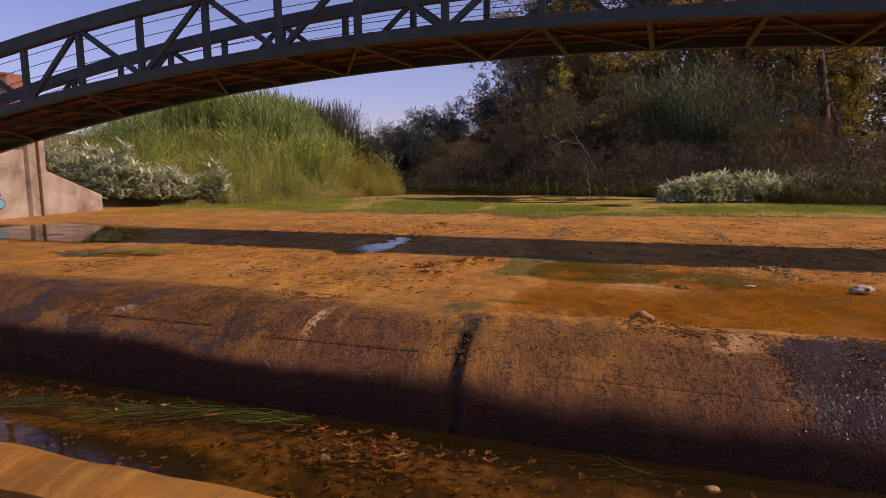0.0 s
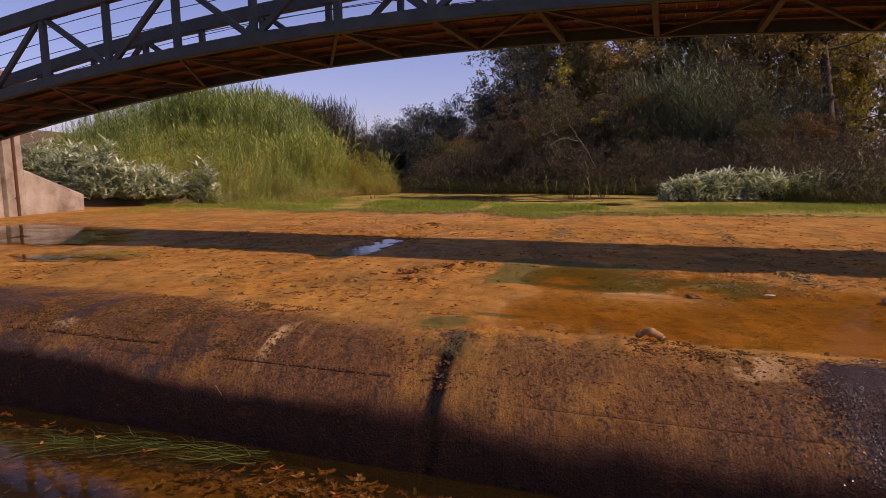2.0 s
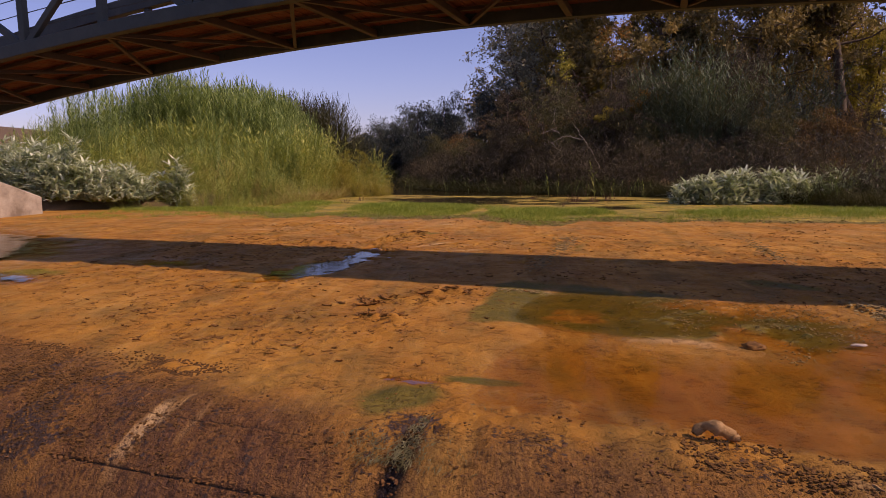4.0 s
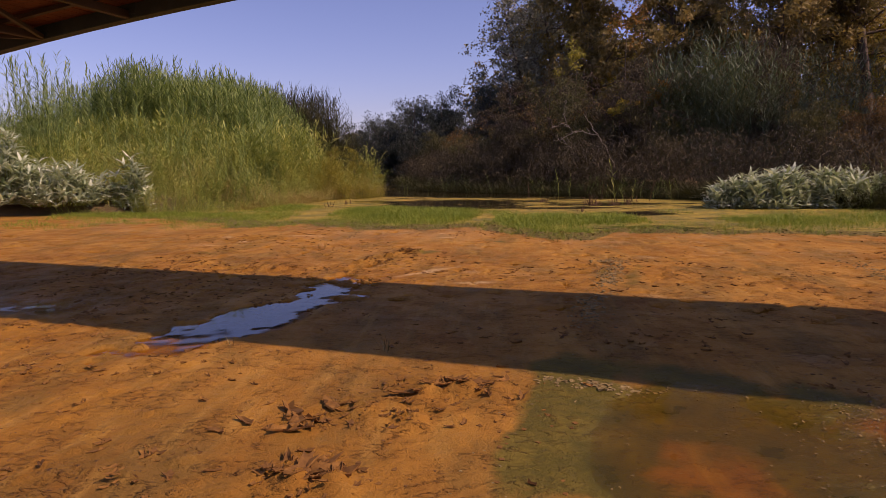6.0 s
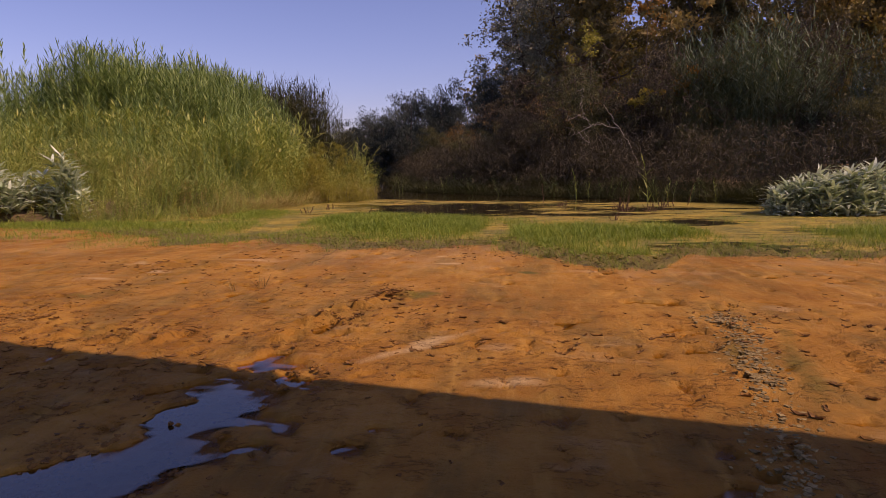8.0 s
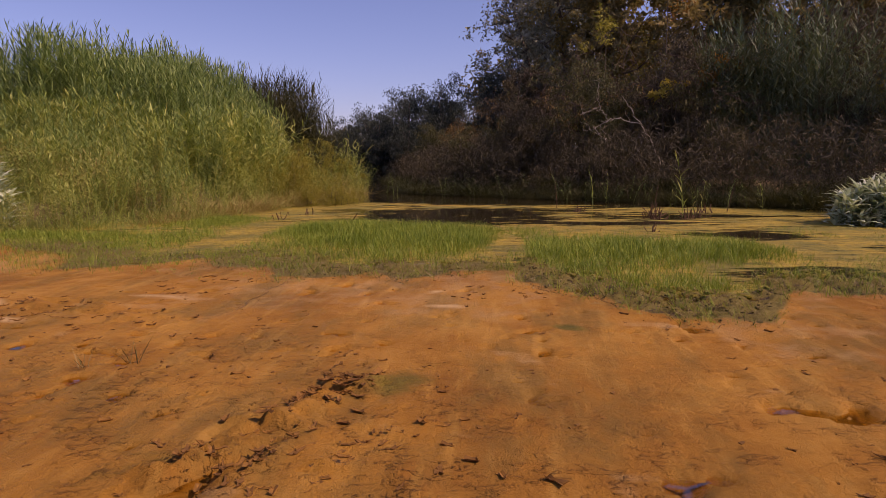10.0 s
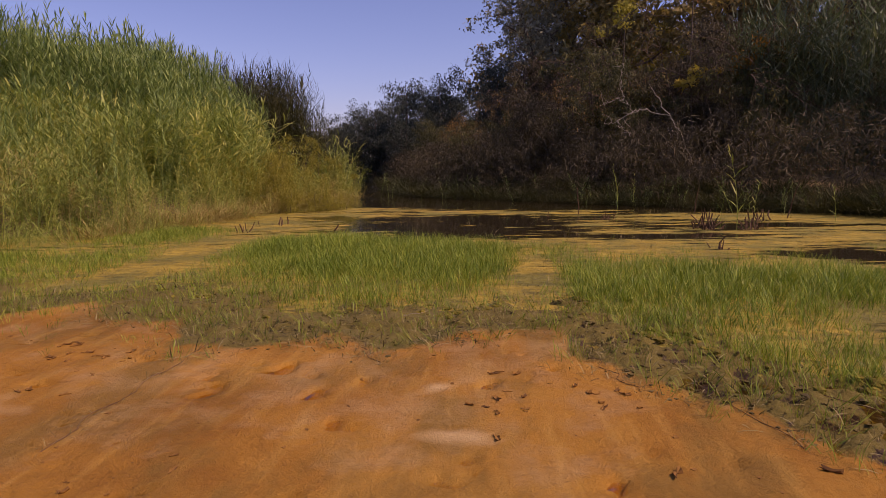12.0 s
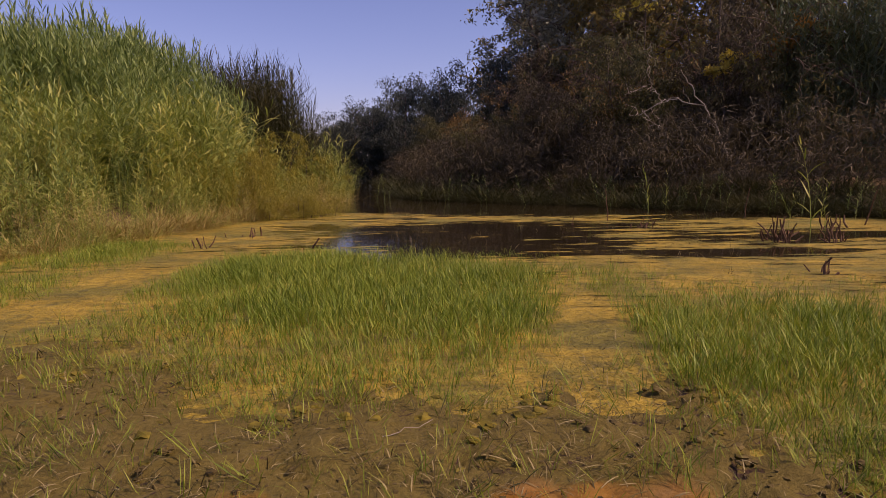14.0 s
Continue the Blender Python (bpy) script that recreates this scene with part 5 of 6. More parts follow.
sapling(7.4, 38.0, 9.4, 1.2, M_ORANGE, "tall sapling with orange-brown autumn leaves")
sapling(4.5, 37.6, 7.6, 0.9, M_YGREEN, "tall sapling with yellow-green leaves")


# ---------------- silvery-leaved bushes ----------------
RNG = np.random.default_rng(23)


def rosette(n, length, width):
    heap = Heap()
    for k in range(n):
        heap.add(*blade(length * RNG.uniform(0.7, 1.15), width * RNG.uniform(0.8, 1.2), RNG.uniform(0.35, 1.15), RNG.uniform(0.3, 1.0), k * 2.4 + RNG.normal(0, 0.3), (0, 0, RNG.uniform(-0.22, 0.02)), 4, RNG.uniform(-0.3, 0.3)))
    return np.concatenate(heap.V), np.concatenate(heap.F)


rosettes = [rosette(9, 0.44, 0.074) for _ in range(6)]


def silver_bush(x, y, rx, ry, h, n, label):
    g = max(float(land(np.array(x), np.array(y))), -0.04)
    ob = thing("silver_bush", (x, y, g), label=label, category="bush", group="silvery bushes")
    a, r = RNG.uniform(0, 6.28, n), np.sqrt(RNG.uniform(0, 1, n))
    px, py = rx * r * np.cos(a), ry * r * np.sin(a)
    top = h * np.sqrt(np.clip(1 - 0.98 * r * r, 0, 1)) * RNG.uniform(0.03, 1.05, n) ** 0.9 * (0.70 + 0.6 * fbm(px * 1.2 + x, py * 1.2, 471, 2))
    stems = Heap()
    for i in range(n):
        pts = np.array([(px[i] * 0.75, py[i] * 0.75, -0.1), (px[i] * 0.9, py[i] * 0.9, top[i] * 0.5), (px[i], py[i], top[i])])
        stems.add(*tube_arrays(pts, [0.010, 0.008, 0.005], 3))
    put("woody_base", stems.mesh("woody_base"), M_REEDLOW, ob)
    me = scatter_mesh("foliage", rosettes, np.stack([px, py, top], -1), RNG.uniform(0, 6.28, n), RNG.uniform(0.75, 1.25, n), RNG.normal(0, 0.25, (n, 2)))
    put("foliage", me, M_SILVER, ob)


SILVER = "bush with silvery lance-shaped leaves at the water's edge"
silver_bush(-20.2, 21.0, 1.6, 1.0, 1.9, 230, SILVER)
silver_bush(-17.8, 20.2, 1.5, 1.0, 2.1, 280, SILVER)
silver_bush(-16.2, 19.4, 1.4, 1.0, 1.75, 300, SILVER)
silver_bush(-14.7, 19.7, 1.4, 1.0, 1.40, 280, SILVER)
silver_bush(-13.3, 20.5, 0.7, 0.5, 1.0, 36, "sparser bush with silvery leaves among green grass")
silver_bush(-12.4, 20.5, 0.5, 0.4, 1.7, 60, "slender tall bush with silvery leaves before the reeds")
silver_bush(8.9, 21.6, 1.5, 0.9, 1.35, 330, SILVER)
silver_bush(11.2, 21.7, 1.3, 0.9, 1.2, 225, SILVER)
silver_bush(13.7, 22.2, 1.4, 0.9, 1.1, 45, "sparser bush with silvery leaves among green grass")
silver_bush(7.5, 21.4, 0.5, 0.4, 0.85, 45, "small bush with silvery leaves beside the pond")


# ---------------- grass in the shallows ----------------
RNG = np.random.default_rng(24)


def grass_density(x, y):
    d = np.maximum.reduce([
        1.25 * blob(x, y, -2.4, 18.9, 2.4, 2.2), 1.15 * blob(x, y, -3.8, 20.2, 1.8, 1.8), 0.95 * blob(x, y, -1.4, 17.8, 0.8, 1.3), 1.0 * blob(x, y, -1.3, 19.4, 0.9, 1.3),
        1.15 * blob(x, y, 1.4, 17.0, 1.5, 1.7), 1.05 * blob(x, y, 0.45, 17.0, 0.8, 1.7), 1.1 * blob(x, y, 3.0, 17.1, 1.4, 1.4), 0.8 * blob(x, y, 0.9, 15.5, 0.9, 0.9), 0.6 * blob(x, y, 1.6, 14.3, 1.0, 0.9), 0.62 * blob(x, y, -2.4, 16.4, 1.6, 0.8),
        0.62 * blob(x, y, -7.0, 18.6, 1.6, 2.0), 0.75 * blob(x, y, -9.5, 18.7, 2.6, 1.3), 0.6 * blob(x, y, -11.8, 18.7, 3.0, 1.0), 0.85 * blob(x, y, 7.6, 16.4, 2.0, 1.6), 0.7 * blob(x, y, 11.5, 16.8, 3.4, 2.2),
        0.65 * blob(x, y, -7.6, 22.4, 1.3, 2.4), 0.5 * blob(x, y, -6.2, 28.0, 0.8, 2.4)])
    gap = 0.9 * blob(x, y, -0.30, 17.0, 0.30, 2.2) + 0.6 * blob(x, y, -5.7, 19.3, 0.5, 2.2) + 0.8 * blob(x, y, 4.0, 14.6, 1.0, 1.0) + 0.9 * blob(x, y, 4.9, 17.2, 0.7, 1.6)
    thin = 0.16 * step(14.0, 15.5, y) * step(21, 19.5, y) * step(0.40, 0.6, fbm(x * 0.9, y * 0.9, 403, 3))
    return np.maximum(d * (0.7 + 0.8 * fbm(x * 1.1, y * 1.1, 401, 3)) - 0.12, thin) - gap


def pick(n, box, dens):
    x, y = RNG.uniform(box[0], box[1], n), RNG.uniform(box[2], box[3], n)
    k = RNG.uniform(0, 1, n) < dens(x, y)
    return x[k], y[k]


def surface(x, y):
    """The mud or, lower than it, the pond."""
    s, p = to_sp(x, y)
    return np.maximum(np.where(p < 18.0, apron_height(s, p), -0.05), -0.045) - 0.01


sprigs = [tuft(6, 0.235, 0.0078, 0.36, 0.35, 0.10, 2) for _ in range(10)]
x, y = pick(125000, (-14, 15, 13.2, 23.5), grass_density)
size = RNG.uniform(0.55, 1.15, len(x)) * np.clip(0.6 + 0.5 * grass_density(x, y), 0.5, 1.1)
strew("water_grass", sprigs, x, y, size, M_GRASS, "fresh green grass growing in the shallow pond edge", "grass", 0.2, surface(x, y))

flat_sprigs = [tuft(5, 0.12, 0.0058, 1.2, 0.75, 0.12, 3) for _ in range(10)]


def litter_density(x, y):
    s, p = to_sp(x, y)
    m = margin(s, p)
    band = step(-0.25, 0.25, m) * step(3.2, 1.6, m)
    return band * (0.22 + 0.75 * step(0.42, 0.58, fbm(x * 1.6, y * 1.6, 421, 3))) + 0.35 * step(-0.35, -0.05, m) * step(0.35, 0.05, m)


x, y = pick(20000, (-10, 7, 11.6, 19), litter_density)
strew("dead_stem_litter", flat_sprigs, x, y, RNG.uniform(0.35, 1.05, len(x)), M_LITTER, "broken dead stems lying on wet mud", "litter", 0.05, surface(x, y) + 0.012)
x, y = pick(4200, (-9, 7, 11.6, 18), lambda x, y: litter_density(x, y) * step(0.46, 0.58, fbm(x * 2.4, y * 2.4, 425, 3)))
strew("dark_dead_stems", flat_sprigs, x, y, RNG.uniform(0.5, 1.25, len(x)), M_DARKSHADE_REED, "dark rotten stems and roots on wet mud", "litter", 0.12, surface(x, y) + 0.015)
x, y = pick(9000, (-9, 7, 12.0, 19), lambda x, y: litter_density(x, y) * (0.45 + 0.55 * step(-4.6, -3.8, to_sp(x, y)[0])))
strew("short_green_shoots", sprigs, x, y, RNG.uniform(0.35, 0.85, len(x)), M_GRASS, "short green shoots in wet mud", "grass", 0.5, surface(x, y))
x, y = pick(900, (-8, 9, 18, 28.5), lambda x, y: 0.15 + 0.5 * step(0.5, 0.62, fbm(x * 0.6, y * 0.6, 431, 3)))
strew("emergent_stubble", sprigs, x, y, RNG.uniform(0.25, 0.75, len(x)), M_LITTER, "sparse dry stubble standing in the pond", "grass", 0.2, 0 * x - 0.05)
y = RNG.uniform(24, 37, 60)
x = right_bank(y) + RNG.normal(-0.2, 0.7, len(y))
xr = RNG.uniform(11.0, 17.5, 130)
yr = 20.4 + RNG.uniform(0, 2.4, 130) - 0.12 * (xr - 10.5)
strew("bush_reeds", shorts, xr, yr, RNG.uniform(0.3, 0.70, 130), M_REED, "green reeds growing behind the silvery bush", "reeds", 0.25)
strew("bank_reeds", shorts, x, y, RNG.uniform(0.2, 0.45, len(x)), M_REED, "scattered young reeds at the foot of the bank", "reeds", 0.2, 0 * x - 0.06)


# dead clumps and lone sticks in the pond
def dead_clump(x, y, n, h, r, label):
    heap = Heap()
    for _ in range(n):
        a = RNG.uniform(0, 6.28)
        q = r * RNG.uniform(0, 1)
        pts = limb_path((q * math.cos(a), q * math.sin(a), -0.12), (RNG.normal(0, 0.45), RNG.normal(0, 0.45), 1), h * RNG.uniform(0.4, 1.1), 3, 0.2)
        heap.add(*tube_arrays(pts, RNG.uniform(0.010, 0.022) * np.linspace(1, 0.7, len(pts)), 5))
    ob = put("dead_reed_clump", heap.mesh("dead_reed_clump", True), M_DEADSTEM, label=label, category="dead reeds")
    ob.location = (x, y, -0.04)


M_DEADSTEM = rough_material("rotten_reed_stem", [(0.05, 0.025, 0.015), (0.14, 0.075, 0.04), (0.26, 0.16, 0.09)], 7, 0.85)
for x, y, n, h, r in ((3.45, 23.0, 30, 0.55, 0.32), (2.68, 20.0, 8, 0.32, 0.08), (1.95, 19.9, 5, 0.12, 0.08), (1.9, 25.4, 14, 0.32, 0.3), (1.55, 25.2, 8, 0.22, 0.15), (4.3, 22.8, 14, 0.42, 0.22), (0.5, 26.0, 4, 0.28, 0.05), (-4.3, 22.8, 3, 0.35, 0.04), (5.2, 24.6, 16, 0.4, 0.3), (-6.2, 22.8, 6, 0.40, 0.14), (-6.0, 24.4, 8, 0.35, 0.5)):
    dead_clump(x, y, n, h, r, "clump of broken brown dead reed stems in the pond")
for x, y, h in ((1.38, 26.8, 0.95), (4.45, 27.0, 0.9), (6.0, 25.2, 1.1)):
    V, F = tube_arrays(limb_path((0, 0, -0.2), (RNG.normal(0, 0.08), 0, 1), h, 5, 0.07), np.linspace(0.016, 0.009, 6), 5)
    put("dead_stick", np_mesh("dead_stick", V, F, True), M_DEADSTEM, label="single dead reed stick standing in the pond", category="stick").location = (x, y, -0.04)
for x, y, k in ((4.45, 24.0, 0.75), (4.8, 24.2, 0.36), (5.5, 25.8, 0.42), (4.2, 24.3, 0.3), (2.9, 29.4, 0.55), (3.4, 29.6, 0.45), (6.6, 24.2, 0.4)):
    Vc, Fc = cane(2.2, 11, 0.5, 0.035, 0.35, 0.1)
    put("young_reed", np_mesh("young_reed", Vc * k, Fc), M_REEDLOW, label="single young green reed standing in the pond", category="reed", group="young reeds").location = (x, y, -0.06)


# ---------------- mud crumbs, flakes and sticks on the apron ----------------
RNG = np.random.default_rng(25)


def flake():
    """A curled, torn plate of dried mud."""
    n, m = 4, 3
    u, v = np.meshgrid(np.linspace(-1, 1, n), np.linspace(-1, 1, m), indexing="ij")
    rag = 1 + 0.35 * RNG.normal(0, 1, u.shape)
    X, Y = u * 0.055 * rag, v * 0.022 * rag
    Z = RNG.uniform(0.1, 0.6) * (np.abs(u) ** 2) * 0.04 + 0.016 * np.abs(v) * RNG.uniform(0, 1.2) + 0.004 * RNG.normal(0, 1, u.shape) + 0.003
    top = np.stack([X, Y, Z], -1).reshape(-1, 3)
    low = top - np.array([0, 0, 0.007])
    F = grid_faces(n, m)
    ring = [i * m for i in range(n)] + [(n - 1) * m + j for j in range(1, m)] + [i * m + m - 1 for i in range(n - 2, -1, -1)] + list(range(m - 2, 0, -1))
    side = np.array([(ring[i], ring[(i + 1) % len(ring)], ring[(i + 1) % len(ring)] + n * m, ring[i] + n * m) for i in range(len(ring))])
    return np.concatenate([top, low]), np.concatenate([F, F[:, ::-1] + n * m, side])


def clod():
    """A small rough lump."""
    bm = bmesh.new()
    bmesh.ops.create_cube(bm, size=0.05)
    bmesh.ops.subdivide_edges(bm, edges=bm.edges[:], cuts=1, use_grid_fill=True)
    bm.verts.ensure_lookup_table()
    V = np.array([v.co.normalized() * 0.03 * random.uniform(0.6, 1.35) for v in bm.verts])
    V[:, 2] *= 0.55
    F = np.array([[v.index for v in f.verts] for f in bm.faces])
    bm.free()
    return V, F


M_FLAKE = rough_material("dried_mud_flake", [(0.11, 0.048, 0.013), (0.21, 0.096, 0.020), (0.36, 0.170, 0.033)], 9, 0.85, 0.6, 0.006)
M_DARKCLOD = rough_material("olive_brown_silt_crumbs", [(0.050, 0.036, 0.012), (0.115, 0.084, 0.025), (0.19, 0.140, 0.044)], 14, 0.8, 0.6, 0.006, gloss=0.2)
M_MOSSCLOD = rough_material("gravelly_moss", [(0.105, 0.072, 0.024), (0.26, 0.182, 0.066), (0.46, 0.34, 0.145)], 16, 0.8, 0.6, 0.006)
M_MATCLOD = rough_material("yellow_olive_algae_clumps", [(0.060, 0.052, 0.009), (0.165, 0.130, 0.017), (0.32, 0.245, 0.032)], 10, 0.85, 0.7, 0.008, gloss=0.15)
M_ALGAE = rough_material("grey_green_algae", [(0.050, 0.046, 0.016), (0.130, 0.115, 0.044), (0.28, 0.25, 0.12)], 16, 0.55, 0.5, 0.006)
M_CRUST = rough_material("dark_brown_crust", [(0.050, 0.027, 0.011), (0.125, 0.064, 0.022), (0.23, 0.115, 0.033)], 12, 0.9, 0.6, 0.006, gloss=0.1)
M_POOLLEAF = rough_material("sodden_leaf", [(0.085, 0.044, 0.011), (0.19, 0.105, 0.024), (0.36, 0.22, 0.055)], 5, 0.7, 0.4, 0.004)
M_SLIME = rough_material("black_wet_slime", [(0.016, 0.010, 0.006), (0.045, 0.026, 0.014), (0.11, 0.062, 0.028)], 14, 0.26, 0.5, 0.006, gloss=0.9)
M_GRITTY = rough_material("gritty_brown_crust", [(0.07, 0.032, 0.012), (0.15, 0.068, 0.020), (0.25, 0.115, 0.028)], 12, 0.7, 0.6, 0.006)
flakes = [flake() for _ in range(12)]
clods = [clod() for _ in range(10)]


def grit():
    """A tiny rough crumb."""
    V = np.array([(x, y, z) for z in (-1, 1) for x, y in ((-1, -1), (1, -1), (1, 1), (-1, 1))], float) * 0.022
    V = V * RNG.uniform(0.55, 1.4, (8, 3))
    V[:, 2] *= 0.6
    F = np.array([(0, 3, 2, 1), (4, 5, 6, 7), (0, 1, 5, 4), (1, 2, 6, 5), (2, 3, 7, 6), (3, 0, 4, 7)])
    return V, F


grits = [grit() for _ in range(12)]


def lay(name, templates, s, p, size, mat, label, tilt=0.15, category="mud"):
    at = np.stack([s * AX.x + p * NR.x, s * AX.y + p * NR.y, apron_height(s, p) - 0.002], -1)
    me = scatter_mesh(name, templates, at, RNG.uniform(0, 6.28, len(s)), size, RNG.normal(0, tilt, (len(s), 2)))
    return put(name, me, mat, label=label, category=category, kind="stuff")


def afloat(ob, level, lift):
    """Lifts the pieces of a strewn mesh that lie under water until their tops show."""
    n = len(ob.data.vertices)
    co = np.zeros(n * 3, np.float32)
    ob.data.vertices.foreach_get("co", co)
    co = co.reshape(-1, 8, 3)
    top = co[:, :, 2].max(1)
    co[:, :, 2] += np.where(top < level + lift, level + lift - top, 0)[:, None]
    ob.data.vertices.foreach_set("co", co.ravel())
    ob.data.update()


def choose(n, s0, s1, p0, p1, dens):
    s, p = RNG.uniform(s0, s1, n), RNG.uniform(p0, p1, n)
    k = RNG.uniform(0, 1, n) < dens(s, p)
    return s[k], p[k]


def dry_ground(s, p):
    return (apron_height(s, p) > 0.0).astype(float)


s, p = choose(24000, -8, 7.5, 0.9, 14.3, lambda s, p: dry_ground(s, p) * (margin(s, p) < -0.2) * (1 - 0.45 * step(9.0, 11.5, p)) * (0.05 + 0.7 * step(0.47, 0.66, fbm(s * 0.55, p * 0.55, 91, 3)) * step(0.42, 0.6, fbm(s * 2.2, p * 2.2, 441, 2))))
lay("mud_flakes", flakes, s, p, RNG.uniform(0.25, 0.80, len(s)) ** 1.5, M_FLAKE, "curled flakes of dried orange mud")
s, p = choose(14000, -9, 9, 0.2, 14.8, lambda s, p: dry_ground(s, p) * (margin(s, p) < -0.2) * (1 - 0.85 * step(9.5, 11.5, p)) * (0.05 + 0.6 * step(0.48, 0.64, fbm(s * 0.7, p * 0.9, 451, 3))))
lay("mud_crumbs", grits, s, p, RNG.uniform(0.15, 0.6, len(s)), M_FLAKE, "small crumbs of drying orange mud")


def strip(x, y, length, width, turn, n):
    cs, cp = to_sp(x, y)
    u, v = RNG.normal(0, 0.5, n) * length, RNG.normal(0, 0.5, n) * width
    a = radians(turn)
    return cs + u * math.cos(a) - v * math.sin(a), cp + u * math.sin(a) + v * math.cos(a)


S_, P_ = zip(strip(1.62, 8.5, 1.2, 0.18, 90, 600), strip(1.80, 9.55, 0.3, 0.25, 90, 200), strip(1.12, 6.6, 1.0, 0.20, 90, 320), strip(5.08, 7.8, 1.7, 0.22, 94, 650), strip(4.34, 3.1, 0.5, 0.20, 110, 340), strip(0.82, 4.1, 0.4, 0.10, 5, 160))
lay("moss_strips", grits, np.concatenate(S_), np.concatenate(P_), RNG.uniform(0.2, 0.7, sum(len(v) for v in S_)), M_MOSSCLOD, "gravelly grey-green moss in a long rough strip", 0.15, "moss")
S_, P_ = zip(strip(-1.52, 10.5, 0.30, 0.20, 70, 70), strip(-1.80, 9.6, 0.9, 0.22, 85, 90), strip(-0.3, 4.05, 0.45, 0.2, 10, 70), strip(-0.6, 3.6, 0.6, 0.35, 20, 80), strip(-0.85, 2.72, 0.24, 0.12, 5, 60), strip(-3.6, 9.2, 1.6, 0.3, 0, 90), strip(-5.0, 12.5, 1.8, 0.5, 0, 140), strip(-3.5, 3.2, 1.5, 0.7, 0, 40))
lay("torn_mud_crust", flakes, np.concatenate(S_), np.concatenate(P_), RNG.uniform(0.25, 0.65, sum(len(v) for v in S_)), M_FLAKE, "torn curled crust of thick drying mud", 0.2)
S_, P_ = zip(strip(-0.85, 2.74, 0.22, 0.08, 5, 16), strip(-0.2, 4.0, 0.35, 0.2, 10, 14), strip(-1.1, 3.35, 0.5, 0.2, 30, 10), strip(-1.55, 10.4, 0.4, 0.2, 75, 5))
lay("curled_mud_plates", flakes, np.concatenate(S_), np.concatenate(P_), RNG.uniform(0.8, 1.55, sum(len(v) for v in S_)), M_FLAKE, "broad curled plates of cracked drying mud", 0.3)
s, p = choose(14000, -0.8, 5.5, 2.0, 4.9, lambda s, p: 0.04 + 0.8 * step(0.5, 2.2, s + 1.2 * (fbm(s * 1.2, p * 1.2, 471, 3) - 0.5)) * step(0.44, 0.6, fbm(s * 2.1, p * 2.1, 473, 3)))
grit_ob = lay("film_grit", grits, s, p, RNG.uniform(0.10, 0.34, len(s)), M_MOSSCLOD, "pale wet grit poking through amber algae film", 0.3)
afloat(grit_ob, -0.009, 0.003)
S_, P_ = zip(*[strip(x0, y0, 0.35, 0.12, tn, 60) for x0, y0, tn in ((-2.4, 6.62, 110), (-1.95, 6.55, 95), (-2.3, 7.4, 95), (-1.85, 7.5, 90), (-2.55, 6.45, 120), (-1.75, 8.0, 60))])
lay("puddle_crumbs", clods, np.concatenate(S_), np.concatenate(P_), RNG.uniform(0.25, 0.8, sum(len(v) for v in S_)), M_FLAKE, "dark wet mud lumps along the edge of a puddle")

s, p = choose(15000, -8, 7, 11.5, 17.5, lambda s, p: step(-0.3, 0.2, margin(s, p)) * step(3.0, 1.5, margin(s, p)) * step(0.40, 0.58, fbm(s * 1.8, p * 1.8, 455, 3)))
lay("margin_crumbs", grits, s, p, RNG.uniform(0.15, 0.55, len(s)), M_DARKCLOD, "dark lumps of wet silt among dead stems", 0.3)
s, p = choose(3400, -9, 6, 11.8, 17.0, lambda s, p: step(-0.15, 0.3, margin(s, p)) * step(2.6, 1.3, margin(s, p)) * step(0.47, 0.60, fbm(s * 2.6, p * 2.6, 457, 3)))
lay("silt_clods", clods, s, p, RNG.uniform(0.35, 1.1, len(s)), M_DARKCLOD, "dark broken clods of wet silt with grass roots", 0.4)
s, p = choose(9000, -9, 6, 12.5, 18.0, lambda s, p: step(0.7, 1.4, margin(s, p)) * step(4.2, 3.0, margin(s, p)) * (0.10 + 0.8 * step(0.48, 0.62, fbm(s * 2.0, p * 2.0, 459, 3))))
lay("algae_clumps", clods, s, p, RNG.uniform(0.5, 1.7, len(s)), M_MATCLOD, "soft yellow-olive clumps of drying algae", 0.3, "algae")
# crest: black crumbs and slime
ang = RNG.uniform(0.0, 1.25, 22000)
s = RNG.uniform(-8, 5.5, len(ang))
pf = CREST_P - CREST_R * ang
keep = RNG.uniform(0, 1, len(s)) < (0.10 + 0.9 * step(2.3, 3.2, s + 0.6 * (fbm(s * 2, pf * 2, 461, 3) - 0.5)) + 0.55 * step(-2.4, -3.6, s) * step(0.35, 0.6, fbm(s * 1.5, pf * 3, 463, 3)) + 0.35 * step(0.5, 0.6, fbm(s * 2.5, pf * 1.2, 465, 3)) * step(0.5, 0.0, ang)) * (1 - 0.85 * step(0.6, 1.0, ang))
s, ang = s[keep], ang[keep]
wp, wz = CREST_P - (CREST_R + 0.004) * np.sin(ang), (CREST_H + 0.006) * np.cos(ang) - CREST_H
at = np.stack([s * AX.x + wp * NR.x, s * AX.y + wp * NR.y, wz], -1)
wet_side = s > 2.6
for k, mat, label in ((wet_side, M_SLIME, "black wet crumbs of slime clinging to the weir crest"), (~wet_side, M_CRUST, "fine dark crumbs clinging to the weir crest")):
    me = scatter_mesh("crest_crumbs", grits, at[k], RNG.uniform(0, 6.28, k.sum()), RNG.uniform(0.08, 0.30, k.sum()) * (1 + 0.7 * wet_side[k]))
    put("crest_crumbs", me, mat, label=label, category="slime", kind="stuff")
ang = RNG.uniform(0.0, 0.75, 7000)
s = RNG.uniform(-5.5, 4.5, len(ang))
keep = RNG.uniform(0, 1, len(s)) < 0.25 + 0.75 * step(0.42, 0.6, fbm(s * 2.2, ang * 2.6, 467, 3))
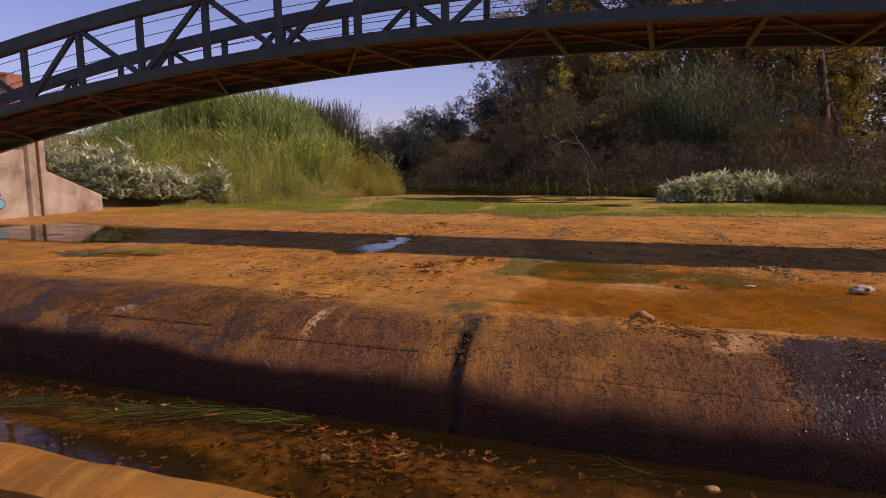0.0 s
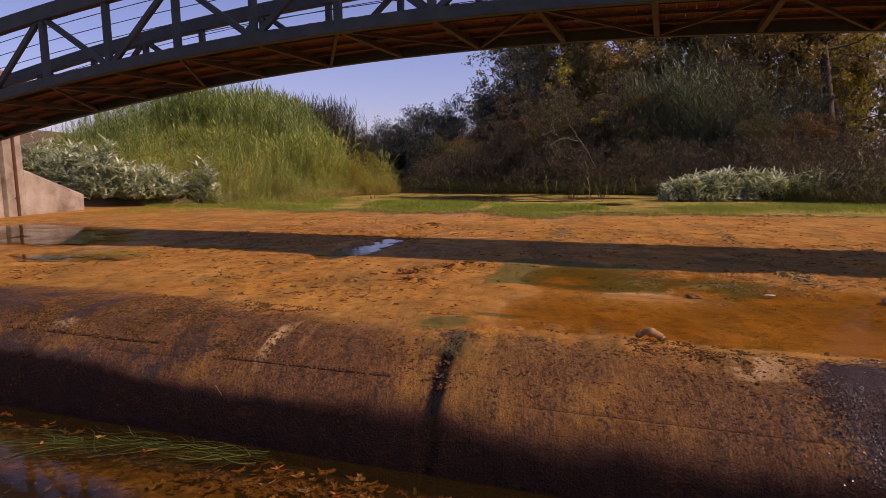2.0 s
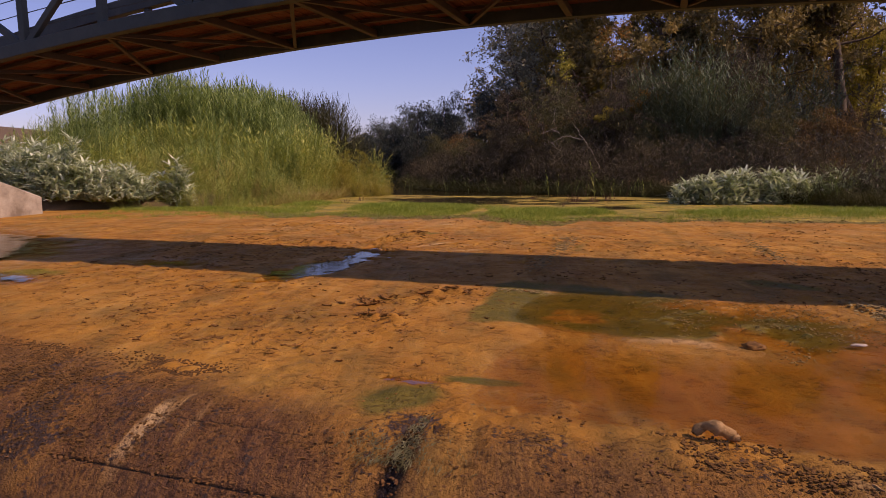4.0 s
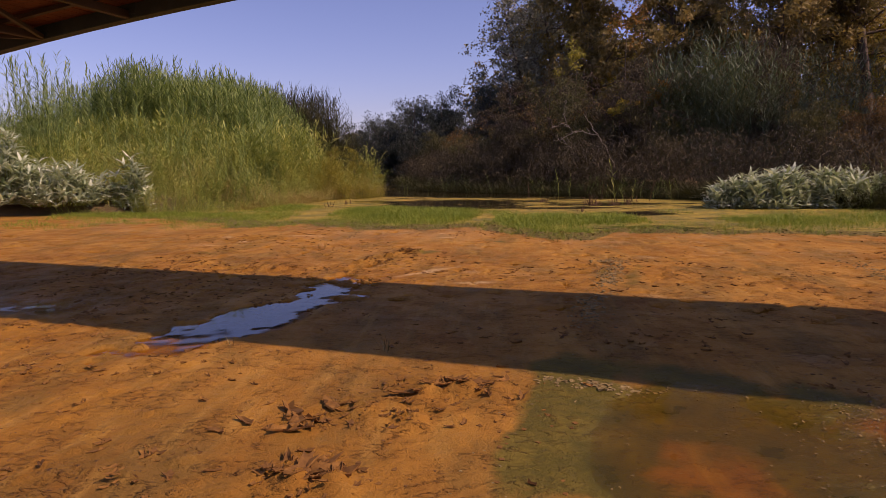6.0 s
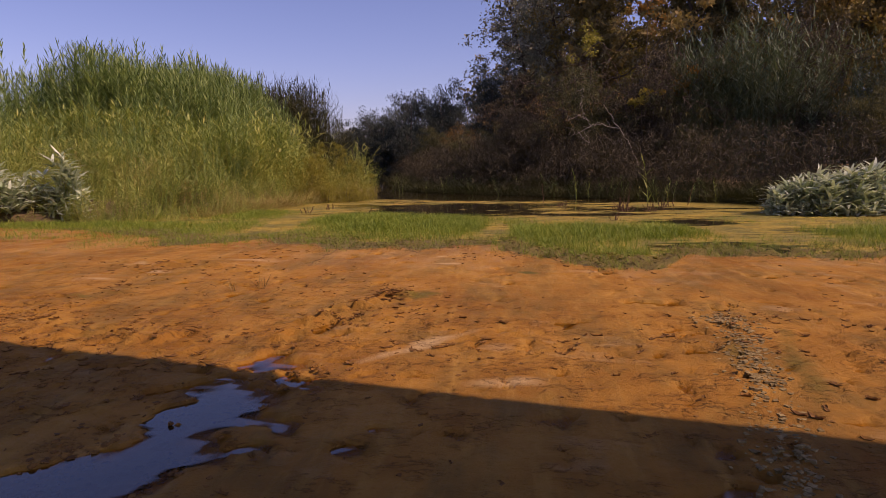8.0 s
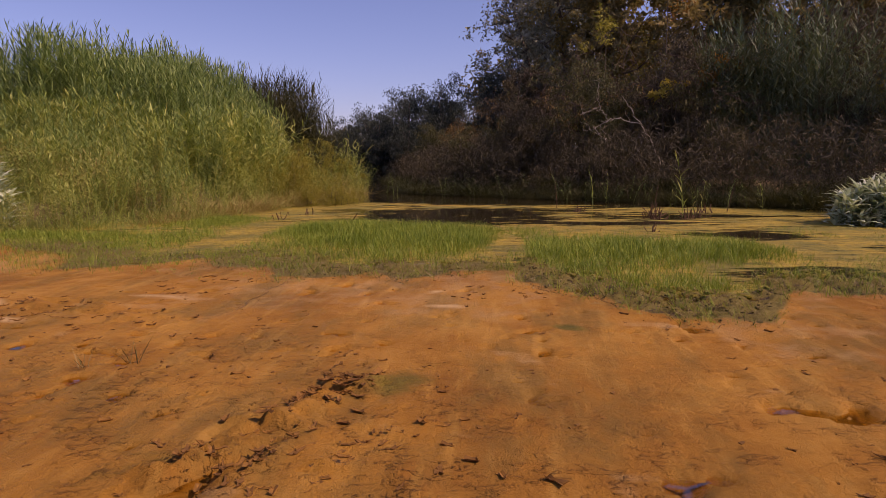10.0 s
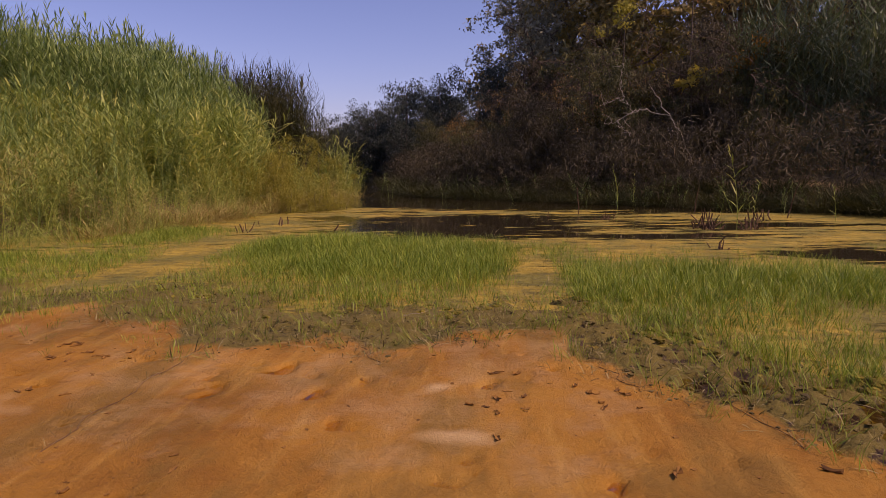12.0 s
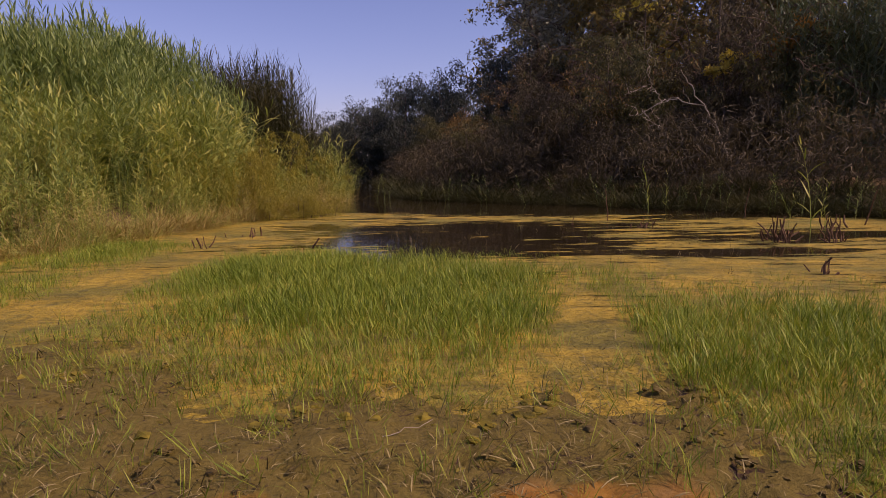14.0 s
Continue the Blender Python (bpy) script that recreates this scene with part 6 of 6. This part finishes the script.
s, ang = s[keep], ang[keep]
wp, wz = CREST_P - (CREST_R + 0.003) * np.sin(ang), (CREST_H + 0.006) * np.cos(ang) - CREST_H
at = np.stack([s * AX.x + wp * NR.x, s * AX.y + wp * NR.y, wz], -1)
me = scatter_mesh("crest_grit", grits, at, RNG.uniform(0, 6.28, len(s)), RNG.uniform(0.14, 0.48, len(s)), RNG.normal(0, 0.3, (len(s), 2)))
put("crest_grit", me, M_GRITTY, label="gritty brown crust on the rounded crest", category="mud", kind="stuff")



def skin(s, pf, lift=0.004):
    """Places on the skin of the weir, by the way along it and over it."""
    ang = np.clip((CREST_P - pf) / CREST_R, 0, 1.5)
    wp = np.where(ang > 0, CREST_P - (CREST_R + lift) * np.sin(ang), pf)
    wz = np.where(ang > 0, (CREST_H + lift) * np.cos(ang) - CREST_H, 0.0) + 0.010
    return np.stack([s * AX.x + wp * NR.x, s * AX.y + wp * NR.y, wz], -1)


s, pf = RNG.uniform(-8, 5, 60000), RNG.uniform(-0.75, 0.75, 60000)
rag_n = fbm(s * 1.6, pf * 2.4, 475, 3) - 0.5
patch_n = step(0.38, 0.60, fbm(s * 4.0, pf * 2.6, 477, 3))
left_band = step(-1.3, -2.5, s + 1.6 * rag_n) * step(0.75, 0.45, pf + 0.5 * rag_n) * step(-0.72, -0.5, pf)
lip_band = step(-0.6, 0.2, s) * step(0.34, 0.20, pf + 0.3 * rag_n) * step(-0.18, 0.02, pf)
keep = RNG.uniform(0, 1, len(s)) < np.clip(left_band * (0.20 + 0.8 * patch_n) + 0.7 * lip_band * patch_n + 0.10 * patch_n * step(0.1, -0.1, pf), 0, 1)
s, pf = s[keep], pf[keep]
me = scatter_mesh("crest_crust", grits, skin(s, pf), RNG.uniform(0, 6.28, len(s)), RNG.uniform(0.12, 0.45, len(s)), RNG.normal(0, 0.3, (len(s), 2)))
put("crest_crust", me, M_CRUST, label="dark brown crumbly crust along the top of the crest", category="mud", kind="stuff")
s, pf = RNG.uniform(2.3, 6.0, 9000), RNG.uniform(-1.1, 0.25, 9000)
keep = RNG.uniform(0, 1, len(s)) < step(2.75, 3.25, s + 0.7 * (fbm(s * 2, pf * 2, 479, 3) - 0.5)) * (0.25 + 0.75 * step(0.42, 0.6, fbm(s * 5, pf * 3, 481, 3)))
s, pf = s[keep], pf[keep]
me = scatter_mesh("slime_clots", clods, skin(s, pf, -0.002), RNG.uniform(0, 6.28, len(s)), RNG.uniform(0.15, 0.55, len(s)), RNG.normal(0, 0.3, (len(s), 2)))
put("slime_clots", me, M_SLIME, label="glossy black clots of wet slime on the crest", category="slime", kind="stuff")

# grey-green algae strands in the notch of the crest
strands = [blade(0.11, 0.007, 1.35, 0.3, RNG.normal(-1.57, 0.5), (0, 0, 0), 3) for _ in range(8)]
n = 1700
ang = RNG.uniform(-0.36, 0.40, n)
s = JOINT - 0.05 + RNG.normal(0, 0.5, n) * (0.42 - 0.30 * np.clip(ang, 0, 0.7))
wp = np.where(ang < 0, CREST_P - ang, CREST_P - CREST_R * np.sin(np.clip(ang, 0, 2)))
wz = np.where(ang < 0, 0.0, CREST_H * (np.cos(np.clip(ang, 0, 2)) - 1)) + 0.002
at = np.stack([s * AX.x + wp * NR.x, s * AX.y + wp * NR.y, wz], -1)
me = scatter_mesh("algae_strands", strands, at, RNG.normal(-0.25, 0.35, n), RNG.uniform(0.4, 1.0, n), np.stack([0 * s, -0.3 - 0 * s], -1))
put("algae_strands", me, M_ALGAE, label="grey-green algae strands trailing over the crest joint", category="algae", kind="stuff")


# stones, a root clump, sticks and weeds
def lump_thing(name, x, y, z, size, mat, label, category, seed, rough=0.25, detail=3):
    bm = bmesh.new()
    bmesh.ops.create_icosphere(bm, subdivisions=detail, radius=1)
    for v in bm.verts:
        k = 1 + rough * noise.noise(v.co * 1.4 + Vector((seed, 0, 0))) + 0.5 * rough * noise.noise(v.co * 3.7 + Vector((0, seed, 0)))
        v.co = Vector((v.co.x * size[0], v.co.y * size[1], v.co.z * size[2])) * k
    me = bpy.data.meshes.new(name)
    bm.to_mesh(me)
    bm.free()
    for f in me.polygons:
        f.use_smooth = True
    ob = put(name, me, mat, label=label, category=category)
    ob.location = (x, y, z)
    return ob


M_PALESTONE = rough_material("pale_limestone", [(0.26, 0.18, 0.12), (0.40, 0.31, 0.24), (0.54, 0.46, 0.38)], 9, 0.85, 0.7, 0.01)
M_ROOT = rough_material("muddy_fibrous_root", [(0.16, 0.085, 0.030), (0.32, 0.185, 0.070), (0.44, 0.27, 0.12)], 18, 0.9, 0.8, 0.01)
stone = lump_thing("pale_stone", 4.72, 1.62, 0.035, (0.125, 0.085, 0.065), M_PALESTONE, "pale weathered stone with a dark hollow on the mud", "stone", 2.0, 0.4)
# dark lump on the stone's side, standing for the shade in a hollow
hollow_shade = lump_thing("hollow", 0.025, -0.08, 0.012, (0.026, 0.014, 0.02), M_DARKCLOD, "dark round lump for a hollow's shade", "", 4.0, 0.3, 2)
hollow_shade.parent = stone
del hollow_shade["label"]
# an arched fibrous root clump
t = np.linspace(0, 1, 26)
V, F = tube_arrays(np.stack([-0.12 + 0.24 * t, -0.06 * t + 0.02 * np.sin(9 * t), 0.012 + 0.06 * np.sin(np.pi * np.clip(t * 1.15, 0, 1))], -1), 0.020 + 0.016 * np.sin(np.pi * t) + 0.006 * np.sin(17 * t), 14)
V = V + 0.011 * np.stack([fbm(V[:, 0] * 60, V[:, 1] * 160 + V[:, 2] * 150, k, 3) - 0.5 for k in (491, 492, 493)], -1) * 2
put("root_clump", np_mesh("root_clump", V, F, True), M_ROOT, label="arched clump of pale fibrous roots on the crest", category="roots").location = (1.64, -0.02, 0.010)
lump_thing("flat_pebble", 3.47, 1.92, 0.012, (0.07, 0.025, 0.012), M_PALESTONE, "small flat pale pebble lying on mud", "stone", 5.0)
lump_thing("mud_lump", 2.57, 1.84, 0.012, (0.09, 0.06, 0.035), M_FLAKE, "dark wet lump of mud on the apron", "mud", 6.0, 0.5)
lump_thing("pool_stone", 1.8, -1.86, -0.885, (0.06, 0.04, 0.03), M_ROOT, "yellowish stone at the waterline of the lower pool", "stone", 7.0)


def stick(points, r, mat, label, name="stick", crook=0.03):
    pts = np.array(points, float)
    t = np.linspace(0, 1, 9)
    k = np.linspace(0, 1, len(pts))
    q = np.stack([np.interp(t, k, pts[:, i]) for i in range(3)], -1) + RNG.normal(0, 1, (9, 3)) * np.array([crook, crook, r * 0.5]) * np.linalg.norm(pts[-1] - pts[0])
    V, F = tube_arrays(q, r * np.linspace(1, 0.5, 9), 5)
    put(name, np_mesh(name, V, F, True), mat, label=label, category="stick")


stick([sp(2.28, 0.01, 0.018), sp(2.37, -0.10, 0.006)], 0.007, M_ROOT, "short pale stick on the muddy crest")
stick([sp(-2.24, -0.85, -0.43), sp(-2.13, -0.90, -0.50)], 0.0028, M_TWIG, "thin pale stick stuck to the dark crest", crook=0.004)
for line in (((-3.06, 12.6), (-3.08, 13.6), (-3.02, 14.6)), ((-1.62, 14.0), (-1.80, 14.4), (-1.96, 14.75)), ((-0.16, 14.6), (0.42, 14.1), (0.66, 12.8)), ((0.05, 13.55), (-0.06, 13.95), (-0.2, 14.35)), ((0.95, 12.1), (1.3, 13.0), (1.58, 14.5)), ((1.75, 12.3), (1.6, 13.0), (1.2, 14.0))):
    t = np.linspace(0, 1, 26)
    lx = np.interp(t, (0, 0.5, 1), [q[0] for q in line]) + 0.03 * np.sin(t * 21) + RNG.normal(0, 0.008, 26)
    ly = np.interp(t, (0, 0.5, 1), [q[1] for q in line]) + RNG.normal(0, 0.008, 26)
    ls, lp = to_sp(lx, ly)
    V, F = tube_arrays(np.stack([lx, ly, apron_height(ls, lp) + 0.004], -1), np.full(26, 0.0022), 4)
    runner = put("grass_runner", np_mesh("grass_runner", V, F), M_DEADSTEM, label="dark grass runner creeping over the mud with withered shoots", category="runner", group="grass runners")
    k = RNG.integers(0, 26, 44)
    at = np.stack([lx[k], ly[k], apron_height(ls[k], lp[k])], -1)
    me = scatter_mesh("shoot_tuft", flat_sprigs, at, RNG.uniform(0, 6.28, 44), RNG.uniform(0.2, 0.6, 44))
    put("shoot_tuft", me, M_LITTER, runner, kind="stuff")
stick([(1.35, 13.2, 0.015), (1.1, 13.5, 0.02), (0.9, 13.8, 0.02)], 0.003, M_DEADSTEM, "dark runner stem with roots at the grass edge")
stick([(-1.85, 15.3, 0.01), (-1.6, 15.4, 0.02), (-1.45, 15.55, 0.015)], 0.003, M_TWIG, "pale dead stem lying on wet mud")
for x, y, k in ((-0.84, 4.82, 0.45), (-3.12, 10.95, 0.6), (-3.4, 10.8, 0.4), (-2.2, 4.9, 0.3)):
    Vt, Ft = tuft(14, 0.3, 0.007, 0.5, 0.3, 0.05)
    put("dry_tuft", np_mesh("dry_tuft", Vt * k * 1.4, Ft), M_LITTER, label="small dry tuft of grass rooted in the mud", category="grass", group="dry tufts").location = (x, y, 0.008)

# lower pool: trailing green weed, leaves and litter
for s0, p0, n, drift in ((-1.75, -1.18, 60, -0.34), (-2.5, -1.22, 60, -0.42), (-3.3, -1.45, 60, -0.40), (-4.4, -1.60, 50, -0.30), (1.6, -1.20, 10, 0.02)):
    heap = Heap()
    for _ in range(n):
        t = np.linspace(0, 1, 10)
        far = RNG.uniform(0.35, 1.05)
        gs = s0 + RNG.normal(0, 0.22) - far * t
        gp = p0 + RNG.normal(0, 0.05) + drift * far * t ** RNG.uniform(0.8, 1.6) + RNG.normal(0, 0.20) * t + 0.05 * np.sin(t * RNG.uniform(3, 9) + RNG.uniform(0, 6))
        w = RNG.uniform(0.004, 0.009) * np.sqrt(np.clip(1.02 - t, 0, 1))
        z = -0.885 + RNG.uniform(-0.012, 0.009) + 0.004 * np.sin(t * 5 + RNG.uniform(0, 6))
        rows = [np.stack([gs * AX.x + (gp + k * w) * NR.x, gs * AX.y + (gp + k * w) * NR.y, z + 0.4 * w * (k == 0)], -1) for k in (-1, 0, 1)]
        heap.add(np.concatenate(rows), grid_faces(3, 10))
    put("water_weed", heap.mesh("water_weed"), M_WEED, label="long green weed trailing flat on the lower pool", category="water weed", kind="stuff")
for s, p, mat, label in ((-3.55, -1.62, M_REDLEAF, "fallen orange leaf floating on the pool"), (-2.55, -1.42, M_REDLEAF, "fallen orange leaf floating on the pool"), (-1.25, -1.32, M_REDLEAF, "fallen orange leaf floating on the pool"), (-3.2, -1.3, M_STRAW, "fallen yellow leaf floating on the pool"), (-0.6, -1.55, M_REDLEAF, "fallen orange leaf floating on the pool")):
    V, F = rosette(5, 0.075, 0.03)
    V[:, 2] *= 0.3
    put("fallen_leaf", np_mesh("fallen_leaf", V, F), mat, label=label, category="leaf", group="fallen leaves").location = sp(s, p, -0.868)
s, p = np.concatenate([RNG.normal(-0.75, 0.5, 300), RNG.normal(-4.6, 0.5, 60)]), np.concatenate([RNG.normal(-1.55, 0.17, 300), RNG.normal(-1.35, 0.12, 60)])
at = np.stack([s * AX.x + p * NR.x, s * AX.y + p * NR.y, RNG.uniform(-0.965, -0.890, len(s))], -1)
me = scatter_mesh("leaf_litter", flakes, at, RNG.uniform(0, 6.28, len(s)), RNG.uniform(0.3, 0.95, len(s)), RNG.normal(0, 0.2, (len(s), 2)))
put("leaf_litter", me, M_POOLLEAF, label="sodden orange-brown leaves lying in the shallow pool", category="litter", kind="stuff")
s, p = RNG.uniform(-6, 4, 700), RNG.uniform(-2.6, -1.15, 700)
at = np.stack([s * AX.x + p * NR.x, s * AX.y + p * NR.y, 0 * s - 0.975], -1)
me = scatter_mesh("pool_litter", clods + flakes, at, RNG.uniform(0, 6.28, len(s)), RNG.uniform(0.25, 0.9, len(s)), RNG.normal(0, 0.15, (len(s), 2)))
put("pool_litter", me, M_BED, label="brown leaves and gravel on the bed of the pool", category="litter", kind="stuff")
lump_thing("pool_rock", *sp(-0.95, -1.85, -0.90), (0.06, 0.055, 0.05), M_DARKCLOD, "dark rock lying in the lower pool", "rock", 9.0, 0.4)

# ---------------- far things ----------------
M_WHITE = rough_material("whitewashed_wall", [(0.62, 0.58, 0.52), (0.74, 0.70, 0.64)], 0.6, 0.85)
M_TILE = rough_material("grey_sheet_roof", [(0.40, 0.38, 0.36), (0.52, 0.50, 0.48)], 1.0, 0.6)
M_GLASSD = rough_material("dark_window_glass", [(0.03, 0.035, 0.04), (0.05, 0.055, 0.06)], 2.0, 0.3)
M_BRICK = rough_material("red_brick", [(0.22, 0.09, 0.05), (0.34, 0.15, 0.085), (0.42, 0.22, 0.13)], 3.0, 0.9)
house = thing("low_building", (-128, 180, -0.2), label="long low white building with a pale sheet roof", category="building")
house.rotation_euler = (0, 0, radians(38))
bm = box_bm(60, 9, 3.9, 0.05)
bm.transform(Matrix.Translation((0, 0, 1.95)))
part("wall", bm, M_WHITE, house)
bm = bmesh.new()
prof = [(-5, 3.9), (0, 5.3), (5, 3.9), (5, 3.75), (-5, 3.75)]
ends = [[bm.verts.new((x, y, z)) for y, z in prof] for x in (-30.6, 30.6)]
for k in range(5):
    bm.faces.new((ends[0][k], ends[0][(k + 1) % 5], ends[1][(k + 1) % 5], ends[1][k]))
bm.faces.new(ends[0])
bm.faces.new(ends[1])
bmesh.ops.recalc_face_normals(bm, faces=bm.faces)
part("roof", bm, M_TILE, house)
for k in range(10):
    bm = box_bm(1.6, 0.12, 0.9, 0.02)
    bm.transform(Matrix.Translation((-26 + 5.8 * k, -4.52, 2.0)))
    part("window", bm, M_GLASSD, house)
tower = thing("brick_tower", (-27.6, 27.2, 0.4), label="small rendered tower with a red brick top", category="tower")
bm = box_bm(1.5, 1.5, 5.6, 0.04)
bm.transform(Matrix.Translation((0, 0, 2.8)))
part("body", bm, M_CONC, tower)
bm = box_bm(1.7, 1.7, 0.95, 0.05)
bm.transform(Matrix.Translation((0, 0, 6.05)))
part("brick_top", bm, M_BRICK, tower, "red brick top")
for x, y, k in ((-92, 135, 0.75), (-84, 140, 0.7), (-100, 128, 0.6), (-75, 150, 0.65), (-66, 158, 0.7), (-58, 92, 0.5), (-110, 118, 0.7)):
    plant("small_tree", faraway, M_OLIVE, x, y, k, x, "dark green tree on the plain before the hills", group="far trees")

# blue painted loops on the bank wall
M_BLUE = rough_material("faded_blue_paint", [(0.16, 0.38, 0.52), (0.24, 0.48, 0.60)], 5, 0.8, 0.2, 0.002)
M_LINE = rough_material("dark_blue_paint", [(0.02, 0.05, 0.09), (0.03, 0.07, 0.12)], 5, 0.8, 0.2, 0.002)
wall = bpy.data.objects["wall_left"]
for dy, z, r, mat in ((0.0, 0.52, 0.22, M_LINE), (0.0, 0.52, 0.19, M_BLUE), (-0.08, 0.82, 0.17, M_LINE), (-0.08, 0.82, 0.145, M_BLUE)):
    bm = bmesh.new()
    bmesh.ops.create_circle(bm, cap_ends=True, segments=28, radius=r)
    bmesh.ops.scale(bm, vec=(0.75, 1.0, 1.0), verts=bm.verts)
    y = 12.45 + dy
    off = 0.022 if mat is M_LINE else 0.026
    bm.transform(Matrix.Translation((-17.58 + 0.12 * y - 0.03 + off, y, z)) @ Matrix.Rotation(-0.119, 4, "Z") @ Matrix.Rotation(radians(90), 4, "Y"))
    part("painted_loop", bm, mat, wall)
